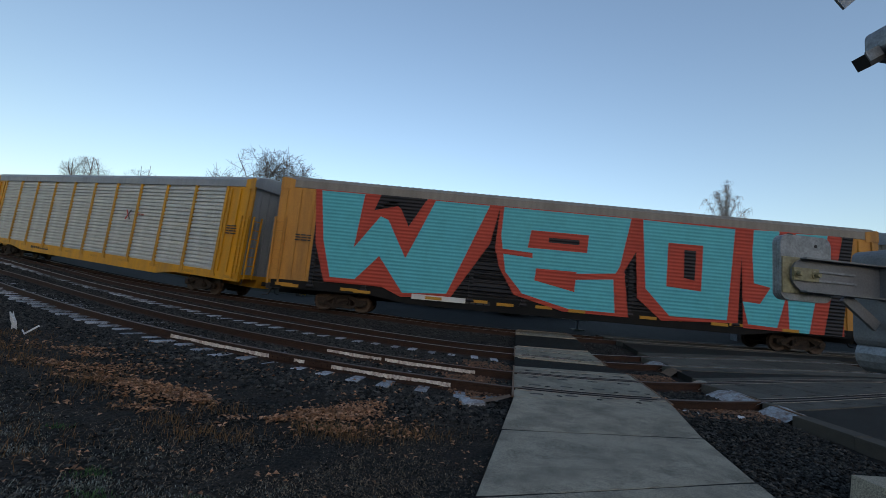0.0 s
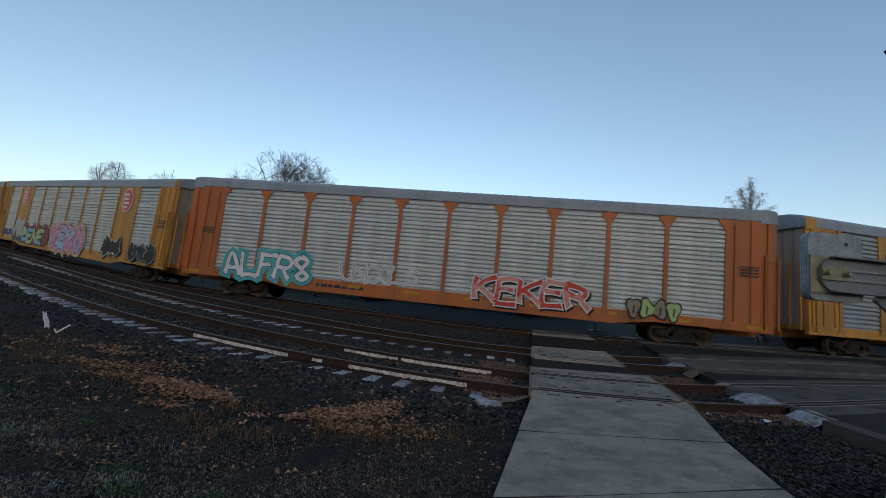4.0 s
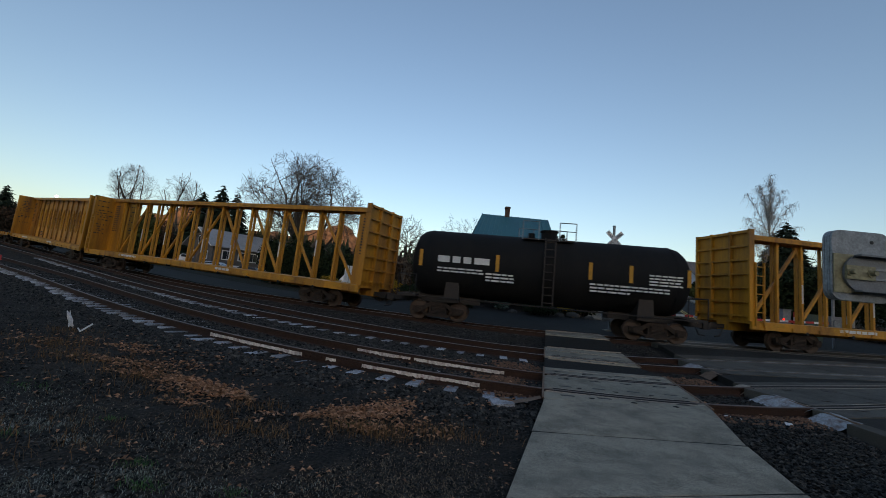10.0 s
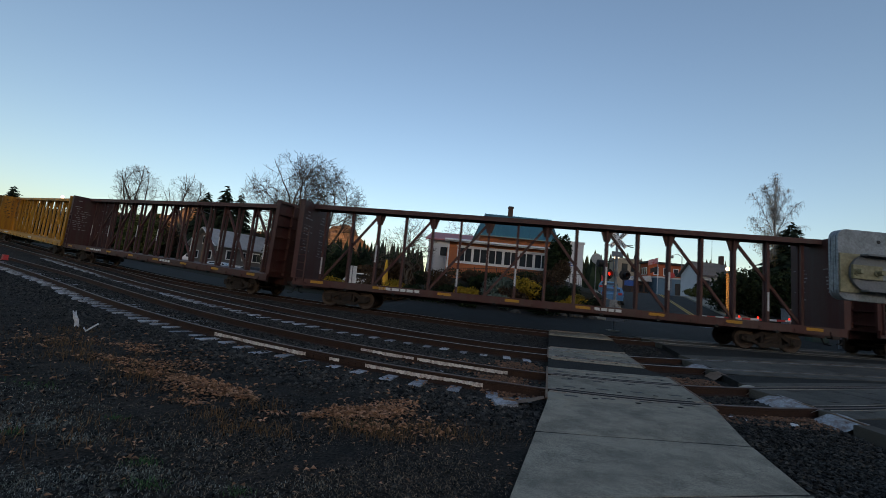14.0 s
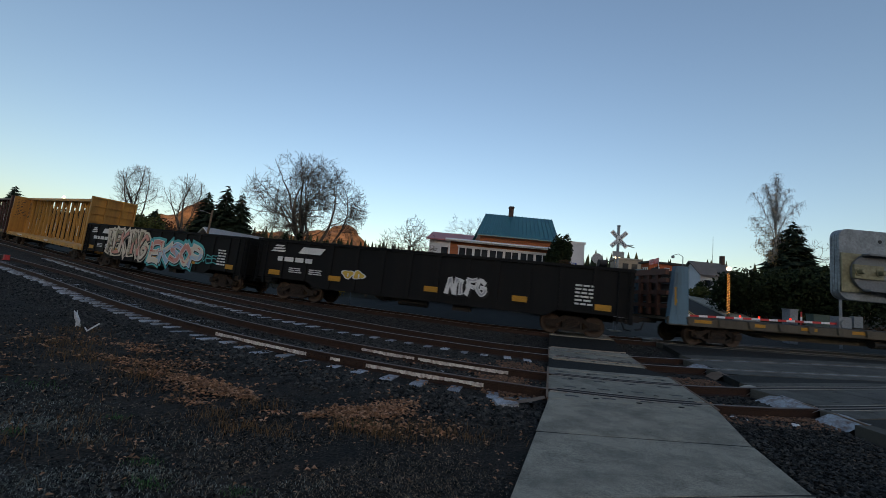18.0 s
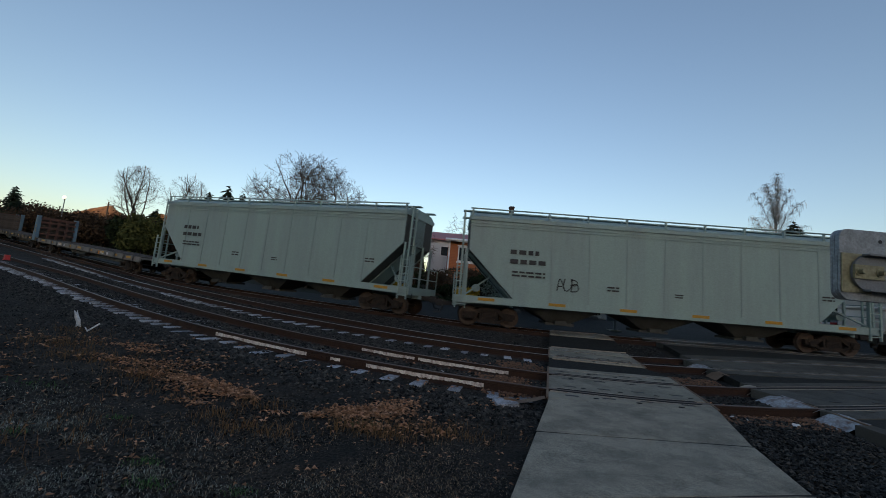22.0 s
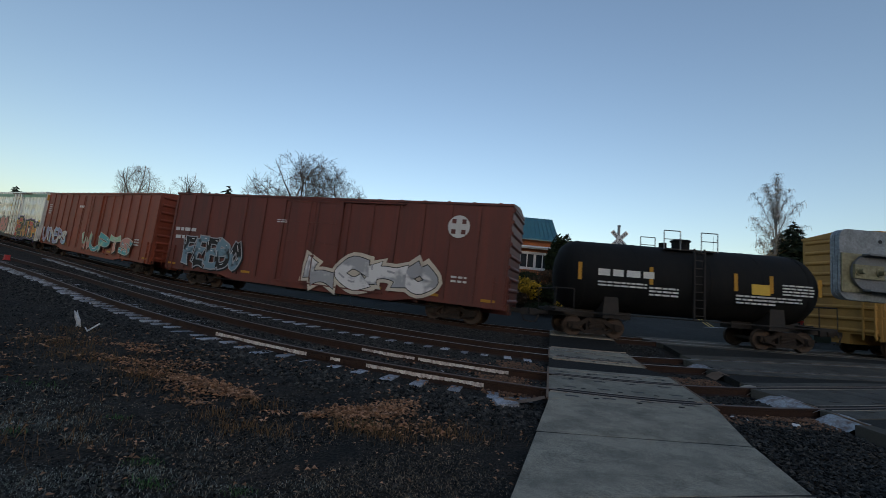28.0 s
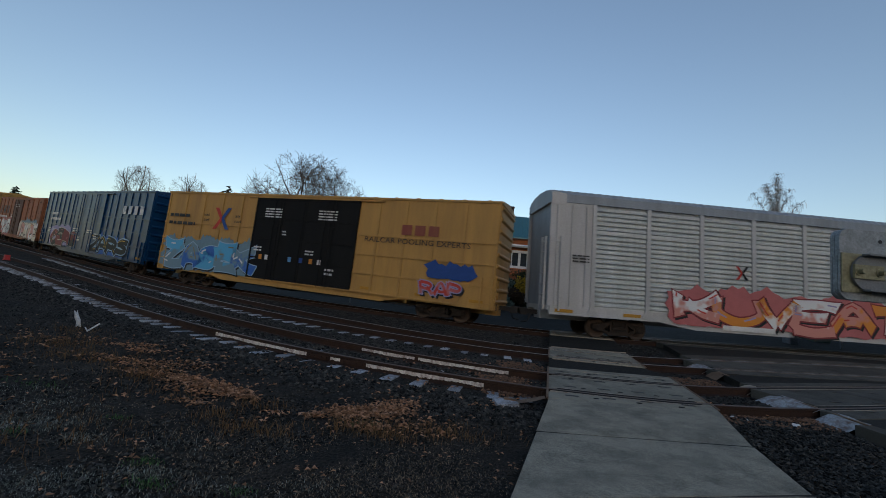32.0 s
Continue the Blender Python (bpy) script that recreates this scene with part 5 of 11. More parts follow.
def centerbeam(front, tail, label, body, deck_mat=None, ovals=False, bays=16, top=4.98, pale=True):
    """A centre-beam lumber flat: deck with sill, end bulkheads, a centre wall that is an open truss or a plate with oval holes."""
    car = thing("centerbeam_flatcar", label, "railcar", "freight train")
    L = tail - front
    b, w = L / 2 - 0.70, 1.42
    deck_mat = deck_mat or body
    zd = 1.18
    sh = Shape()
    for y in (-w, w - 0.12):
        sh.prism([(-b, 0.86), (b, 0.86), (b, zd), (-b, zd)], y, y + 0.12)
    sh.box(-b, b, -w + 0.12, w - 0.12, zd - 0.10, zd)
    sh.box(-b, b, -0.3, 0.3, 0.72, zd - 0.1)
    for k in range(18):
        x = -b + 0.6 + k * (2 * b - 1.2) / 17
        sh.box(x - 0.05, x + 0.05, -w - 0.05, -w, 0.90, 1.02)
    part("deck", sh, deck_mat, car)
    # end bulkheads: a ribbed plate across the car with deep side flanges
    for sx in (-1, 1):
        xe = sx * (b - 0.02)
        sh = Shape()
        sh.box(min(xe, xe - sx * 0.10), max(xe, xe - sx * 0.10), -w, w, zd, top)
        for k in range(7):
            z = zd + 0.2 + k * (top - zd - 0.3) / 6
            sh.box(min(xe, xe + sx * 0.12), max(xe, xe + sx * 0.12), -w + 0.05, w - 0.05, z - 0.04, z + 0.04)
        for y in (-w, -0.5, 0.5, w - 0.1):
            sh.box(min(xe, xe + sx * 0.14), max(xe, xe + sx * 0.14), y, y + 0.1, zd, top)
        pieces("bulkhead", "bulkhead_rib", sh, body, car)
        xa, xb = sorted((xe - sx * 0.1, xe - sx * 1.30))
        wing = Shape().prism([(xa, zd), (xb, zd), (xb, top - 0.15), (xa, top - 0.15)], -0.22, 0.22)
        wing.box(xa, xb, -0.30, 0.30, top - 0.15, top)
        for k in range(4):
            z = zd + 0.4 + k * 0.75
            wing.box(xa, xb, -0.25, -0.22, z, z + 0.04)
        if body is not P_MAROON:
            part("end_web", wing, body, car)
            marks(car, P_MARK_K, -0.252, [(xa + 0.25, top - 0.5, 0.55, 1.9, 13)])
        # worn stencil lines on the inner face of the bulkhead
        for y0, wide in ((-1.28, 0.95), (0.42, 0.8)):
            rg, sh = random.Random(int(front * 7) + sx), Shape()
            for k in range(15):
                if rg.random() < 0.25:
                    continue
                z, q = top - 0.35 - k * 0.16 + rg.uniform(-0.03, 0.03), y0 + rg.uniform(0, 0.3)
                while q < y0 + wide * rg.uniform(0.45, 1.0):
                    e = q + rg.uniform(0.05, 0.26)
                    xi = xe - sx * 0.103
                    sh.box(xi - 0.003, xi + 0.003, q, e, z - rg.uniform(0.03, 0.075), z)
                    q = e + rg.uniform(0.04, 0.16)
            if sh.v:
                part("stencil_marking", sh, P_SMEAR if body is P_MAROON else P_MARK_K, car)
    part("top_chord", Shape().box(-b + 0.1, b - 0.1, -0.36, 0.36, top - 0.14, top - 0.02).box(-b + 0.1, b - 0.1, -0.40, -0.33, top - 0.22, top).box(-b + 0.1, b - 0.1, 0.33, 0.40, top - 0.22, top), body, car)
    xa, xb = (-b + 0.75, b - 0.75) if body is P_MAROON else (-b + 1.35, b - 1.35)
    if ovals:
        n = 12
        x0, x1, z0, z1 = -b + 0.1, b - 0.1, zd, top - 0.1
        sh = Shape()
        pitch = (b - 1.8) * 2.0 / n
        start = -n * pitch / 2
        seg = 16
        zc, rx, rz = (z0 + z1) / 2 + 0.0, 0.33, 0.98
        for yy, flip in ((-0.10, False), (0.10, True)):
            # plate with holes: one ring of quads per bay, plain plates at both ends
            for k in range(n):
                l, r = start + k * pitch, start + (k + 1) * pitch
                cx = (l + r) / 2
                base = len(sh.v)
                ring_in = [(cx + rx * math.cos(2 * math.pi * j / seg), yy, zc + rz * math.sin(2 * math.pi * j / seg)) for j in range(seg)]
                ring_out = []
                for j in range(seg):
                    a = 2 * math.pi * j / seg
                    c, s = math.cos(a), math.sin(a)
                    q = min((pitch / 2) / max(abs(c), 1e-6), ((z1 - z0) / 2) / max(abs(s), 1e-6))
                    ring_out.append((cx + c * q, yy, zc + s * q))
                for sxx, szz, j in ((1, 1, 3), (-1, 1, 5), (-1, -1, 11), (1, -1, 13)):
                    ring_out[j] = (cx + sxx * pitch / 2, yy, zc + szz * (z1 - z0) / 2)
                sh.v += ring_in + ring_out
                for j in range(seg):
                    j2 = (j + 1) % seg
                    q = (base + j, base + j2, base + seg + j2, base + seg + j)
                    sh.f.append(q if flip else q[::-1])
            for l, r in ((x0, start), (-start, x1)):
                base = len(sh.v)
                sh.v += [(l, yy, z0), (r, yy, z0), (r, yy, z1), (l, yy, z1)]
                sh.f.append((base, base + 1, base + 2, base + 3) if not flip else (base + 3, base + 2, base + 1, base))
        for k in range(n):
            cx = start + (k + 0.5) * pitch
            base = len(sh.v)
            for yy in (-0.10, 0.10):
                sh.v += [(cx + rx * math.cos(2 * math.pi * j / seg), yy, zc + rz * math.sin(2 * math.pi * j / seg)) for j in range(seg)]
            for j in range(seg):
                j2 = (j + 1) % seg
                sh.f.append((base + j, base + j2, base + seg + j2, base + seg + j))
        part("centre_plate", sh, body, car, "yellow centre wall pierced by oval openings")
        me = shared("oval_rib", lambda: Shape().box(-0.045, 0.045, -0.19, -0.10, zd, top - 0.15).mesh("rib", P_RIBRUST))
        for k in range(n + 1):
            part("rib", me, None, car, "rust-worn vertical rib", (start + k * pitch, 0, 0))
        marks(car, P_MARK_K, -0.105, [(start + 1.45, top - 0.45, 0.9, 0.3, 2), (-start - 2.5, top - 0.45, 0.9, 0.3, 2), (start + 1.5, 1.75, 0.9, 0.4, 3), (-start - 2.5, 1.75, 0.9, 0.5, 4)])
    else:
        pitch = (xb - xa) / bays
        up = shared(("cbpost", body.name), lambda: Shape().box(-0.055, 0.055, -0.17, -0.05, zd, top - 0.14).box(-0.04, 0.04, 0.05, 0.17, zd, top - 0.14).mesh("upright", body))
        # narrow pale strip set on some of the uprights
        pad = shared("cbpad", lambda: Shape().box(-0.035, 0.035, -0.182, -0.17, -0.42, 0.42).mesh("strap_pad", P_MARK_W))
        rg = random.Random(int(front))
        for k in range(bays + 1):
            q = part("upright", up, None, car, "", (xa + k * pitch, 0, 0))
            if pale and (k * 7 + int(front)) % 5 < 2:
                part("strap_pad", pad, None, q, "narrow pale strip on the upright", (0, 0, zd + 0.7 + rg.uniform(0, 0.9)))
        for k in range(0, bays - 1, 2):
            left = k < bays / 2
            a, c = xa + k * pitch, xa + (k + 2) * pitch
            p0, p1 = ((a, 0, zd), (c, 0, top - 0.2)) if left else ((a, 0, top - 0.2), (c, 0, zd))
            part("diagonal", Shape().bar(p0, p1, 0.11, 0.11).prism([(p1[0] - 0.3, top - 0.14), (p1[0] - 0.12, top - 0.75), (p1[0] + 0.12, top - 0.75), (p1[0] + 0.3, top - 0.14)] if left else [(p0[0] - 0.3, top - 0.14), (p0[0] - 0.12, top - 0.75), (p0[0] + 0.12, top - 0.75), (p0[0] + 0.3, top - 0.14)], -0.06, 0.06), body, car)
    tape(car, [-b + 1.2 + k * (2 * b - 2.4) / 7 for k in range(8)], -w - 0.004, 1.06, 0.62, 0.12)
    marks(car, P_MARK_W, -w - 0.006, [(-b + 4.2, 1.12, 1.9, 0.17, 1), (2.0, 1.12, 1.1, 0.17, 1)])
    winch = shared("winch", lambda: Shape().tube((0, -w - 0.02, 0.84), (0, -w + 0.15, 0.84), 0.07, n=8).mesh("winch", M_BLACKIRON))
    for k in range(9):
        part("winch", winch, None, car, "", (-b + 2.6 + k * (2 * b - 5.2) / 8, 0, 0))
    part("end_ladder", ladder_mesh(2.6, 0.4, body, 7), None, car, "", (-b + 0.32, -w - 0.02, 1.0))
    add_car(car, front, tail, L / 2 - 3.3)
    return car, b, w, zd, top


def tank(front, tail, label, body, top=3.95):
    """A black tank car: shell with domed heads, saddle frame, top platform with rails, ladders, valve gear."""
    car = thing("tank_car", label, "railcar", "freight train")
    L = tail - front
    b = L / 2 - 0.75
    r, zc, half = 1.53, 2.60, b - 0.36
    loops = []
    for x, k in ((-half - 0.02, 0.05), (-half + 0.02, 0.35), (-half + 0.12, 0.62), (-half + 0.28, 0.84), (-half + 0.5, 0.95), (-half + 0.8, 1.0), (-half * 0.5, 1.0), (0, 1.0), (half * 0.5, 1.0),
                 (half - 0.8, 1.0), (half - 0.5, 0.95), (half - 0.28, 0.84), (half - 0.12, 0.62), (half - 0.02, 0.35), (half + 0.02, 0.05)):
        loops.append([(x, r * k * math.cos(2 * math.pi * j / 40), zc + r * k * math.sin(2 * math.pi * j / 40)) for j in range(40)])
    sh = Shape().rings(loops, True, True)
    sh.f = [q[::-1] for q in sh.f]
    part("shell", sh, body, car, "", smooth=True)
    for x in (-half + 0.85, -half * 0.45, half * 0.1, half * 0.5, half - 0.85):
        lp = [[(x + dx, (r + dr) * math.cos(2 * math.pi * j / 40), zc + (r + dr) * math.sin(2 * math.pi * j / 40)) for j in range(40)] for dx, dr in ((-0.04, -0.01), (-0.04, 0.012), (0.04, 0.012), (0.04, -0.01))]
        q = Shape().rings(lp, True)
        q.f = [f[::-1] for f in q.f]
        part("weld_band", q, body, car)
    fr = Shape()
    for sx in (-1, 1):
        xa, xb = sorted((sx * b, sx * (b - 3.6)))
        fr.box(xa, xb, -0.35, 0.35, 0.80, 1.15)
        xa, xb = sorted((sx * b, sx * (b - 0.8)))
        fr.box(xa, xb, -1.4, 1.4, 0.98, 1.10)
        xs = sx * (b - 2.35)
        fr.prism([(xs - 0.35, 0.85), (xs + 0.35, 0.85), (xs + 0.28, 1.75), (xs - 0.28, 1.75)], -1.25, 1.25)
    pieces("underframe", "underframe_piece", fr, M_BLACKIRON, car)
    rails = Shape()
    for sx in (-1, 1):
        for y in (-1.4, 1.4):
            rails.tube((sx * b, y, 1.1), (sx * b, y, 1.95), 0.022, n=6)
            rails.tube((sx * (b - 0.75), y, 1.1), (sx * (b - 0.75), y, 1.95), 0.022, n=6)
            rails.tube((sx * (b - 0.75), y, 1.95), (sx * b, y, 1.95), 0.022, n=6)
        rails.tube((sx * b, -1.4, 1.95), (sx * b, 1.4, 1.95), 0.022, n=6)
    rails.tube((-b + 0.8, -1.42, 1.02), (b - 0.8, -1.42, 1.02), 0.03, n=6)
    part("hand_rail", rails, M_BLACKIRON, car)
    zt = zc + r
    deck = Shape().box(-1.1, 1.1, -1.0, -0.45, zt - 0.20, zt - 0.14).box(-1.1, 1.1, 0.45, 1.0, zt - 0.20, zt - 0.14)
    part("top_platform", deck, M_BLACKIRON, car)
    part("manway", Shape().tube((0.15, 0, zt - 0.1), (0.15, 0, zt + 0.32), 0.36, n=14).tube((0.15, 0, zt + 0.32), (0.15, 0, zt + 0.38), 0.42, n=14).tube((-0.65, 0, zt - 0.1), (-0.65, 0, zt + 0.22), 0.16, n=10), body, car)
    rail2 = Shape()
    for xa, xb in ((-1.15, -0.45), (0.45, 1.15)):
        for y in (-1.0, 1.0):
            for x in (xa, xb):
                rail2.tube((x, y, zt - 0.2), (x, y, zt + 0.62), 0.022, n=6)
            rail2.tube((xa, y, zt + 0.62), (xb, y, zt + 0.62), 0.022, n=6)
            rail2.tube((xa, y, zt + 0.25), (xb, y, zt + 0.25), 0.018, n=6)
    part("platform_rail", rail2, M_GALV, car, "pale steel handrail on the platform")
    part("ladder", ladder_mesh(2.9, 0.42, M_BLACKIRON, 9), None, car, "", (0.0, -r - 0.02, 1.05))
    sl = shared("tank_tape", lambda: Shape().box(-0.075, 0.075, -0.006, 0, -0.36, 0.36).mesh("reflector", M_REFLECT))
    for x, a in ((-half + 0.55, 0), (-half * 0.36, 0), (half * 0.28, 0), (half * 0.55, 0), (half - 0.45, 0)):
        part("reflector", sl, None, car, "yellow upright reflector", (x, -r - 0.006, zc + 0.1))
    marks(car, P_MARK_W, -r - 0.010, [(-half + 1.3, zc + 0.25, 2.4, 0.38, 1), (-half + 1.3, zc - 0.25, 2.0, 0.26, 2), (-half + 3.4, zc - 0.35, 1.2, 0.42, 3), (half * 0.28, zc - 0.4, 1.6, 0.42, 3), (half - 2.0, zc + 0.15, 1.3, 0.5, 4), (half - 2.9, zc - 0.4, 1.7, 0.26, 2)])
    add_car(car, front, tail, L / 2 - 2.55)
    return car, b, r, zc, half


def hopper(front, tail, label, body, low_mat, frame_mat, top=4.92, bays=4, ribs=0):
    """A covered hopper: tall side sheets, slope sheets over open end platforms, discharge bays, running boards, ladders."""
    car = thing("covered_hopper", label, "railcar", "freight train")
    L = tail - front
    b, w = L / 2 - 0.75, 1.52
    zs = 1.28
    inx, cut = 1.15, 1.35
    pts = [(-b + 2.5, zs), (b - 2.5, zs), (b - 0.55, zs + 1.95), (b - 0.55, top - 0.35), (-b + 0.55, top - 0.35), (-b + 0.55, zs + 1.95)]
    for y0, y1 in ((-w, -w + 0.07), (w - 0.07, w)):
        part("side_sheet", Shape().prism(pts, y0, y1), body, car)
    part("inner_bin", Shape().prism(pts, -0.6, 0.6), body, car)
    rf = Shape().profile([(-w - 0.03, top - 0.45), (w + 0.03, top - 0.45), (w + 0.03, top - 0.30), (w - 0.45, top - 0.08), (-w + 0.45, top - 0.08), (-w - 0.03, top - 0.30)], -b + 0.5, b - 0.5)
    part("roof", rf, body, car)
    part("side_rail", Shape().box(-b + 0.5, b - 0.5, -w - 0.05, -w, top - 0.48, top - 0.36).box(-b + 0.5, b - 0.5, -w - 0.03, -w, top - 0.62, top - 0.58).box(-b + 0.5, b - 0.5, -w - 0.03, -w, top - 0.74, top - 0.70), body, car)
    board = Shape().box(-b + 0.2, b - 0.2, -0.95, -0.65, top, top + 0.05).box(-b + 0.2, b - 0.2, 0.65, 0.95, top, top + 0.05)
    for k in range(11):
        x = -b + 0.6 + k * (2 * b - 1.2) / 10
        board.box(x - 0.04, x + 0.04, -0.95, 0.95, top - 0.1, top)
        board.box(x - 0.04, x + 0.04, -w - 0.02, -w + 0.05, top - 0.3, top + 0.02)
    board.tube((-b + 0.5, -w + 0.02, top + 0.03), (b - 0.5, -w + 0.02, top + 0.03), 0.03, n=6)
    part("running_board", board, frame_mat, car)
    for k in range(4):
        part("roof_hatch", Shape().tube((-b + 2.5 + k * (2 * b - 5) / 3, 0, top - 0.08), (-b + 2.5 + k * (2 * b - 5) / 3, 0, top + 0.05), 0.38, n=14), body, car)
    sill = Shape()
    for y in (-w, w - 0.12):
        sill.box(-b, b, y, y + 0.12, 0.98, zs)
    for sx in (-1, 1):
        xa, xb = sorted((sx * b, sx * (b - 2.5)))
        sill.box(xa, xb, -0.4, 0.4, 0.78, 1.05)
        sill.box(min(sx * b, sx * (b - 0.15)), max(sx * b, sx * (b - 0.15)), -w, w, 0.95, zs)
        sill.box(xa, xb, -w + 0.12, w - 0.12, 1.0, 1.05)
    part("side_sill", sill, frame_mat, car)
    for sx in (-1, 1):
        s1 = Shape()
        s1.rings([[(sx * (b - 2.6), -w + 0.07, zs), (sx * (b - 2.6), w - 0.07, zs)], [(sx * (b - 0.56), -w + 0.07, zs + 1.95), (sx * (b - 0.56), w - 0.07, zs + 1.95)]], False)
        s1.box(min(sx * (b - 0.55), sx * (b - 0.62)), max(sx * (b - 0.55), sx * (b - 0.62)), -w + 0.07, w - 0.07, zs + 1.9, top - 0.4)
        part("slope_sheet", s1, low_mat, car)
        st = Shape()
        for y in (-w + 0.04, w - 0.1, -0.45, 0.4):
            st.box(min(sx * (b - 0.5), sx * (b - 0.42)), max(sx * (b - 0.5), sx * (b - 0.42)), y, y + 0.08, zs - 0.2, zs + 2.0)
        st.bar((sx * (b - 0.46), -w + 0.08, zs), (sx * (b - 1.6), -0.4, zs + 0.9), 0.07, 0.07)
        st.tube((sx * (b - 1.0), -0.8, zs + 0.35), (sx * (b - 1.0), 0.2, zs + 0.35), 0.17, n=10)
        part("end_brace", st, frame_mat, car)
        part("ladder", ladder_mesh(top - 1.1, 0.42, frame_mat, 10), None, car, "", pose(sx * (b - 0.28), -w + 0.3, 1.0, 0, 0, 90 * sx))
        part("ladder", ladder_mesh(1.9, 0.42, frame_mat, 6), None, car, "", (sx * (b - 0.30), -w - 0.01, 0.75))
        part("end_railing", Shape().tube((sx * b, -w, 1.0), (sx * b, -w, 2.2), 0.02, n=6).tube((sx * b, w, 1.0), (sx * b, w, 2.2), 0.02, n=6).tube((sx * b, -w, 2.2), (sx * b, w, 2.2), 0.02, n=6).tube((sx * b, -w, 1.7), (sx * b, w, 1.7), 0.02, n=6), frame_mat, car)
    span = 2 * b - 5.4
    for k in range(bays):
        x0 = -b + 2.7 + k * span / bays
        x1 = x0 + span / bays
        m = (x0 + x1) / 2
        dz = 0.38
        h = Shape()
        for yy, zz in ((0, 0),):
            lo = [(m - 0.45, -0.55, dz), (m + 0.45, -0.55, dz), (m + 0.45, 0.55, dz), (m - 0.45, 0.55, dz)]
            hi = [(x0, -w + 0.1, zs - 0.06), (x1, -w + 0.1, zs - 0.06), (x1, w - 0.1, zs - 0.06), (x0, w - 0.1, zs - 0.06)]
            h.rings([lo, hi], True, True)
        h.box(m - 0.62, m + 0.62, -0.65, 0.65, dz - 0.10, dz)
        h.box(m - 0.25, m + 0.25, -0.85, -0.65, dz - 0.06, dz + 0.1)
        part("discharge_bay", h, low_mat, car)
    if ribs:
        me = shared(("hrib", body.name), lambda: Shape().box(-0.03, 0.03, -w - 0.02, -w, zs, top - 0.48).mesh("side_rib", body))
        for k in range(ribs):
            part("side_rib", me, None, car, "", (-b + 2.5 + k * (2 * b - 5) / (ribs - 1), 0, 0))
    tape(car, [-b + 1.4 + k * (2 * b - 2.8) / 5 for k in range(6)], -w - 0.004, 1.16, 0.7, 0.12)
    add_car(car, front, tail, L / 2 - 2.35)
    return car, b, w, zs, top


def gondola(front, tail, label, body, top=2.93):
    car = thing("gondola", label, "railcar", "freight train")
    L = tail - front
    b, w = L / 2 - 0.32, 1.50
    sh = Shape()
    for y in (-w, w - 0.05):
        sh.prism([(-b, 1.0), (-b + 2.9, 1.0), (-b + 3.3, 0.72), (b - 3.3, 0.72), (b - 2.9, 1.0), (b, 1.0), (b, top - 0.1), (-b, top - 0.1)], y, y + 0.05)
    for x in (-b, b - 0.05):
        sh.box(x, x + 0.05, -w + 0.05, w - 0.05, 1.0, top - 0.1)
    sh.box(-b + 0.05, b - 0.05, -w + 0.05, w - 0.05, 1.0, 1.08)
    sh.box(-b + 0.5, b - 0.5, -0.4, 0.4, 0.70, 1.0)
    part("body", sh, body, car)
    part("top_chord", Shape().box(-b - 0.06, b + 0.06, -w - 0.08, -w + 0.07, top - 0.12, top).box(-b - 0.06, b + 0.06, w - 0.07, w + 0.08, top - 0.12, top).box(-b - 0.08, -b + 0.07, -w, w, top - 0.12, top).box(b - 0.07, b + 0.08, -w, w, top - 0.12, top), body, car)
    me = shared("gonrib", lambda: Shape().prism([(-0.07, 0.78), (0.07, 0.78), (0.09, top - 0.12), (-0.09, top - 0.12)], -w - 0.07, -w).mesh("side_rib", body))
    ms = shared("gonribs", lambda: Shape().prism([(-0.07, 1.0), (0.07, 1.0), (0.09, top - 0.12), (-0.09, top - 0.12)], -w - 0.07, -w).mesh("side_rib", body))
    for k in range(14):
        x = -b + 0.1 + k * (2 * b - 0.2) / 13
        part("side_rib", me if abs(x) < b - 3.4 else ms, None, car, "", (x, 0, 0))
    for sx in (-1, 1):
        e = Shape()
        for k in range(4):
            z = 1.3 + k * 0.45
            e.box(min(sx * b, sx * (b + 0.09)), max(sx * b, sx * (b + 0.09)), -w + 0.1, w - 0.1, z - 0.05, z + 0.05)
        part("end_stiffener", e, body, car)
    ladders(car, b - 0.32, w + 0.06, 0.72, 2.1, body)
    tape(car, [-b + 1.1, -b + 4.4, b * 0.05, b - 4.4, b - 1.1], -w - 0.075, 1.28, 0.62, 0.24)
    marks(car, P_MARK_W, -w - 0.075, [(-b + 1.2, top - 0.85, 2.0, 0.30, 1), (-b + 1.9, top - 1.35, 0.7, 0.28, 3), (-b + 3.0, top - 1.35, 0.7, 0.28, 3), (b - 2.2, top - 0.8, 0.7, 0.9, 6)])
    lg = flat(car, "herald", [(-b + 2.3, top - 0.62), (-b + 3.5, top - 0.62), (-b + 3.75, top - 0.30), (-b + 2.55, top - 0.30)], -w - 0.075, P_MARK_W)
    for k in range(3):
        flat(lg, "herald_bar", [(-b + 0.75 + 0.1 * k, top - 0.62 + 0.13 * k), (-b + 1.5 - 0.05 * k, top - 0.62 + 0.13 * k), (-b + 1.6 - 0.05 * k, top - 0.54 + 0.13 * k), (-b + 0.85 + 0.1 * k, top - 0.54 + 0.13 * k)], -w - 0.075, P_MARK_W)
    part("brake_gear", Shape().tube((-1.2, -0.9, 0.6), (0.2, -0.9, 0.6), 0.2, n=10).box(1.4, 2.2, -1.1, -0.6, 0.45, 0.72), M_BLACKIRON, car)
    add_car(car, front, tail, L / 2 - 2.5)
    return car, b, w, top


M_PLANK = material("weathered_bulkhead_timber", (0.085, 0.066, 0.054), 0.9, 0, (0.04, 0.033, 0.028), 3.0, 0.7, 0.004, 40.0, 0.3, vary=0.35)


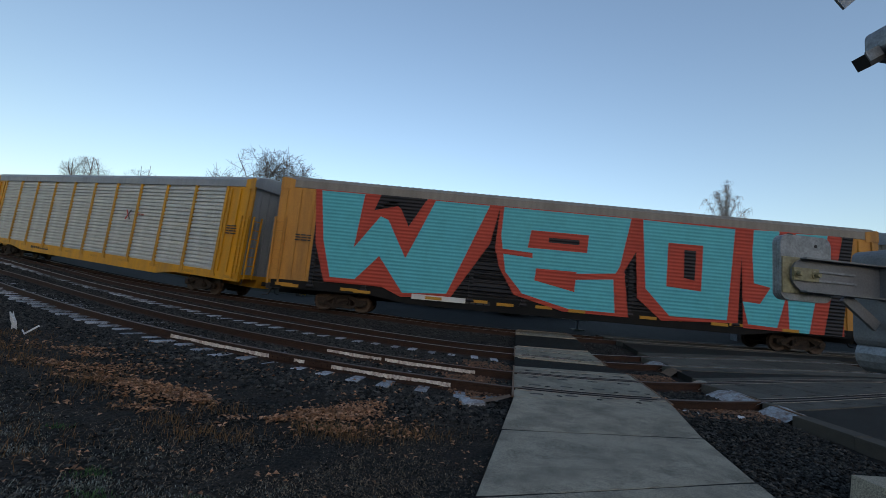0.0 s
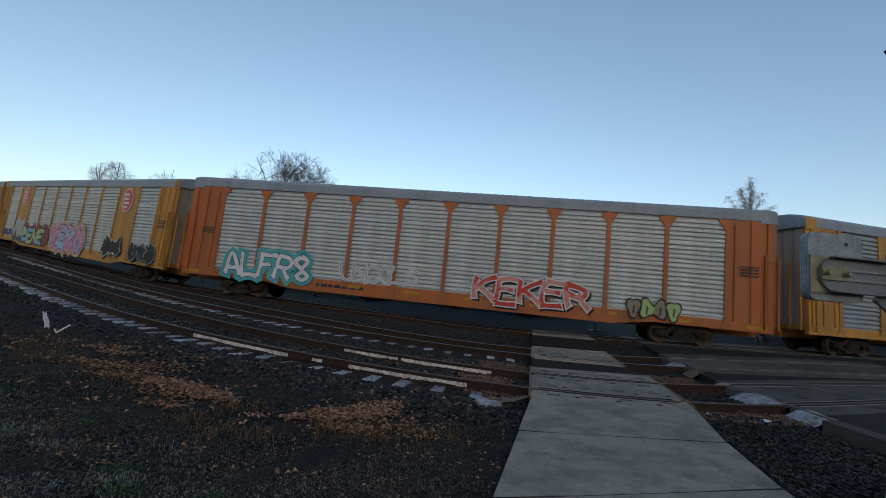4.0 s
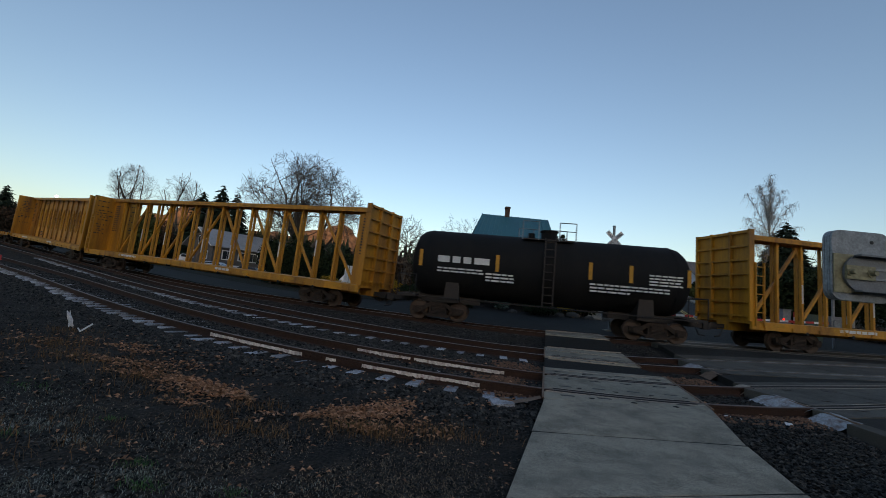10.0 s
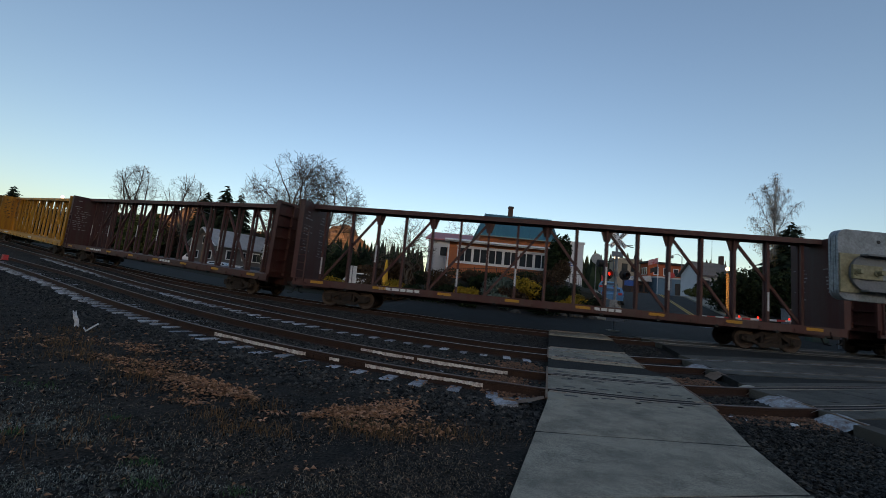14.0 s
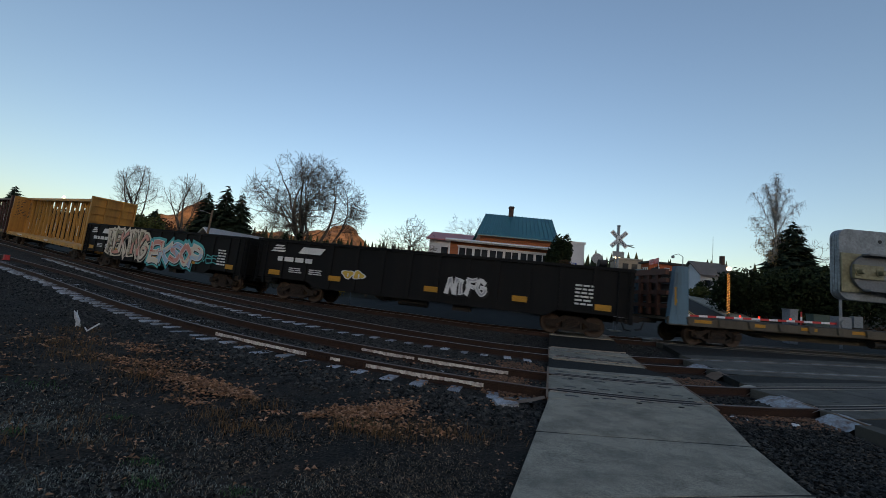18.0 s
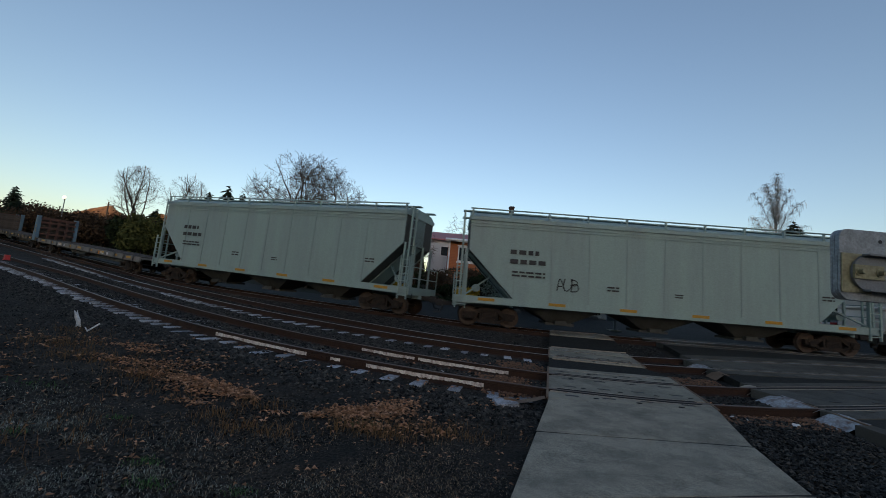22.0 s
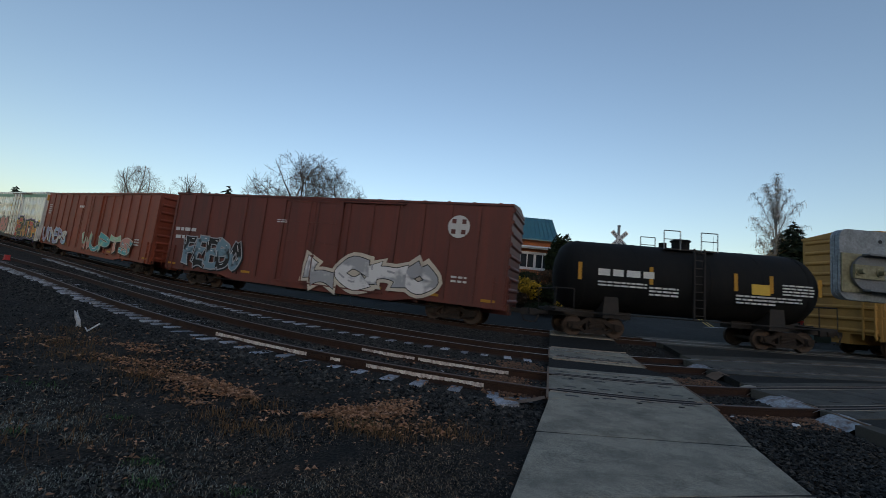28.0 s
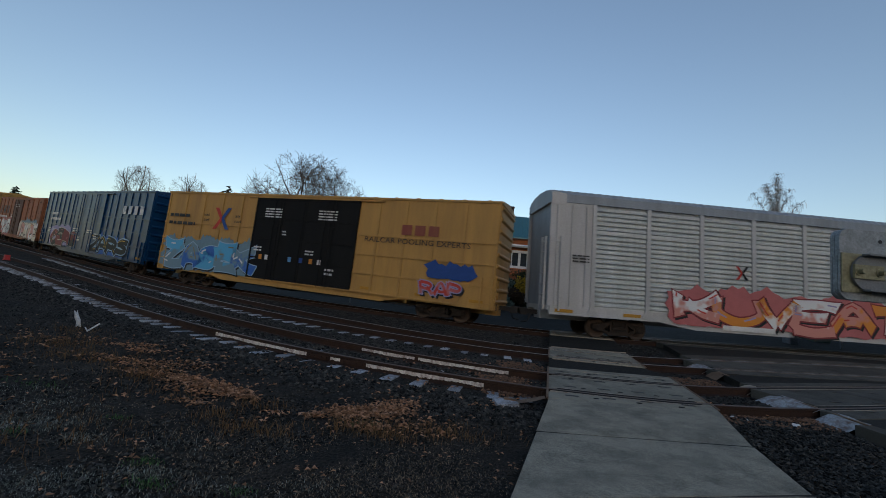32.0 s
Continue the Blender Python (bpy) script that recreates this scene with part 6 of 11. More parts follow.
def flatcar(front, tail, label, body, bulk=None, zd=1.12, stakes=18, deep=True, tapes=9):
    """A flat car: fish-belly side sills with stake pockets, a plank deck, and bulkhead frames where it has them."""
    car = thing("flatcar", label, "railcar", "freight train")
    L = tail - front
    b, w = L / 2 - 0.70, 1.42
    lowz = 0.42 if deep else 0.74
    sh = Shape()
    for y in (-w, w - 0.1):
        sh.prism([(-b, 0.80), (b, 0.80), (b, zd), (-b, zd)], y, y + 0.1)
    sh.prism([(-b + 3.8, 0.82), (-b + 5.6, lowz), (b - 5.6, lowz), (b - 3.8, 0.82)], -0.5, -0.38)
    sh.prism([(-b + 3.8, 0.82), (-b + 5.6, lowz), (b - 5.6, lowz), (b - 3.8, 0.82)], 0.38, 0.5)
    sh.box(-b, b, -w + 0.1, w - 0.1, zd - 0.14, zd - 0.05)
    part("side_sill", sh, body, car)
    pk = shared(("plank",), lambda: Shape().box(-0.115, 0.115, -w + 0.1, w - 0.1, -0.05, 0.02).mesh("plank", M_TIE_DARK))
    n = 40
    for k in range(n):
        part("plank", pk, None, car, "", (-b + 0.6 + k * (2 * b - 1.2) / (n - 1), 0, zd))
    if body is P_YELLOW:
        tie = shared(("tiedown",), lambda: Shape().prism([(-0.10, -0.02), (0.10, -0.02), (0.06, 0.13), (-0.06, 0.13)], -w - 0.02, -w + 0.16).mesh("tie_down", M_TRUCK))
        for k in range(24):
            part("tie_down", tie, None, car, "", (-b + 0.7 + k * (2 * b - 1.4) / 23, 0, zd))
    st = shared(("pocket", body.name), lambda: Shape().prism([(-0.09, -0.26), (0.09, -0.26), (0.13, 0.02), (-0.13, 0.02)], -w - 0.09, -w).mesh("stake_pocket", body))
    for k in range(stakes):
        part("stake_pocket", st, None, car, "", (-b + 0.9 + k * (2 * b - 1.8) / (stakes - 1), 0, zd))
    if bulk:
        for sx in (-1, 1):
            xe = sx * (b - 0.12)
            zt = zd + 2.05
            for y in (-w - 0.02, w - 0.22):
                cheek = [(sx * (b - 0.02), zd - 0.28), (sx * (b - 0.30), zt), (sx * (b - 0.86), zt), (sx * (b - 0.84), zd - 0.28)]
                side = part("bulkhead", Shape().prism(cheek if sx < 0 else cheek[::-1], y, y + 0.24), bulk, car, "faded blue steel bulkhead cheek")
                if y < 0:
                    for z in (zd + 0.10, zd + 0.72, zd + 1.32):
                        part("bulkhead_panel", Shape().box(sx * (b - 0.52) - 0.20, sx * (b - 0.52) + 0.20, y - 0.03, y, z, z + 0.46), bulk, side)
                    part("stencil_marking", Shape().box(sx * (b - 0.30) - 0.05, sx * (b - 0.30) + 0.05, y - 0.006, y - 0.001, zd + 0.45, zd + 1.2), M_REFLECT, side, "worn yellow reflector")
            bh = Shape().box(xe - 0.12, xe + 0.05, -w + 0.22, w - 0.22, zt - 0.36, zt - 0.12)
            for z in (zd + 0.4, zd + 0.95, zd + 1.45):
                bh.box(xe - 0.06, xe + 0.06, -w + 0.22, w - 0.22, z - 0.08, z + 0.08)
            for y in (-0.6, 0.0, 0.6):
                bh.box(xe - 0.09, xe + 0.05, y - 0.08, y + 0.08, zd, zt - 0.2)
            pieces("bulkhead_frame", "bulkhead_brace", bh, P_OXIDE_BROWN, car, "dark rusty bulkhead bracing")
            for j in range(7):
                part("bulkhead_plank", shared(("bplank", sx), lambda: Shape().box(-0.03, 0.03, -w + 0.05, w - 0.05, 0.0, 0.255).mesh("bulkhead_plank", M_PLANK)), None, car, "", (xe - sx * 0.33, 0, zd + 0.02 + j * 0.265))
    tape(car, [-b + 1.5 + k * (2 * b - 3) / (tapes - 1) for k in range(tapes)], -w - 0.004, zd - 0.12, 0.75, 0.13)
    part("brake_gear", Shape().tube((-1.2, -0.9, 0.55), (0.2, -0.9, 0.55), 0.18, n=10).tube((-b + 3, -1.0, 0.7), (b - 3, -1.0, 0.7), 0.03, n=6), M_BLACKIRON, car)
    add_car(car, front, tail, L / 2 - 3.1)
    return car, b, w, zd


def shield(car, x, z, w, h, y):
    """A pointed shield of small triangles that turn from green to blue."""
    mats = (T["blue"], T["cobalt"], T["aqua"], T["jade"], tint("leaf", 0.12, 0.42, 0.14))
    first, zt = None, z
    for r, (n, wide, tall) in enumerate(((5, 1.0, 0.30), (4, 0.86, 0.22), (3, 0.66, 0.18), (2, 0.42, 0.16), (1, 0.22, 0.14))):
        s = w * wide / n
        for k in range(n):
            cx = x + s * (k + 0.5 - n / 2)
            q = flat(first or car, "herald" if first is None else "herald_triangle", [(cx - s * 0.46, zt), (cx, zt - h * tall * 0.92), (cx + s * 0.46, zt)], y, mats[min(4, k + (r + 1) // 2)] if k + r else mats[0], "green and blue triangle shield" if first is None else "")
            first = first or q
        zt -= h * tall


# ---- the cars, in the order in which they pass
autorack(-68.0, -39.5, "silver autorack with yellow ends at the head of the train", P_YELLOW_DEEP, P_YELLOW_DEEP, P_SILVER, P_ROOF)
car, b, w, za, zb, pitch, x0 = autorack(-39.5, -10.8, "yellow and silver autorack with ribbed side panels", P_YELLOW_DEEP, P_YELLOW_DEEP, P_SILVER, P_ROOF)
cross_logo(car, b - 9.6, za + 2.4, 0.28, -w - 0.02, T["red"], T["coal"])
marks(car, P_MARK_R, -w - 0.02, [(b - 9.0, za + 2.5, 0.9, 0.14, 1)])

# the autorack that is painted over with big turquoise letters
car, b, w, za, zb, pitch, x0 = autorack(-10.8, 18.0, "autorack covered in huge turquoise graffiti letters outlined in red", T["coal"], P_BLACK, T["coal"], P_ROOF_TAN, P_TAN, post_mat=T["coal"])
SX, ZX = (-b + 1.5, b - 1.3), (0.92, zb)


def big(name, pts, mat, y, label=""):
    return flat(car, name, tilted(pts, SX, ZX), y, mat, label)


yg = -w - 0.06
W_RED = [(0.000, 0.0), (0.135, 0.0), (0.115, 0.16), (0.155, 0.10), (0.175, 0.20), (0.210, 0.0), (0.345, 0.0), (0.330, 0.40), (0.265, 0.97), (0.175, 1.0), (0.140, 0.92), (0.035, 0.92), (0.012, 0.55)]
W_TEAL = [(0.012, 0.01), (0.092, 0.01), (0.082, 0.56), (0.125, 0.22), (0.140, 0.25), (0.178, 0.62), (0.224, 0.01), (0.325, 0.01), (0.258, 0.93), (0.178, 0.96), (0.130, 0.62), (0.090, 0.87), (0.045, 0.87), (0.025, 0.5)]
W_NOTCH = [(0.122, 0.0), (0.208, 0.0), (0.178, 0.30), (0.155, 0.06), (0.140, 0.06), (0.112, 0.17)]
TWO_RED = [(0.345, 0.0), (0.600, 0.0), (0.605, 0.30), (0.580, 0.55), (0.590, 1.0), (0.470, 1.0), (0.380, 0.88), (0.350, 0.62), (0.340, 0.42)]
TWO_TEAL = [(0.352, 0.01), (0.590, 0.01), (0.572, 0.50), (0.560, 0.62), (0.565, 0.97), (0.480, 0.97), (0.395, 0.86), (0.362, 0.66), (0.350, 0.30)]
O_RED = [(0.598, 0.0), (0.800, 0.0), (0.790, 0.96), (0.650, 1.0), (0.605, 0.80)]
O_TEAL = [(0.612, 0.01), (0.785, 0.02), (0.770, 0.94), (0.665, 0.95), (0.620, 0.70)]
K_RED = [(0.796, 0.0), (0.985, 0.0), (0.985, 1.0), (0.800, 1.0)]
K_TEAL = [(0.82, 0.01), (0.868, 0.0), (0.86, 0.4), (0.893, 0.39), (0.899, 0.01), (0.959, 0.0), (0.921, 1), (0.885, 1), (0.882, 0.61), (0.862, 0.97), (0.809, 0.96), (0.799, 0.74), (0.831, 0.75), (0.851, 0.58), (0.82, 0.55), (0.817, 0.26)]
for red in (W_RED, TWO_RED, O_RED, K_RED):
    big("graffiti", red, T["tealred"], yg, "red outline of a huge sprayed letter")
for teal in (W_TEAL, TWO_TEAL, O_TEAL, K_TEAL):
    big("graffiti_fill", teal, T["teal"], yg - 0.005, "turquoise fill of a huge sprayed letter")
big("graffiti_notch", W_NOTCH, T["coal"], yg - 0.010)
for pts in ([(0.340, 0.43), (0.410, 0.45), (0.410, 0.50), (0.342, 0.48)], [(0.486, 0.62), (0.582, 0.57), (0.580, 0.63), (0.488, 0.68)], [(0.405, 0.22), (0.512, 0.22), (0.510, 0.40), (0.400, 0.40)], [(0.418, 0.60), (0.492, 0.60), (0.490, 0.80), (0.416, 0.72)], [(0.660, 0.22), (0.725, 0.22), (0.722, 0.68), (0.658, 0.66)]):
    big("graffiti_counter", pts, T["tealred"], yg - 0.010)
for pts in ([(0.438, 0.28), (0.495, 0.28), (0.495, 0.33), (0.438, 0.33)], [(0.690, 0.28), (0.712, 0.28), (0.710, 0.58), (0.690, 0.56)]):
    big("graffiti_counter", pts, T["coal"], yg - 0.015)
big("graffiti_counter", [(0.882, 0.01), (0.893, 0.01), (0.889, 0.28), (0.88, 0.28)], T["coal"], yg - 0.015)
big("graffiti_notch", [(0.987, 0.0), (1.007, 0), (0.981, 1), (0.948, 1)], T["coal"], yg - 0.012)
part("stencil_marking", Shape().box(-b + 6.3, -b + 8.7, -w - 0.08, -w - 0.076, 0.88, 1.10), P_MARK_W, car, "white number panel")
tape(car, [-b + 0.9 + k * (2 * b - 1.8) / 8 for k in range(9)], -w - 0.085, 0.98)

car, b, w, za, zb, pitch, x0 = autorack(18.0, 46.8, "tan and silver autorack with a long pale green graffiti piece", P_TAN, P_TAN, P_SILVER, P_ROOF, solid=(1,))
part("herald", Shape().box(x0 + 1.28 * pitch, x0 + 1.33 * pitch, -w - 0.03, -w - 0.011, zb - 1.15, zb - 0.75).box(x0 + 1.67 * pitch, x0 + 1.72 * pitch, -w - 0.03, -w - 0.011, zb - 1.15, zb - 0.75).box(x0 + 1.38 * pitch, x0 + 1.62 * pitch, -w - 0.03, -w - 0.011, zb - 1.06, zb - 0.84), P_MARK_K, car, "bracketed black herald")
flat(car, "graffiti", wobble(-b + 0.2, -b + 4.4, 0.86, 1.7, 0.2, 4, 40, 0.25), -w - 0.054, T["sky"], "blue cloud of spray paint")
flat(car, "graffiti", wobble(-b + 3.2, b - 0.3, 0.70, 2.25, 0.30, 5, 120, 0.2), -w - 0.055, T["salmon"], "pink rim of a long graffiti cloud")
flat(car, "graffiti", wobble(-b + 3.3, b - 0.4, 0.72, 2.15, 0.28, 5, 120, 0.2), -w - 0.059, T["paleblue"], "pale blue cloud behind green graffiti")
flat(car, "graffiti", [(-b + 4.2, 0.66), (b - 2.0, 0.66), (b - 2.1, 1.16), (-b + 4.3, 1.2)], -w - 0.062, T["lime"], "pale green band along the sill")
yy = -w - 0.07
graffiti(car, "WMIW", x0 + 0.25 * pitch, x0 + 0.98 * pitch, 1.1, 2.0, yy, ("lime", "moss"), "green", None, 0.04, 2, "small pale green letters", ("rose",), 0.03)
graffiti(car, "P", x0 + 0.98 * pitch, x0 + 1.66 * pitch, 0.85, 2.75, yy, ("lime",), "green", None, 0.08, 3, "pale green outlined graffiti letter", ("rose",), 0.035)
graffiti(car, "REH", x0 + 1.75 * pitch, x0 + 3.1 * pitch, 1.0, 2.5, yy, ("lime", "lime", "lime"), "green", None, 0.07, 6, "pale green outlined graffiti letters", ("rose", "salmon"), 0.035)
graffiti(car, "MIW", x0 + 3.2 * pitch, x0 + 3.8 * pitch, 1.1, 1.9, yy, ("lime", "sky"), "green", None, 0.04, 7, "small pale green letters", ("rose",), 0.03)
bulge(car, x0 + 3.85 * pitch, x0 + 4.65 * pitch, 0.95, 2.2, yy, ("cream", "white"), "rose", 2, 8, "round cream and pink blot")
graffiti(car, "EHAGS", x0 + 4.75 * pitch, x0 + 7.3 * pitch, 0.85, 2.45, yy, ("lime", "lime", "mint"), "green", None, 0.07, 9, "pale green outlined graffiti letters", ("rose", "sky"), 0.035)
graffiti(car, "OVER", x0 + 7.6 * pitch, b - 1.2, 1.0, 2.3, yy, ("lime", "moss", "lime"), "black", None, 0.05, 10, "green letters outlined in black", ("paleblue",), 0.04)
bulge(car, -b + 0.9, -b + 3.2, 1.9, 2.9, -w - 0.11, ("cream",), "brown", 2, 3, "brown and cream sprayed scroll")

car, b, w, za, zb, pitch, x0 = autorack(46.8, 75.8, "tan autorack with red heralds and pink, green and black graffiti", P_TAN, P_TAN, P_SILVER, P_ROOF, solid=(1, 8), heralds=(1, 8))
graffiti(car, "SNUK", -b + 2.1, -b + 3.9, 1.3, 1.85, -w - 0.08, ("blue",), "blue", None, 0.05, 12, "small blue scribble", None, 0.01)
flat(car, "graffiti_cloud", wobble(-b + 4.6, -b + 6.2, 1.0, 2.6, 0.22, 15, 40, 0.12), -w - 0.07, blend("grey", "black", 0.6, 2.0), "dark smoky blot with grey middle")
flat(car, "graffiti_cloud", wobble(-b + 5.2, -b + 5.6, 1.3, 2.2, 0.08, 16, 30, 0.1), -w - 0.074, T["grey"])
flat(car, "graffiti_cloud", wobble(-b + 6.0, -b + 11.4, 0.85, 2.2, 0.2, 18, 70, 0.15), -w - 0.066, T["maroon"], "dark red mist behind bubble letters")
graffiti(car, "BENE", -b + 6.5, -b + 10.6, 0.85, 2.2, -w - 0.075, ("lime", "cyan", "lime"), "black", None, 0.075, 21, "yellow, green and blue bubble letters", ("yellow",), 0.06, dots="purple", balloon=True)
graffiti(car, "YEKO", -b + 12.0, -b + 17.4, 0.85, 2.6, -w - 0.075, ("pink", "lilac", "paleblue"), "black", "pink", 0.10, 22, "pink and lilac graffiti letters", ("purple", "white"), 0.04, rim="yellow", overlap=1.2)
graffiti(car, "DK", -b + 20.3, -b + 22.6, 0.92, 2.2, -w - 0.08, ("black",), "white", None, 0.13, 23, "black block letters rimmed in white", None, 0.05)
graffiti(car, "OVB", -b + 23.6, b - 1.0, 0.92, 2.1, -w - 0.08, ("black",), "grey", None, 0.13, 24, "black block letters rimmed in grey", ("grey",), 0.04)

car, b, w, za, zb, pitch, x0 = autorack(75.8, 104.4, "orange and silver autorack with white and red graffiti", P_ORANGE, P_ORANGE, P_SILVER, P_ROOF)
graffiti(car, "ALFR80", -b + 2.4, -b + 8.0, 0.95, 2.35, -w - 0.075, ("white",), "black", "aqua", 0.055, 31, "white graffiti letters outlined in black", ("grey",), 0.03)
graffiti(car, "UNCOLS", -b + 8.6, -b + 12.4, 1.25, 2.2, -w - 0.075, ("grey",), "white", None, 0.02, 32, "pale faded graffiti letters")
graffiti(car, "KEKER", -b + 15.0, -b + 20.0, 0.9, 2.2, -w - 0.075, ("red", "salmon"), "white", None, 0.05, 33, "red graffiti letters rimmed in white")
bulge(car, -b + 21.5, b - 3.5, 0.95, 1.8, -w - 0.075, ("khaki", "lime"), "black", 4, 34, "olive balloon graffiti")

car, b, w, za, zb, pitch, x0 = autorack(104.4, 132.9, "tan autorack with dull silver panels and red heralds", P_TAN, P_TAN, P_SILVER_DARK, P_ROOF, solid=(1, 7), heralds=(1, 7))
graffiti(car, "BSAER", -b + 18.6, -b + 20.0, 1.85, 2.15, -w - 0.08, ("white",), "white", None, 0.01, 36, "thin white handwriting", None, 0.0)
graffiti(car, "DADGE", -b + 18.6, -b + 20.2, 1.4, 1.7, -w - 0.08, ("white",), "white", None, 0.01, 37, "thin white handwriting", None, 0.0)

car, b, w, zs, top = hopper(132.9, 152.9, "rust-streaked beige covered hopper with graffiti", P_HOPPER, P_HOPPER, P_HOPPER)
marks(car, P_MARK_K, -w - 0.008, [(-b + 2.0, 3.15, 1.0, 0.24, 1), (-b + 2.0, 2.8, 1.0, 0.24, 1), (-b + 1.9, 2.4, 1.3, 0.3, 2)])
graffiti(car, "OGUUN", -b + 2.3, -b + 6.8, 1.05, 2.5, -w - 0.01, ("cream", "grey"), "black", None, 0.10, 41, "cream letters with heavy black outline", None, 0.06, False)
bulge(car, -b + 6.9, -b + 8.2, 1.4, 2.3, -w - 0.01, ("cream",), "black", 2, 42, "black tag")
flat(car, "painted_out_patch", [(-b + 8.6, 1.6), (-b + 11.0, 1.55), (-b + 11.1, 1.85), (-b + 8.7, 1.9)], -w - 0.01, T["black"], "black painted-out patch")
bulge(car, -b + 11.1, -b + 12.0, 1.35, 2.0, -w - 0.01, ("cream",), "black", 2, 43, "black tag")
graffiti(car, "JEMY", -b + 12.2, -b + 16.6, 1.05, 2.5, -w - 0.012, ("tealred",), "tealred", None, 0.09, 44, "red rim behind silver letters", None, 0.13, overlap=1.25)
graffiti(car, "JEMY", -b + 12.2, -b + 16.6, 1.05, 2.5, -w - 0.03, ("white", "grey"), "black", None, 0.09, 44, "silver graffiti letters with red and black edges", None, 0.04, overlap=1.25)
graffiti(car, "SKARRA", -b + 9.4, -b + 11.0, 1.02, 1.3, -w - 0.02, ("black",), "black", None, 0.0, 45, "black tag on the sill", None, 0.01)

car, b, w, zd = flatcar(152.9, 182.2, "long yellow flat car, empty", P_YELLOW, None, 1.10, 30, False, 10)
marks(car, P_MARK_W, -w - 0.006, [(-b + 10.0, 1.08, 1.3, 0.22, 1)])
part("deck_plate", Shape().box(-b + 9.2, -b + 15.0, -w - 0.008, -w - 0.004, 0.82, 1.10), P_BLACK, car, "black lettering panel on the sill")
for k in range(5):
    part("air_reservoir", Shape().prism([(-0.55, 0.42), (0.5, 0.42), (0.65, 0.72), (-0.65, 0.72)], -1.25, -0.6), P_YELLOW, car, "", (-b + 13.5 + k * 1.9, 0, 0.02))

centerbeam(182.2, 202.9, "yellow centre-beam flat car with oval holes, rusty at the end", P_YELLOW, ovals=True)
centerbeam(202.9, 227.6, "empty yellow centre-beam lumber car with truss frame", P_YELLOW)
car, b, r, zc, half = tank(227.6, 241.9, "long black tank car", P_BLACK)
centerbeam(241.9, 266.8, "empty yellow centre-beam lumber car, scuffed", P_YELLOW)
centerbeam(266.8, 291.7, "empty yellow centre-beam lumber car with worn paint", P_YELLOW)
centerbeam(291.7, 316.6, "empty maroon centre-beam lumber car", P_MAROON)
centerbeam(316.6, 341.6, "empty dark maroon centre-beam car", P_MAROON)
centerbeam(341.6, 366.4, "empty brown centre-beam lumber car", P_MAROON)
centerbeam(366.4, 391.2, "empty faded yellow centre-beam lumber car", P_TAN)

car, b, w, top = gondola(391.2, 409.4, "black gondola with beige and turquoise graffiti", P_BLACK)
graffiti(car, "MEKING", -b + 3.4, -b + 8.2, 1.0, 2.65, -w - 0.08, ("cream", "khaki", "salmon"), "brown", "cream", 0.07, 51, "beige tangled graffiti letters", ("white",), 0.03, overlap=1.3)
graffiti(car, "EKSOP", -b + 8.8, -b + 14.0, 0.85, 2.3, -w - 0.08, ("salmon", "cream", "paleblue"), "white", "aqua", 0.07, 52, "pale graffiti letters on a turquoise cloud", ("red",), 0.04, overlap=1.3)
graffiti(car, "VBE", -b + 14.0, -b + 15.4, 1.3, 1.8, -w - 0.08, ("aqua",), "aqua", None, 0.0, 53, "small turquoise tag", None, 0.01)
car, b, w, top = gondola(409.4, 427.5, "black gondola with small white tags", P_BLACK)
graffiti(car, "NIFG", -b + 9.9, -b + 11.6, 1.15, 1.95, -w - 0.08, ("grey", "white"), "white", None, 0.05, 54, "small silver tag")
bulge(car, -b + 4.8, -b + 5.9, 1.35, 1.75, -w - 0.08, ("gold",), "white", 2, 55, "little white and gold tag")

flatcar(427.5, 451.0, "dirty bulkhead flat car with faded blue frames", P_DECK_DARK, P_BLUE_FADED, 1.12, 16, True)
flatcar(451.0, 473.8, "weathered bulkhead flat car with faded blue frames", P_DECK_DARK, P_BLUE_FADED, 1.12, 16, True)
car, b, w, zd = flatcar(473.8, 495.6, "grey flat car, empty, with yellow reflectors", P_DECK, None, 1.12, 14, True)
marks(car, P_MARK_W, -w - 0.006, [(-b + 5.0, 1.05, 2.0, 0.22, 1), (b - 6.2, 1.04, 1.4, 0.22, 1)])
part("herald", Shape().box(b - 6.6, b - 6.3, -w - 0.008, -w, 0.83, 1.05), T["orange"], car, "small orange square beside the lettering")

for k, (a, c) in enumerate(((495.6, 514.3), (514.3, 533.4))):
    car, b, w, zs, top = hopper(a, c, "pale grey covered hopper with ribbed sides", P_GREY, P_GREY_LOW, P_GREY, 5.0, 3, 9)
    marks(car, P_MARK_K, -w - 0.03, [(-b + 2.3, 3.35, 1.2, 0.26, 1), (-b + 2.3, 2.95, 1.5, 0.26, 1), (-b + 2.4, 2.45, 1.4, 0.3, 2), (b - 2.4, 2.4, 0.5, 0.25, 2), (-b + 9.2, 2.0, 0.4, 0.2, 2), (-b + 6.4, 2.1, 0.5, 0.26, 2)])
    if k:
        graffiti(car, "AUB", -b + 4.3, -b + 5.2, 1.75, 2.3, -w - 0.03, ("black",), "black", None, 0.0, 57, "small black tag", None, 0.01)

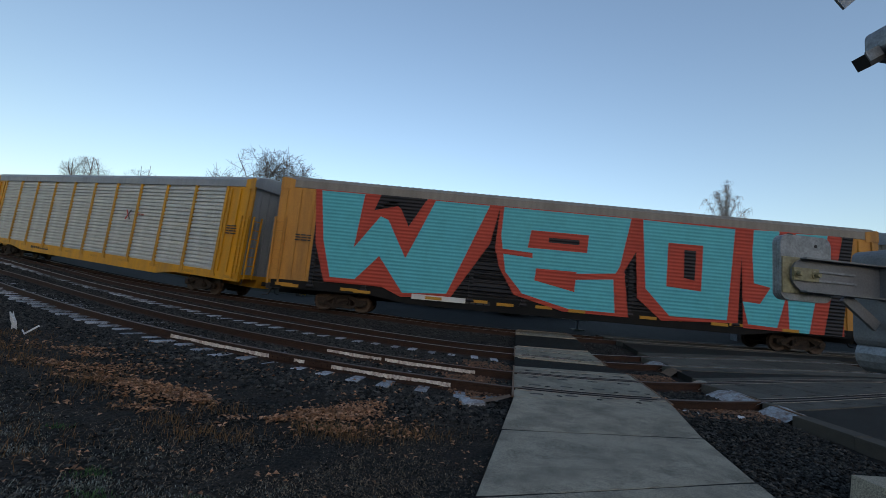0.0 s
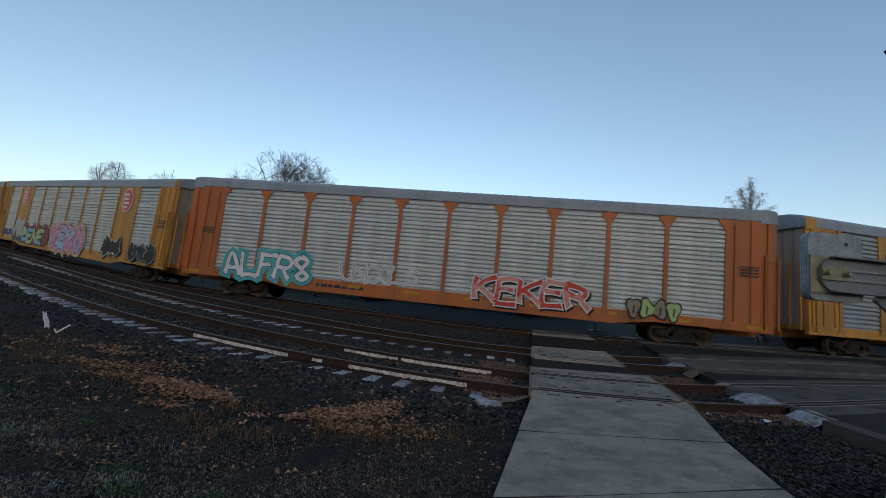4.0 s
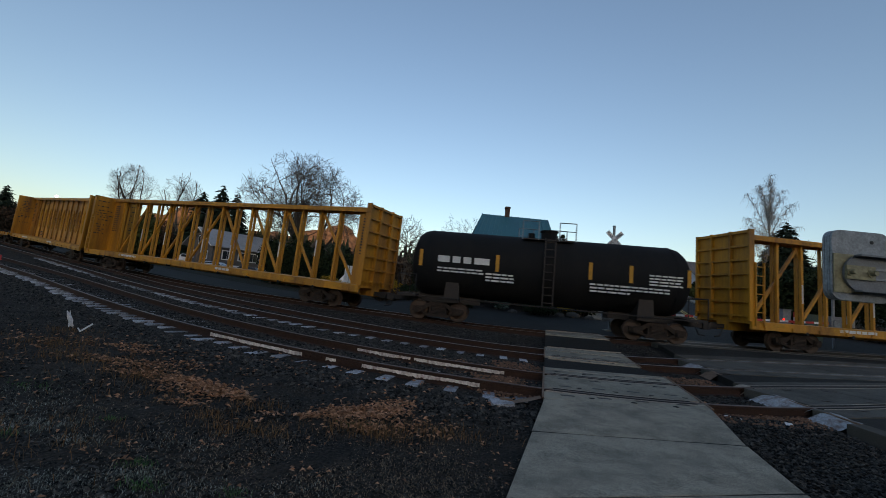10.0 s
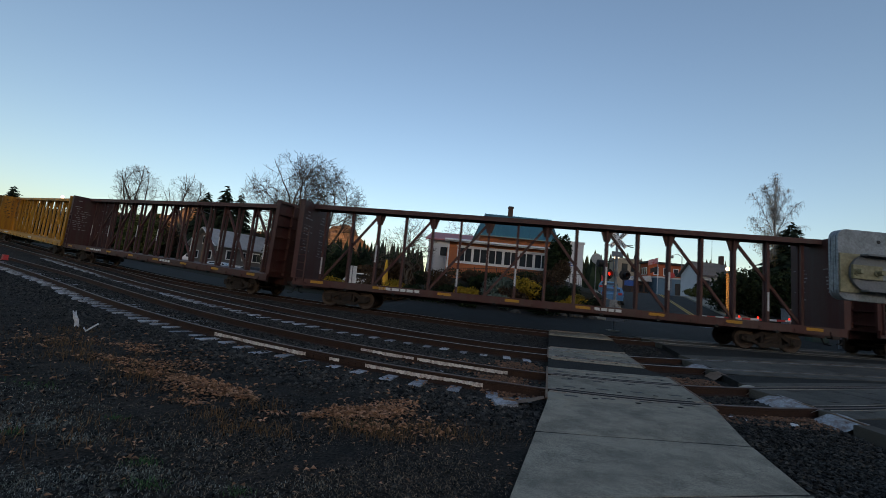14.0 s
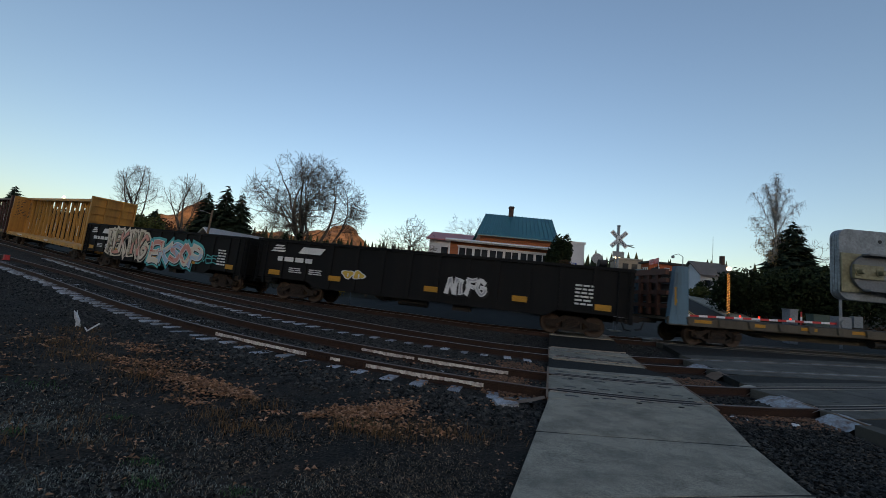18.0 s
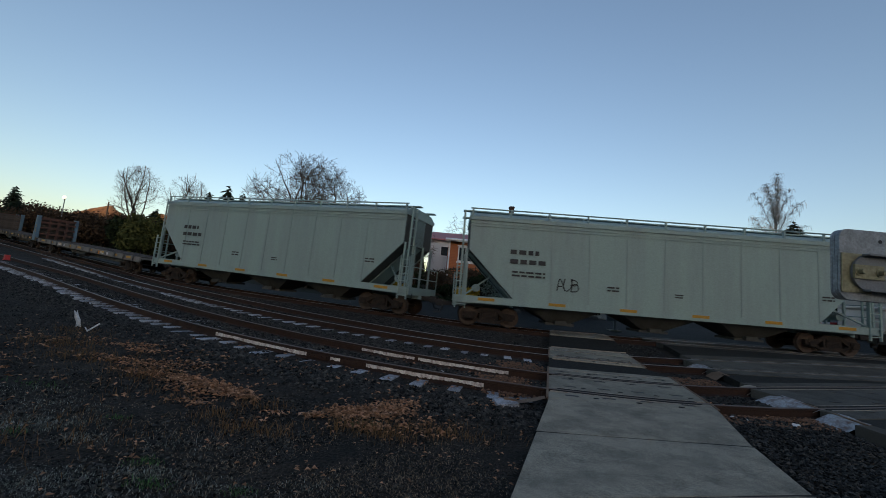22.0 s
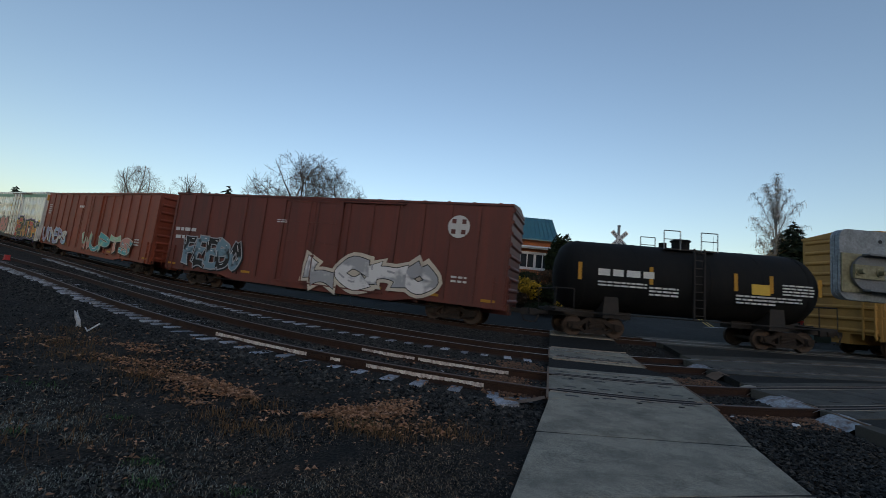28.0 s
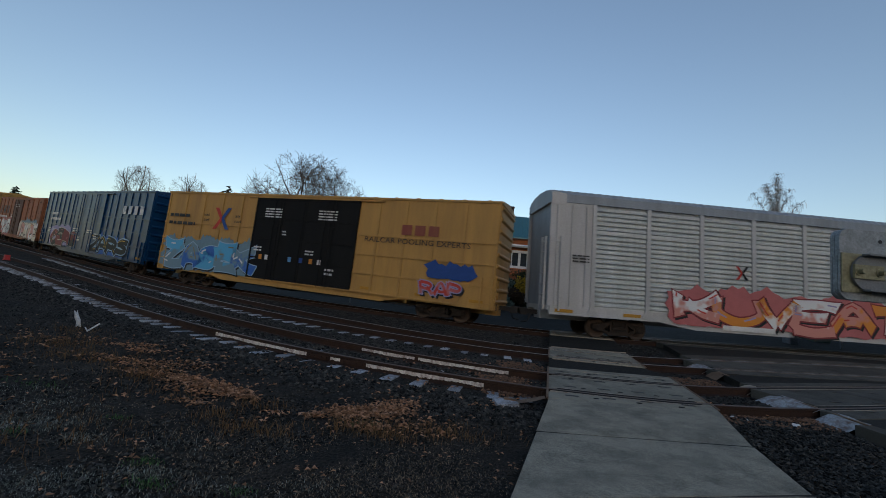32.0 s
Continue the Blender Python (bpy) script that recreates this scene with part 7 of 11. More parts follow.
REEFERS = (
    (533.4, 554.6, True, "white refrigerator car with red, blue and violet graffiti"),
    (554.6, 576.0, True, "white refrigerator car with blue, gold and turquoise graffiti"),
    (576.0, 597.6, False, "white refrigerator car with yellow and sky-blue graffiti"),
    (597.6, 618.9, True, "white refrigerator car with brown and pink graffiti"))
for k, (a, c, green, label) in enumerate(REEFERS):
    stripe = (4.82, 5.12, P_GREEN) if green else None
    car, b, w, low, top = boxcar(a, c, label, P_WHITE, P_WHITE, "reefer", P_WHITE, 3.4, 1, 5.53, 16, 0.90, P_WHITE, stripe)
    for sx in (-1, 1):
        part("end_flash", Shape().box(min(sx * b, sx * (b + 0.09)), max(sx * b, sx * (b + 0.09)), -w + 0.07, w - 0.07, top - 0.95, top - 0.42), tint("marigold", 0.56, 0.25, 0.04), car, "yellow band on the end wall")
    y = -w - 0.012
    marks(car, P_MARK_K, y, [(-b + 0.7, 4.15, 1.7, 0.22, 1), (-b + 0.8, 3.75, 0.6, 0.3, 2), (-b + 1.6, 3.75, 0.6, 0.3, 2)])
    for xx, zz in ((-b + 0.9, 2.95), (b - 0.55, 2.62), (-2.3, 3.9)):
        part("placard", Shape().box(xx - 0.25, xx + 0.25, y - 0.004, y, zz - 0.11, zz + 0.11), T["gold"], car, "small orange placard")
    if k in (0, 1):
        shield(car, -b + 3.6, 4.05, 0.85, 0.8, y)
        for j, (wide, tall) in enumerate(((0.24, 0.52), (0.09, 0.46), (0.28, 0.34), (0.28, 0.34), (0.28, 0.34), (0.28, 0.34), (0.28, 0.34))):
            xx = -b + 4.35 + 0.36 * j - (0.12 if j > 1 else 0)
            part("wordmark_bar", Shape().box(xx, xx + wide, y - 0.005, y, 3.55, 3.55 + tall), T["cobalt"], car, "blue bar of the owner's wordmark")
        part("stencil_marking", Shape().box(-b + 4.3, -b + 8.9, y - 0.005, y, 3.18, 3.28), T["mint"], car, "pale green slogan bar")
        shield(car, b - 0.88, 4.68, 1.58, 2.1, y)
    part("door_sign", Shape().box(0.0, 0.22, -w - 0.16, -w - 0.155, 2.35, 2.55), T["red"], car, "small red door sticker")
    part("door_sign", Shape().box(0.30, 0.42, -w - 0.16, -w - 0.155, 2.05, 2.55), T["green"], car, "green door handle plate")
    for xx in (-1.45, 1.35):
        part("placard", Shape().box(xx, xx + 0.10, -w - 0.09, -w - 0.086, 1.7, 2.25), T["gold"], car, "upright yellow reflector")
    if k == 0:
        flat(car, "graffiti_cloud", wobble(-b + 0.1, -b + 1.4, 0.9, 2.35, 0.15, 60, 40, 0.3), y + 0.004, T["gold"], "gold flames behind red letters")
        flat(car, "graffiti_cloud", wobble(-b + 0.9, -b + 8.8, 0.80, 1.45, 0.16, 63, 120, 0.30), y + 0.002, T["black"], "black base of the graffiti")
        graffiti(car, "IVIVWIVIVIAV", -b + 0.5, -b + 8.9, 0.95, 2.95, y, ("cyan", "cobalt", "cyan", "gold", "cyan", "moss"), "cobalt", None, 0.06, 161, "blue flame-like strokes behind red letters", None, 0.03, overlap=1.5)
        graffiti(car, "NUSKATER", -b + 1.0, -b + 8.5, 1.25, 2.60, y - 0.02, ("red",), "maroon", None, 0.075, 61, "red graffiti letters with blue flames", ("cyan", "gold"), 0.03, overlap=1.2)
        flat(car, "graffiti_cloud", [(b - 10.2, 0.80), (b - 0.2, 0.80), (b - 0.2, 2.0), (b - 1.3, 1.8), (b - 2.6, 2.55), (b - 3.4, 2.1), (b - 5.0, 2.95), (b - 6.3, 2.3), (b - 7.4, 2.7), (b - 8.8, 1.75)], y + 0.003, T["jade"], "green mountain shape behind violet graffiti")
        flat(car, "graffiti_cloud", wobble(b - 8.6, b - 0.4, 0.80, 1.15, 0.10, 62, 90, 0.14), y + 0.001, T["black"], "black base of the graffiti")
        graffiti(car, "XIVIVIFRIUTE", b - 8.7, b - 0.5, 0.92, 2.85, y, ("purple", "purple", "lilac"), "white", None, 0.075, 162, "violet graffiti letters edged in white", ("black",), 0.07, overlap=1.5)
    elif k == 1:
        flat(car, "graffiti_cloud", wobble(-b + 0.5, -b + 8.1, 1.0, 2.75, 0.3, 264, 80, 0.16), y + 0.004, T["gold"], "gold cloud behind blue letters")
        graffiti(car, "KHEW", -b + 1.1, -b + 7.4, 0.95, 2.65, y, ("cobalt", "black", "cyan", "blue"), "white", "gold", 0.095, 64, "blue and black graffiti letters on a gold cloud", ("paleblue",), 0.06, overlap=1.2)
        flat(car, "graffiti_cloud", wobble(b - 8.5, b - 0.15, 0.80, 2.1, 0.2, 265, 90, 0.12), y + 0.004, T["salmon"], "coral cloud behind turquoise letters")
        graffiti(car, "ABUSE", b - 8.2, b - 0.4, 0.82, 2.72, y, ("khaki", "turquoise", "slate", "turquoise", "khaki"), "purple", "salmon", 0.070, 65, "turquoise and olive graffiti letters over coral", ("aqua", "gold"), 0.045, overlap=1.3, balloon=True, crest="white")
    elif k == 2:
        flat(car, "graffiti_cloud", wobble(-b + 0.2, -b + 8.2, 0.80, 1.5, 0.15, 166, 110, 0.2), y + 0.004, T["green"], "green base of the graffiti")
        graffiti(car, "BOAKS", -b + 0.5, -b + 7.8, 0.9, 2.75, y, ("yellow", "gold"), "brown", "lime", 0.085, 66, "yellow graffiti letters with brown edges", ("cream",), 0.06, rim="sky", overlap=1.25, crest="white", dots="sky")
        graffiti(car, "LNG", -1.4, 0.9, 1.7, 2.35, -w - 0.10, ("lime",), "white", "green", 0.06, 67, "small green tag on the door", None, 0.03)
        flat(car, "graffiti_cloud", wobble(b - 8.6, b - 0.9, 0.80, 1.35, 0.12, 168, 90, 0.2), y + 0.004, T["red"], "red base of the graffiti")
        graffiti(car, "ZARO", b - 8.4, b - 1.1, 0.9, 2.75, y, ("cyan", "red"), "white", None, 0.09, 68, "sky-blue graffiti letters turning red below", ("paleblue",), 0.06, overlap=1.4, dots="black", crest="black")
    else:
        flat(car, "graffiti_cloud", wobble(-b + 0.3, -b + 8.6, 1.2, 2.3, 0.35, 169, 60, 0.3), y + 0.004, T["brown"], "brown cloud behind pink letters")
        graffiti(car, "XHUBO", -b + 0.7, -b + 7.7, 0.85, 2.75, y, ("salmon",), "green", None, 0.085, 69, "pink graffiti letters with dark green edges", ("pink",), 0.07)
        graffiti(car, "ZENITH", b - 8.6, b - 0.8, 0.9, 2.6, y, ("orange", "red", "black"), "yellow", "black", 0.075, 70, "orange and red graffiti letters edged in yellow", ("purple",), 0.045, rim="purple", overlap=1.25)

car, b, w, low, top = boxcar(618.9, 640.9, "bright red-brown boxcar with pastel graffiti", P_OXIDE_BRIGHT, None, "rib", None, 3.2, 1, 5.40, 16)
marks(car, P_MARK_W, -w - 0.062, [(-b + 0.7, 4.2, 0.6, 0.9, 5), (-2.6, 4.2, 1.2, 0.22, 1), (b - 2.4, 2.2, 0.7, 0.5, 3)])
graffiti(car, "UTNEPS", -b + 0.5, -b + 6.0, 0.95, 2.25, -w - 0.065, ("paleblue", "lilac", "cream"), "white", None, 0.06, 71, "pale blue graffiti letters", ("pink",), 0.04, overlap=1.25)
graffiti(car, "WUPTS", -0.6, b - 2.6, 0.95, 2.3, -w - 0.11, ("mint", "salmon", "aqua"), "cream", None, 0.06, 72, "mint and pink graffiti letters", ("white",), 0.04, overlap=1.25)

car, b, w, low, top = boxcar(640.9, 662.3, "dark red-brown boxcar with white graffiti", P_OXIDE, None, "rib", P_OXIDE, 3.3, 1, 5.44, 16)
disc = [(b - 2.3 + 0.5 * math.cos(2 * math.pi * k / 24), 4.15 + 0.5 * math.sin(2 * math.pi * k / 24)) for k in range(24)]
emblem = flat(car, "herald", disc, -w - 0.062, P_MARK_W, "round white herald with a cross")
for dx, dz in ((0.13, 0.13), (-0.33, 0.13), (0.13, -0.33), (-0.33, -0.33)):
    flat(emblem, "herald_quarter", [(b - 2.3 + dx, 4.15 + dz), (b - 2.3 + dx + 0.2, 4.15 + dz), (b - 2.3 + dx + 0.2, 4.15 + dz + 0.2), (b - 2.3 + dx, 4.15 + dz + 0.2)], -w - 0.067, P_OXIDE)
marks(car, P_MARK_W, -w - 0.062, [(-b + 0.4, 3.2, 1.7, 0.26, 1), (-b + 0.5, 2.75, 1.6, 0.26, 1), (-2.3, 4.0, 1.6, 0.2, 2), (b - 4.4, 2.15, 1.3, 0.6, 4), (b - 2.4, 2.0, 0.7, 0.36, 2)])
graffiti(car, "FEEBO", -b + 1.4, -b + 5.6, 1.0, 2.75, -w - 0.065, ("black", "slate"), "grey", None, 0.095, 73, "black balloon letters rimmed in pale grey", ("white",), 0.06, overlap=1.25)
graffiti(car, "LCHO", 0.2, b - 3.0, 0.9, 2.45, -w - 0.11, ("white", "grey"), "black", "cream", 0.10, 74, "silver block letters and a round skull shape", ("grey",), 0.04, overlap=1.2)

car, b, r, zc, half = tank(662.3, 675.4, "black tank car with white stencils and a yellow placard", P_BLACK)
part("placard", Shape().box(half * 0.40, half * 0.40 + 0.75, -r - 0.012, -r - 0.008, zc - 0.35, zc + 0.08), T["gold"], car, "yellow placard")


def pooled(front, tail, label, art):
    """A yellow high-cube boxcar with black double plug doors."""
    car, b, w, low, top = boxcar(front, tail, label, P_POOL, None, "grid", P_BLACK, 6.4, 2, 5.52, 15, 0.84, P_POOL)
    y = -w - 0.062
    cross_logo(car, -b + 4.5, 3.85, 0.60, y, T["red"], T["blue"])
    letters("next", 0.26, P_MARK_K, car, -b + 3.05, y, 3.95, "black lettering")
    letters("load", 0.26, P_MARK_K, car, -b + 3.10, y, 3.66, "black lettering")
    letters("any", 0.26, P_MARK_K, car, -b + 5.45, y, 3.95, "black lettering")
    letters("road", 0.26, P_MARK_K, car, -b + 5.42, y, 3.66, "black lettering")
    letters("RAILCAR POOLING EXPERTS", 0.34, P_MARK_K, car, b - 6.4, y, 3.20, "black slogan lettering", 0.0, 5.2)
    for k in range(3):
        part("herald", Shape().box(b - 4.5 + k * 0.66, b - 4.0 + k * 0.66, y - 0.006, y, 3.62, 4.08), P_MARK_R, car, "faded red block of the owner's mark")
    marks(car, P_MARK_K, y, [(-b + 0.4, 4.0, 1.7, 0.24, 1), (-b + 0.4, 3.55, 2.1, 0.24, 1)])
    marks(car, P_MARK_W, -w - 0.105, [(-2.5, 4.55, 1.1, 0.55, 4), (0.9, 4.55, 1.1, 0.55, 4), (-2.9, 2.5, 0.5, 0.3, 2), (0.4, 2.5, 0.5, 0.3, 2), (-1.2, 3.4, 0.3, 0.3, 2), (1.7, 1.7, 0.5, 0.4, 2)])
    for xx, nm in ((-2.5, "orange"), (0.7, "orange"), (-2.1, "white"), (1.2, "white"), (0.1, "blue"), (-0.6, "sky")):
        part("sticker", Shape().box(xx, xx + 0.2, -w - 0.106, -w - 0.101, 1.85, 2.10), T[nm], car)
    art(car, b, w, y)
    return car


def art_one(car, b, w, y):
    graffiti(car, "MODOJ", -b + 0.7, -b + 7.0, 0.92, 2.25, y, ("mint", "green", "mint"), "black", "purple", 0.05, 81, "mint green graffiti letters on violet", ("white",), 0.05, overlap=1.3, dots="purple")
    flat(car, "graffiti_cloud", wobble(-b + 3.3, -b + 4.7, 2.45, 2.85, 0.12, 82, 40, 0.2), y, T["aqua"], "teal blot under a black tag")
    flat(car, "graffiti_cloud", wobble(-b + 5.1, -b + 7.1, 2.2, 2.75, 0.14, 83, 40, 0.2), y, T["aqua"], "teal blot under a black tag")
    graffiti(car, "WYNK", -b + 5.2, -b + 7.0, 2.3, 2.8, y - 0.006, ("black",), "black", None, 0.02, 183, "black tag", None, 0.008)
    graffiti(car, "ESM", -b + 3.4, -b + 4.6, 2.5, 2.9, y - 0.006, ("black",), "black", None, 0.02, 184, "black tag", None, 0.008)
    graffiti(car, "HELK", b - 7.3, b - 1.4, 0.9, 2.75, y, ("lilac", "black", "lilac"), "white", "green", 0.085, 84, "lilac and black graffiti letters edged in white", ("white",), 0.06, overlap=1.25, rim="mint")


def art_two(car, b, w, y):
    flat(car, "graffiti_cloud", wobble(-b + 0.5, -b + 7.4, 0.9, 2.5, 0.24, 185, 120, 0.3), y + 0.003, T["slate"], "dark teal mist behind blue graffiti")
    graffiti(car, "ZASEK", -b + 0.6, -b + 7.3, 0.88, 2.5, y, ("cyan", "slate", "cobalt"), "paleblue", None, 0.10, 85, "layered blue and grey graffiti letters", ("white", "khaki"), 0.05, overlap=1.4)
    flat(car, "graffiti", wobble(b - 3.0, b - 1.0, 1.85, 2.4, 0.16, 86, 30, 0.2), y, T["blue"], "blue blob of graffiti rimmed in white")
    graffiti(car, "RAP", b - 3.3, b - 1.3, 1.0, 1.75, y, ("red", "rose"), "lilac", None, 0.05, 87, "red graffiti letters")


pooled(675.4, 696.7, "yellow boxcar with black double doors and mint graffiti", art_one)

car, b, w, low, top = boxcar(696.7, 715.1, "rust-orange boxcar with a brown door and white graffiti", P_OXIDE_ORANGE, None, "rib", P_OXIDE_BROWN, 3.2, 1, 4.95, 11, 0.95)
for xx in (-b + 0.9, -b + 2.1, -b + 3.4):
    part("painted_out_patch", Shape().box(xx, xx + 0.95, -w - 0.012, -w, 3.0, 3.85), P_OXIDE_BROWN, car, "brown painted-out patch")
part("stencil_marking", Shape().box(-b + 2.2, -b + 2.9, -w - 0.016, -w - 0.012, 3.2, 3.5), P_MARK_K, car)
marks(car, P_MARK_W, -w - 0.062, [(-b + 1.0, 2.75, 3.4, 0.30, 1), (-b + 6.0, 2.9, 0.5, 0.3, 2)])
marks(car, P_MARK_W, -w - 0.105, [(-0.8, 4.0, 1.4, 0.3, 2)])
graffiti(car, "E", -b + 0.8, -b + 2.3, 1.0, 2.3, -w - 0.07, ("white", "grey"), "black", None, 0.10, 91, "silver letter", None, 0.03)
graffiti(car, "925", -b + 2.7, -b + 6.5, 0.9, 2.4, -w - 0.07, ("white", "grey"), "black", "rose", 0.09, 92, "silver sprayed numerals", ("white",), 0.04, overlap=1.25)
flat(car, "graffiti_cloud", wobble(1.9, b - 0.15, 0.85, 2.25, 0.12, 192, 110, 0.12), -w - 0.062, T["cream"], "cream ground of the block letters")
for k, (xx, zz) in enumerate(((2.6, 2.2), (4.0, 2.35), (5.2, 2.25), (6.3, 2.4))):
    flat(car, "graffiti_cloud", wobble(xx, xx + 1.3, zz - 0.1, zz + 0.2, 0.10, 197 + k, 40, 0.2), -w - 0.061, T["slate"], "teal mist above the block letters")
graffiti(car, "IPMTBE", 1.9, b - 0.1, 0.75, 2.35, -w - 0.07, ("cream", "salmon", "white"), "brown", None, 0.095, 93, "cream block letters over teal", ("gold", "salmon"), 0.035, overlap=1.35)
wear = random.Random(77)
for k in range(54):
    col = (3.05, 3.9, 4.75, 5.6, 6.45, 7.3, 8.0)[k % 7]
    xx, zz = col + wear.gauss(0.0, 0.10), 2.55 + 1.9 * wear.random()
    rx, rz = wear.uniform(0.04, 0.20), wear.uniform(0.02, 0.055)
    flat(car, "rust_patch", [(xx + rx * math.cos(a * 0.785) * wear.uniform(0.7, 1.2), zz + rz * math.sin(a * 0.785) * wear.uniform(0.7, 1.2)) for a in range(8)], -w - 0.003, P_BLISTER, "dark blistered rust patch" if k == 0 else "", 0.003)

car, b, w, low, top = boxcar(715.1, 736.6, "glossy blue boxcar with maroon and black graffiti", P_BLUE, None, "grid", P_BLUE, 5.6, 2, 5.52, 20, 0.84)
y = -w - 0.062
for k in range(4):
    part("herald", Shape().box(b - 4.1 + k * 0.85, b - 3.6 + k * 0.85, y - 0.006, y, 3.75, 4.3), P_MARK_W, car, "white block of the owner's mark")
marks(car, P_MARK_W, y, [(-b + 2.0, 3.55, 1.4, 0.28, 1), (-b + 2.0, 3.1, 2.2, 0.28, 1), (-b + 1.9, 2.2, 0.5, 0.4, 3), (-b + 2.8, 2.2, 0.5, 0.4, 3), (-2.4, 3.8 + 0.6, 0.9, 0.24, 2), (1.2, 4.4, 0.9, 0.24, 2)])
marks(car, P_MARK_W, -w - 0.105, [(-2.3, 2.4, 1.0, 0.3, 2), (0.5, 2.4, 1.0, 0.3, 2), (1.9, 2.2, 0.6, 0.5, 3), (-1.2, 1.8, 0.5, 0.4, 2)])
flat(car, "graffiti_cloud", wobble(-b + 2.6, -b + 8.7, 0.95, 2.35, 0.22, 194, 40, 0.1), y + 0.004, T["lilac"], "lilac spray cloud")
graffiti(car, "CERS", -b + 2.9, -b + 8.4, 0.85, 2.2, y, ("maroon", "black", "maroon"), "cream", None, 0.085, 94, "maroon graffiti letters rimmed in cream", ("rose",), 0.04, overlap=1.35)
flat(car, "graffiti_cloud", wobble(b - 8.6, b - 2.9, 0.9, 1.9, 0.2, 195, 80, 0.3), y + 0.004, T["cobalt"], "bright blue mist behind black letters")
graffiti(car, "ZARS", b - 8.6, b - 2.4, 0.85, 2.2, y, ("black",), "paleblue", None, 0.065, 95, "black angular graffiti letters rimmed in pale blue", ("gold",), 0.07, overlap=1.35)

pooled(736.6, 758.3, "yellow boxcar with black double doors and blue graffiti", art_two)

car, b, w, za, zb, pitch, x0 = autorack(758.3, 786.6, "pale grey autorack with red and white graffiti along its base", P_LIGHTGREY, P_LIGHTGREY, P_SILVER, P_ROOF, P_LIGHTGREY)
flat(car, "graffiti_cloud", wobble(-b + 5.2, b - 2.3, 0.85, 2.2, 0.25, 196, 160, 0.25), -w - 0.064, T["rose"], "red and purple mist along the sill")
graffiti(car, "KUVEATSOREN", -b + 5.4, b - 2.4, 0.85, 2.3, -w - 0.068, ("white", "salmon", "orange"), "maroon", None, 0.075, 96, "white and red interlocking graffiti letters", ("red", "lilac"), 0.06, overlap=1.3)
part("stencil_marking", Shape().box(-b + 7.3, -b + 9.6, -w - 0.09, -w - 0.086, 0.72, 0.92), P_MARK_W, car, "white number panel")
cross_logo(car, -b + 8.2, za + 1.9, 0.28, -w - 0.03, T["red"], T["coal"])
# ---------------------------------------------------------------- the town behind the tracks
M_BARK = material("grey_bark", (0.105, 0.088, 0.072), 0.9, 0, (0.055, 0.047, 0.04), 3.0, 0.6, 0.02, 18.0, 0.3, 0.2)
M_BARK_PALE = material("pale_birch_bark", (0.36, 0.34, 0.31), 0.8, 0, (0.14, 0.12, 0.10), 3.0, 0.6, 0.01, 20.0, 0.3)
M_TWIG = material("fine_twigs", (0.085, 0.066, 0.052), 0.9, 0, (0.07, 0.055, 0.045), 2.0, 0.5)
M_NEEDLE = material("conifer_needles", (0.018, 0.029, 0.017), 0.95, 0, (0.030, 0.040, 0.020), 1.5, 0.6, 0.0, 20.0, 0.3, vary=0.35)
M_IVY = material("dark_evergreen_leaves", (0.015, 0.025, 0.011), 0.95, 0, (0.030, 0.038, 0.015), 1.5, 0.6, 0.0, 20.0, 0.3, vary=0.4)
M_GOLDLEAF = material("golden_foliage", (0.36, 0.225, 0.018), 0.8, 0, (0.22, 0.155, 0.03), 2.0, 0.6, 0.0, 20.0, 0.25, vary=0.35)
M_GREYLEAF = material("grey_green_foliage", (0.11, 0.15, 0.12), 0.6, 0, (0.07, 0.10, 0.07), 2.0, 0.6, 0.0, 20.0, 0.25, vary=0.3)
M_OLIVE = material("olive_shrub_foliage", (0.075, 0.082, 0.026), 0.95, 0, (0.055, 0.065, 0.024), 2.0, 0.6, 0.0, 20.0, 0.3, vary=0.35)
M_RUSSET = material("russet_foliage", (0.066, 0.040, 0.024), 0.95, 0, (0.04, 0.032, 0.02), 2.0, 0.6, 0.0, 20.0, 0.3, vary=0.35)
M_AUTUMN = material("yellow_birch_leaves", (0.36, 0.25, 0.10), 0.7, 0, (0.25, 0.16, 0.07), 2.0, 0.5, vary=0.3)


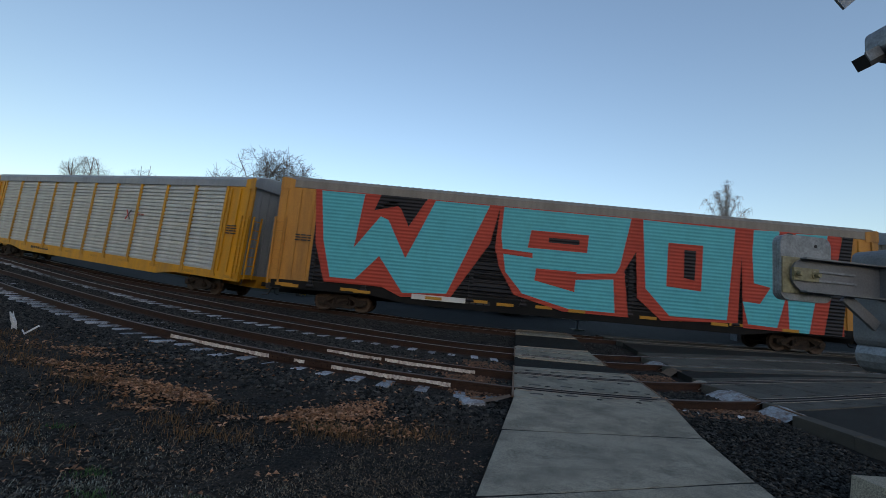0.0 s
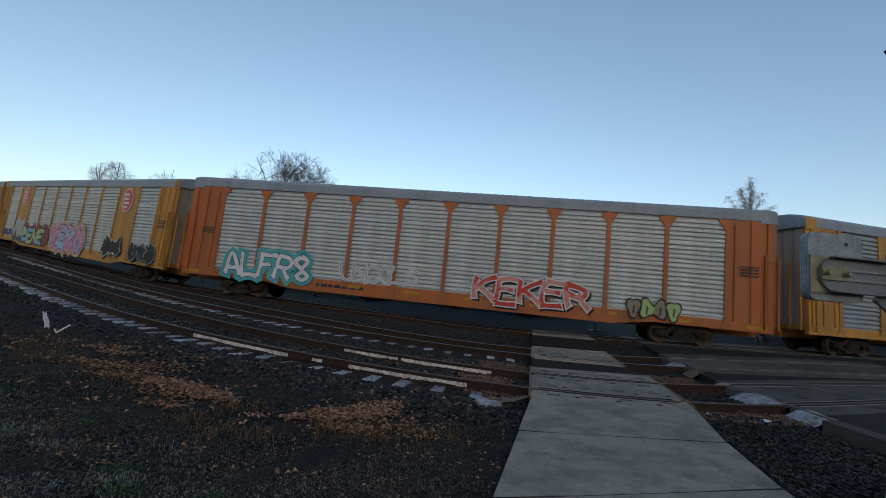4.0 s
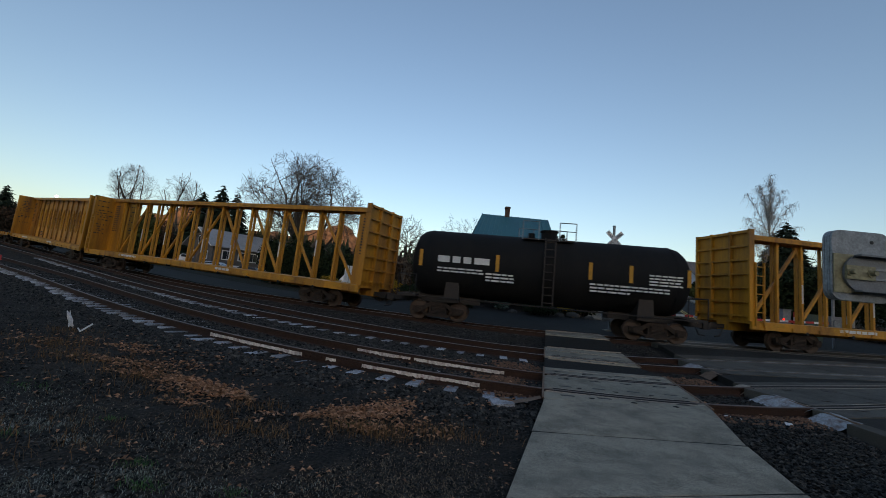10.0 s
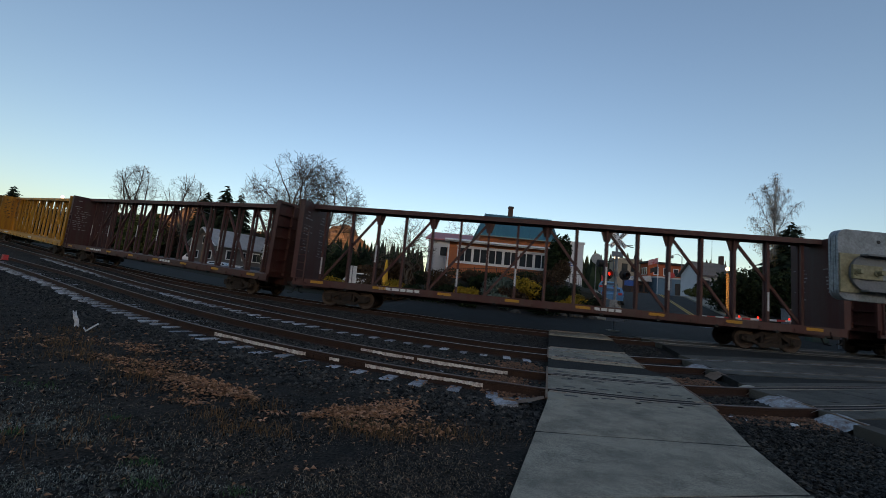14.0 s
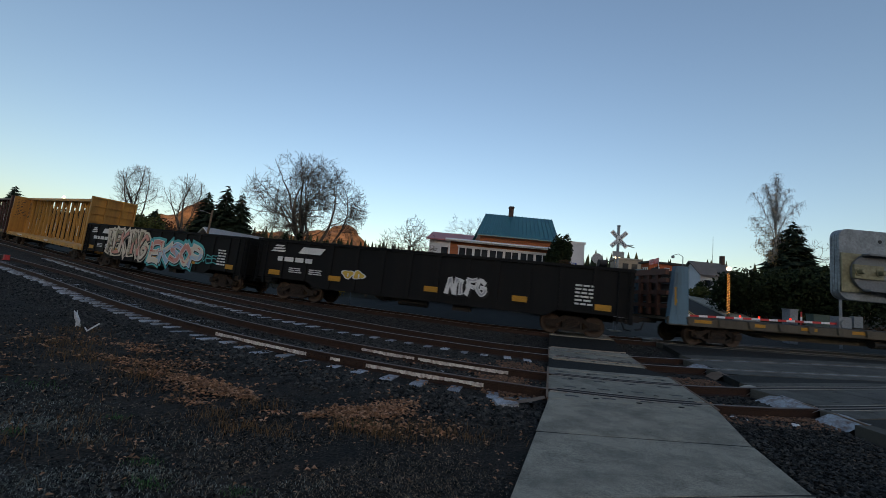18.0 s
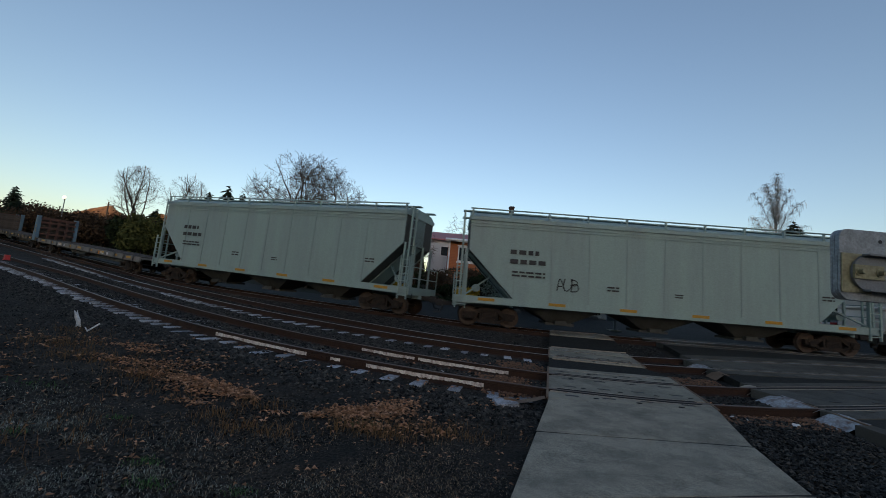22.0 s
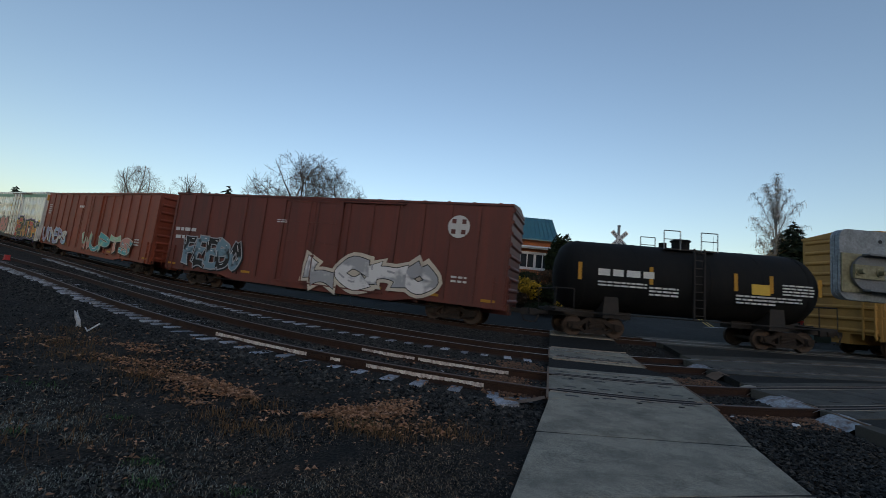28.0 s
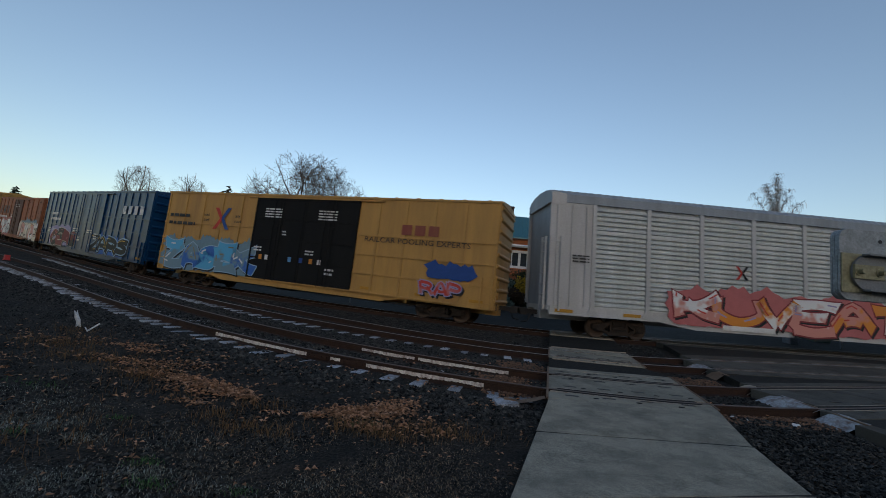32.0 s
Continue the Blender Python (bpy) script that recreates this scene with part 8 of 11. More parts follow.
def bare_tree(name, x, y, height, width, label, seed, bark=M_BARK, tips=420, bole=0.26, droop=0.0, stems=1, leaves=None, low=0.0, thick=1.0, thin=0.010):
    """A leafless tree: points of the crown are joined to the nearest wood, and each limb is as thick as what it carries."""
    rg = np.random.RandomState(seed)
    tree = thing(name, label, "tree", "", (x, y, gz(x, y) - 0.1))
    nodes, parent = [np.array([0.0, 0.0, 0.0])], [-1]
    hb = height * bole
    for k in range(stems):
        p, prev = np.zeros(3), 0
        dx, dy = (rg.uniform(-0.35, 0.35), rg.uniform(-0.35, 0.35)) if stems > 1 else (rg.uniform(-0.06, 0.06), 0)
        for j in range(4):
            p = p + np.array([dx * hb / 4, dy * hb / 4, hb / 4]) + rg.normal(size=3) * 0.015 * height * np.array([1, 1, 0.2])
            nodes.append(p)
            parent.append(prev)
            prev = len(nodes) - 1
    d = rg.normal(size=(tips, 3))
    d /= np.linalg.norm(d, axis=1)[:, None]
    r = rg.rand(tips) ** 0.42
    lumps = 1 + 0.16 * np.sin(d[:, 0] * 5 + seed) + 0.14 * np.sin(d[:, 2] * 6 + d[:, 1] * 4)
    c = np.array([0, 0, (height + hb * (1 - low)) / 2])
    pts = c + d * (r * lumps)[:, None] * np.array([width / 2, width / 2, (height - hb * (1 - low)) / 2])
    pts = pts[np.argsort(np.linalg.norm(pts - np.array([0, 0, hb]), axis=1))]
    for q in pts:
        N = np.array(nodes)
        gap = np.linalg.norm(N - q, axis=1) + 0.35 * np.maximum(0, N[:, 2] - q[2]) + 6.0 * (N[:, 2] < hb * 0.6)
        i = int(np.argmin(gap))
        a = nodes[i]
        n = max(1, int(np.linalg.norm(q - a) / (height * 0.055)))
        prev = i
        for k in range(n):
            f = (k + 1) / n
            m = a + (q - a) * f + rg.normal(size=3) * height * 0.007 * (1 if k < n - 1 else 0.4)
            m[2] += height * 0.02 * math.sin(math.pi * f) - droop * height * 0.03 * f
            nodes.append(m)
            parent.append(prev)
            prev = len(nodes) - 1
        # a spray of end twigs
        for k in range(2):
            e = nodes[prev] + (q - c) / (np.linalg.norm(q - c) + 1e-6) * height * rg.uniform(0.02, 0.05) + rg.normal(size=3) * height * 0.022 - np.array([0, 0, droop * height * 0.06])
            nodes.append(e)
            parent.append(prev)
    load = np.zeros(len(nodes))
    for i in range(len(nodes) - 1, 0, -1):
        load[i] += 1 if load[i] == 0 else 0
        load[parent[i]] += load[i]
    rad = thick * height * 0.0011 * np.sqrt(load) ** 1.0
    trunk, twig = Shape(), Shape()
    for i in range(1, len(nodes)):
        j = parent[i]
        big = load[i] > 7
        r0 = min(rad[j] if load[j] < load[i] * 2.2 else rad[i] * 1.2, rad[i] * 1.6)
        (trunk if big else twig).tube(nodes[j], nodes[i], max(r0, thin), max(rad[i], thin * 0.8), 7 if load[i] > 60 else (5 if big else 3), False)
    part("trunk", trunk, bark, tree)
    tagged(part("twig", twig, M_TWIG if bark is M_BARK else bark, tree), kind="stuff")
    if leaves:
        me = leaf_mesh([(tuple(q), (0.4, 0.4, 0.4), 4) for q in nodes if hb < q[2] < height * 0.5], 0.10, seed)
        me.materials.append(leaves)
        tagged(part("foliage", me, leaves, tree, "last yellow autumn leaves"), kind="stuff")
    return tree


def limb_tree(name, x, y, height, width, label, seed, limbs=5, spread=0.55, fork=0.12, thick=1.0, thin=0.02, gnarl=0.24, low=0.28, depth=5, lift=0.05, droop=0.0, bark=None, leaves=None):
    """A leafless tree grown limb by limb: gnarled main limbs from a short bole, each with side branches down to fine twigs."""
    rg = np.random.RandomState(seed)
    tree = thing(name, label, "tree", "", (x, y, gz(x, y) - 0.1))
    trunk, twig, spots = Shape(), Shape(), []
    mid, half = np.array([0, 0, height * (1 + low) / 2]), np.array([width / 2, width / 2, height * (1 - low) / 2])

    def grow(p, d, length, r, level):
        n = 5 if level < 3 else 3
        for k in range(n):
            if p[2] > height * low and np.sum(((p - mid) / half) ** 2) > 1.0:
                return
            d = d + rg.normal(size=3) * gnarl + np.array([0, 0, lift if level < 2 else lift - droop])
            d /= np.linalg.norm(d)
            q = p + d * length / n
            r2 = max(r * (0.86 if level < 3 else 0.80), thin * 0.75)
            (trunk if level < 2 else twig).tube(p, q, max(r, thin), r2, 7 if level < 2 else 3, False)
            p, r = q, r2
            if level > 2 and low * height < p[2] < height * 0.55 and p[0] < 0.3:
                spots.append(tuple(p))
            if level < depth and k >= (2, 1, 0, 0, 0, 0)[level]:
                for j in range(2 if level > 1 else 1):
                    if rg.rand() < (0.95, 0.85, 0.55, 0.5, 0.5)[level]:
                        side = rg.normal(size=3)
                        side -= d * side.dot(d)
                        side /= np.linalg.norm(side)
                        e = d * rg.uniform(0.35, 0.9) + side
                        grow(p, e / np.linalg.norm(e), length * rg.uniform(0.42, 0.66), r * rg.uniform(0.42, 0.62), level + 1)
        if level < depth:
            grow(p, d, length * 0.72, r * 0.9, level + 1)

    base = np.array([0.0, 0.0, height * fork])
    r0 = height * 0.022 * thick
    trunk.tube((0, 0, 0), tuple(base), r0 * 1.25, r0, 9, False)
    for k in range(limbs):
        a = 2 * math.pi * (k + rg.uniform(-0.25, 0.25)) / limbs
        s = spread * rg.uniform(0.35, 1.15)
        d = np.array([math.cos(a) * s, math.sin(a) * s, 1.0])
        grow(base, d / np.linalg.norm(d), height * rg.uniform(0.40, 0.52), r0 * rg.uniform(0.5, 0.7), 0)
    part("trunk", trunk, bark or M_BARK, tree)
    tagged(part("twig", twig, bark or M_TWIG, tree), kind="stuff")
    if leaves:
        me = leaf_mesh([(q, (0.25, 0.25, 0.3), 3) for q in spots[::2]], 0.07, seed)
        me.materials.append(leaves)
        tagged(part("foliage", me, leaves, tree, "last yellow autumn leaves"), kind="stuff")
    return tree


def leaf_mesh(lobes, size, seed, shell=0.55):
    """Many small bent leaves inside lobes (centre, radii, count)."""
    rg = np.random.RandomState(seed)
    V, F, base = [], [], 0
    for c, rad, n in lobes:
        d = rg.normal(size=(n, 3))
        d /= np.linalg.norm(d, axis=1)[:, None] + 1e-9
        r = (shell + (1 - shell) * rg.rand(n)) ** 0.6
        p = np.array(c) + d * np.array(rad) * (r * rg.uniform(0.82, 1.12, n))[:, None]
        u = rg.normal(size=(n, 3))
        u /= np.linalg.norm(u, axis=1)[:, None]
        v = np.cross(u, d + 0.6 * rg.normal(size=(n, 3)))
        v /= np.linalg.norm(v, axis=1)[:, None] + 1e-9
        s = size * rg.uniform(0.6, 1.4, n)[:, None]
        quad = np.stack([p - u * s, p - v * s * 0.5, p + u * s, p + v * s * 0.5], 1).reshape(-1, 3)
        V.append(quad)
        F.append((np.arange(n * 4).reshape(n, 4) + base))
        base += n * 4
    me = bpy.data.meshes.new("leaves")
    me.from_pydata(np.concatenate(V).tolist(), [], np.concatenate(F).tolist())
    return me


def weeping_birch(name, x, y, height, label, seed):
    """A birch: a slender leader and a fan of steep limbs, with fine side shoots that end in hanging curtains of twigs."""
    rg = np.random.RandomState(seed)
    tree = thing(name, label, "tree", "", (x, y, gz(x, y) - 0.1))
    trunk, twig, spots = Shape(), Shape(), []

    def hang(c, n, longest):
        for j in range(n):
            e, w = c.copy(), np.array([rg.normal() * 0.5, rg.normal() * 0.5, 0.35])
            for u in range(4):
                g = e + w * longest * rg.uniform(0.22, 0.40)
                twig.tube(e, g, 0.0062, 0.0054, 3, False)
                w = w * np.array([0.55, 0.55, 1.0]) + np.array([0, 0, -0.42])
                e = g
            if e[2] < height * 0.62 and e[0] < 0.8:
                spots.append(tuple(e))

    def limb(p, tip, r, weep):
        p, tip = np.array(p, float), np.array(tip, float)
        n = 12
        bow = np.array([tip[0] - p[0], tip[1] - p[1], 0]) * -0.22
        last = p
        for k in range(1, n + 1):
            f = k / n
            q = p + (tip - p) * f + bow * math.sin(f * math.pi) + rg.normal(size=3) * 0.035
            trunk.tube(last, q, max(r * (1 - (k - 1) / n), 0.013), max(r * (1 - f), 0.011), 6, False)
            d = (q - last) / np.linalg.norm(q - last)
            last = q
            if f < 0.22:
                continue
            for j in range(5):
                side = rg.normal(size=3)
                side -= d * side.dot(d)
                side /= np.linalg.norm(side)
                ln = rg.uniform(0.35, 1.0) * (1.25 - 0.75 * f) * weep
                b, e = q.copy(), d * rg.uniform(0.9, 1.6) + side * 0.75
                e /= np.linalg.norm(e)
                for m in range(4):
                    c = b + e * ln / 4 + rg.normal(size=3) * 0.02
                    twig.tube(b, c, 0.0125 - 0.0014 * m, 0.011 - 0.0014 * m, 3, False)
                    e = e + np.array([0, 0, -0.10])
                    b = c
                    if m > 0:
                        hang(b, 1 + (m == 3), weep * 0.9)

    h = height
    trunk.tube((0, 0, 0), (0.05, 0, h * 0.52), 0.15, 0.10, 8, False)
    limb((0.05, 0, h * 0.50), (0.15, 0, h), 0.075, 0.75)
    limb((0.05, 0, h * 0.62), (0.45, 0.2, h * 0.97), 0.035, 0.7)
    limb((0.05, 0, h * 0.62), (-0.2, -0.2, h * 0.965), 0.035, 0.7)
    limb((0.05, 0, h * 0.58), (0.75, 0.3, h * 0.90), 0.04, 0.85)
    limb((0.05, 0, h * 0.55), (-0.8, 0.3, h * 0.90), 0.04, 0.85)
    limb((0.05, 0, h * 0.48), (2.5, 0.3, h * 0.80), 0.06, 1.3)
    limb((0.05, 0, h * 0.56), (1.1, -0.4, h * 0.88), 0.045, 0.95)
    limb((0.05, 0, h * 0.46), (-1.9, 0.4, h * 0.845), 0.055, 1.0)
    limb((0.05, 0, h * 0.53), (-1.25, -0.5, h * 0.885), 0.045, 0.9)
    limb((0.05, 0, h * 0.58), (-0.45, 0.6, h * 0.93), 0.04, 0.75)
    limb((0.05, 0, h * 0.40), (-2.7, -0.5, h * 0.66), 0.045, 1.1)
    limb((0.05, 0, h * 0.36), (1.9, -0.7, h * 0.62), 0.045, 1.1)
    limb((0.05, 0, h * 0.30), (-2.4, -0.9, h * 0.50), 0.04, 1.1)
    part("trunk", trunk, M_BARK_PALE, tree)
    tagged(part("twig", twig, material("birch_twigs", (0.33, 0.30, 0.275), 0.9, 0, (0.22, 0.19, 0.17), 2.0, 0.5), tree), kind="stuff")
    me = leaf_mesh([(q, (0.25, 0.25, 0.3), 4) for q in spots[::2]], 0.06, seed)
    me.materials.append(M_AUTUMN)
    tagged(part("foliage", me, M_AUTUMN, tree, "last yellow autumn leaves"), kind="stuff")
    return tree


def bush(name, x, y, w, d, h, label, mat, seed, size=0.09, count=1400, lift=0.0, lobes=7, category="shrub"):
    """A shrub of a few stems and a crown of lobes filled with small leaves."""
    rg = random.Random(seed)
    ob = thing(name, label, category, "", (x, y, gz(x, y) + lift))
    st = Shape()
    for k in range(5):
        st.tube((rg.uniform(-0.1, 0.1), rg.uniform(-0.1, 0.1), -0.1), (rg.uniform(-w, w) * 0.3, rg.uniform(-d, d) * 0.3, h * 0.6), 0.03, 0.012, 5)
    part("stem", st, M_BARK, ob)
    L = []
    for k in range(lobes):
        L.append(((rg.uniform(-w, w) * 0.32, rg.uniform(-d, d) * 0.32, h * rg.uniform(0.35, 0.72)), (w * rg.uniform(0.22, 0.34), d * rg.uniform(0.22, 0.34), h * rg.uniform(0.24, 0.36)), count // lobes))
    me = leaf_mesh(L, size, seed)
    me.materials.append(mat)
    tagged(part("foliage", me, mat, ob), kind="stuff")
    return ob


def conifer(name, x, y, height, radius, label, seed, mat=M_NEEDLE, tiers=38, slim=1.0, lift=0.0):
    """A conifer: trunk and many drooping boughs of needle sprays, ragged towards the outside."""
    rg = np.random.RandomState(seed)
    tree = thing(name, label, "tree", "", (x, y, gz(x, y) - 0.2 + lift))
    part("trunk", Shape().tube((0, 0, 0), (0, 0, height * 0.96), height * 0.018, 0.02, 7), M_BARK, tree)
    V, F = [], []
    for k in range(tiers):
        q = k / tiers
        z = height * (0.06 + 0.94 * q)
        r = radius * (1 - q) ** 0.72 * rg.uniform(0.8, 1.15) + 0.12
        for j in range(max(9, int(40 * (1 - q) + 9))):
            a = rg.rand() * 2 * math.pi
            rr = r * rg.uniform(0.55, 1.12)
            zj = z + rg.uniform(-1.2, 1.2) * height / tiers
            tip = np.array([math.cos(a) * rr, math.sin(a) * rr, zj - rr * rg.uniform(0.15, 0.55)])
            root = np.array([0, 0, zj])
            for m in range(6):
                f = 0.25 + 0.75 * (m + 1) / 6
                c = root + (tip - root) * f + rg.normal(size=3) * 0.06 * rr
                s = (0.20 + 0.30 * rr * (0.45 + 0.4 * f)) * rg.uniform(0.7, 1.25)
                out = (tip - root) / (np.linalg.norm(tip - root) + 1e-6)
                side = np.cross(out, [0, 0, 1])
                side /= np.linalg.norm(side) + 1e-6
                b = len(V)
                V += [c - out * s * 0.3, c + side * s * 0.5 - np.array([0, 0, s * 0.25]), c + out * s * 0.9 - np.array([0, 0, s * 0.2]), c - side * s * 0.5 - np.array([0, 0, s * 0.25])]
                F.append((b, b + 1, b + 2, b + 3))
    me = bpy.data.meshes.new("needles")
    me.from_pydata([tuple(q) for q in V], [], F)
    me.materials.append(mat)
    tagged(part("foliage", me, mat, tree), kind="stuff")
    return tree


# ---- the orange house with the teal roof
M_ORANGE_SIDING = material("orange_clapboard", (0.36, 0.115, 0.045), 0.7, 0, (0.27, 0.085, 0.035), 1.0, 0.5, 0.002, 30.0, 0.1, ribs=0.015, rib_pitch=0.14)
M_TEAL_ROOF = material("teal_metal_roof", (0.022, 0.135, 0.165), 0.35, 0.1, (0.02, 0.10, 0.125), 0.8, 0.5)
M_TRIM = material("white_house_trim", (0.62, 0.63, 0.64), 0.6, 0, (0.45, 0.45, 0.45), 2.0, 0.5)
M_WHITE_WALL = material("white_wall", (0.55, 0.57, 0.60), 0.8, 0, (0.42, 0.43, 0.45), 0.7, 0.5)
M_PINK_ROOF = material("pinkish_metal_roof", (0.36, 0.125, 0.125), 0.5, 0.1, (0.28, 0.10, 0.10), 0.8, 0.5)
M_GREY_ROOF = material("grey_shingle_roof", (0.16, 0.145, 0.135), 0.9, 0, (0.10, 0.09, 0.085), 1.2, 0.6, 0.01, 20.0, 0.3)
M_FROST_ROOF = material("frosted_roof", (0.34, 0.35, 0.37), 0.8, 0, (0.22, 0.22, 0.23), 0.9, 0.5)
M_BRICK = material("chimney_brick", (0.10, 0.06, 0.05), 0.9, 0, (0.06, 0.04, 0.035), 4.0, 0.6)
M_PANE = glass("dark_window_pane")
M_CURTAIN = material("pale_curtain", (0.34, 0.33, 0.31), 0.9, 0, (0.2, 0.2, 0.19), 2.0, 0.5)

house = thing("house", "orange clapboard house with a teal metal roof and a white-framed sunroom", "house", "", (0, 0, 0))
HX0, HX1, HY, HZ = 0.55, 10.9, 36.0, 3.3
sh = Shape()
W0, W1, WZ0, WZ1 = 1.40, 9.85, 4.55, 5.95
sh.box(HX0, HX1, HY, HY + 0.15, HZ - 1.2, WZ0)
sh.box(HX0, HX1, HY, HY + 0.15, WZ1, 6.45)
sh.box(HX0, W0, HY, HY + 0.15, WZ0, WZ1)
sh.box(W1, HX1, HY, HY + 0.15, WZ0, WZ1)
sh.box(HX0, HX0 + 0.15, HY + 0.15, HY + 9, HZ - 1.2, 6.45)
sh.box(HX1 - 0.15, HX1, HY + 0.15, HY + 9, HZ - 1.2, 6.45)
sh.box(HX0 + 0.15, HX1 - 0.15, HY + 8.85, HY + 9, HZ - 1.2, 6.45)
part("wall", sh, M_ORANGE_SIDING, house, "orange clapboard sunroom wall")
sh = Shape()
sh.box(HX0 + 0.15, HX1 - 0.15, HY + 2.2, HY + 2.3, HZ - 1.0, 6.3)
part("room_back", sh, material("dim_room", (0.10, 0.085, 0.07), 0.9), house)
for k in range(6):
    x0 = W0 + k * (W1 - W0) / 6
    x1 = W0 + (k + 1) * (W1 - W0) / 6
    fr = Shape()
    for a, b in ((x0, x0 + 0.11), (x1 - 0.11, x1), ((x0 + x1) / 2 - 0.04, (x0 + x1) / 2 + 0.04)):
        fr.box(a, b, HY - 0.05, HY + 0.1, WZ0, WZ1)
    fr.box(x0, x1, HY - 0.05, HY + 0.1, WZ0, WZ0 + 0.10)
    fr.box(x0, x1, HY - 0.05, HY + 0.1, WZ1 - 0.10, WZ1)
    win = part("window", fr, M_TRIM, house, "white double window of the sunroom")
    for a, b in ((x0 + 0.11, (x0 + x1) / 2 - 0.04), ((x0 + x1) / 2 + 0.04, x1 - 0.11)):
        part("pane", Shape().box(a, b, HY + 0.02, HY + 0.035, WZ0 + 0.1, WZ1 - 0.1), M_PANE, win)
        if (k + int(a * 7)) % 3 == 0:
            part("curtain", Shape().box(a + 0.05, b - 0.05, HY + 0.12, HY + 0.14, WZ0 + 0.3, WZ1 - 0.15), M_CURTAIN, win)
part("sill_trim", Shape().box(W0 - 0.1, W1 + 0.1, HY - 0.09, HY, WZ0 - 0.12, WZ0).box(W0 - 0.1, W1 + 0.1, HY - 0.07, HY, WZ1, WZ1 + 0.12).box(HX0 - 0.05, HX0 + 0.1, HY - 0.04, HY, HZ - 1, 6.4), M_TRIM, house)
part("sunroom_roof", Shape().profile([(HY - 0.55, 6.40), (HY - 0.55, 6.52), (HY + 2.6, 7.02), (HY + 2.6, 6.85)][::-1], HX0 - 0.35, HX1 + 0.45), M_TRIM, house, "pale low-pitched sunroom roof")
part("gutter", Shape().tube((HX0 - 0.4, HY - 0.6, 6.44), (HX1 + 0.5, HY - 0.6, 6.44), 0.08, n=8).box(HX0 - 0.35, HX1 + 0.45, HY - 0.56, HY - 0.53, 6.30, 6.45), M_TRIM, house)
sh = Shape().box(3.5, 10.75, HY + 2.0, HY + 8.6, 6.4, 7.75)
gy0, gy1, gz0, gz1 = HY + 1.4, HY + 9.2, 7.50, 10.35
part("upper_wall", sh, M_ORANGE_SIDING, house)
ym = (gy0 + gy1) / 2
for x in (3.5, 10.6):
    g = Shape()
    b0 = len(g.v)
    g.v += [(x, HY + 2.0, 7.75), (x, HY + 8.6, 7.75), (x + (0.95 if x < 5 else 0), ym, gz1 - 0.15), (x + 0.15, HY + 2.0, 7.75), (x + 0.15, HY + 8.6, 7.75), (x + 0.15 + (0.95 if x < 5 else 0), ym, gz1 - 0.15)]
    g.f += [(0, 2, 1), (3, 4, 5), (0, 1, 4, 3), (1, 2, 5, 4), (2, 0, 3, 5)]
    part("gable", g, material("shingled_gable", (0.30, 0.24, 0.22), 0.8, 0, (0.2, 0.16, 0.15), 2.0, 0.6), house, "weathered shingled gable")
rf = Shape()
for sy, ye in ((1, gy0), (-1, gy1)):
    a, c = Vector((3.05, ye, gz0)), Vector((3.05, ym, gz1))
    rf.rings([[(3.1, ye, gz0), (11.0, ye, gz0), (11.0, ye, gz0 - 0.1), (3.1, ye, gz0 - 0.1)], [(4.2, ym, gz1), (11.25, ym, gz1), (11.25, ym, gz1 - 0.12), (4.2, ym, gz1 - 0.12)]], True, True)
part("roof", rf, M_TEAL_ROOF, house, "teal standing-seam metal roof")
seam = Shape()
for k in range(19):
    q = k / 18
    seam.bar((3.13 + q * 7.84, gy0, gz0 + 0.03), (4.23 + q * 6.99, ym, gz1 + 0.03), 0.05, 0.05, (0, 0, 1))
part("roof_seams", seam, M_TEAL_ROOF, house)
part("chimney", Shape().box(6.65, 7.10, ym - 0.2, ym + 0.25, 9.8, 11.35).box(6.6, 7.15, ym - 0.25, ym + 0.3, 11.15, 11.3), M_BRICK, house, "dark brick chimney")

annex = thing("house", "white house with a pinkish metal roof", "house", "", (0, 0, 0))
part("wall", Shape().box(-1.6, 4.4, 45.0, 51.0, 3.0, 7.6), M_WHITE_WALL, annex)
part("roof", Shape().rings([[(-2.0, 44.6, 7.5), (4.6, 44.6, 7.5), (4.6, 44.6, 7.65), (-2.0, 44.6, 7.65)], [(-1.4, 48.0, 8.75), (4.6, 48.0, 8.75), (4.6, 48.0, 8.9), (-1.4, 48.0, 8.9)]], True, True), M_PINK_ROOF, annex)
win = part("window", Shape().box(-0.3, 1.0, 44.94, 45.0, 5.7, 6.9), M_TRIM, annex)
part("pane", Shape().box(-0.2, 0.9, 44.92, 44.94, 5.8, 6.8), M_PANE, win)
white = thing("building", "plain white flat-roofed building behind the house", "building", "", (0, 0, 0))
part("wall", Shape().box(13.4, 16.2, 45.0, 54.0, 2.0, 8.75), M_WHITE_WALL, white)
part("parapet", Shape().box(13.3, 16.3, 44.9, 45.05, 8.6, 8.85), M_TRIM, white)

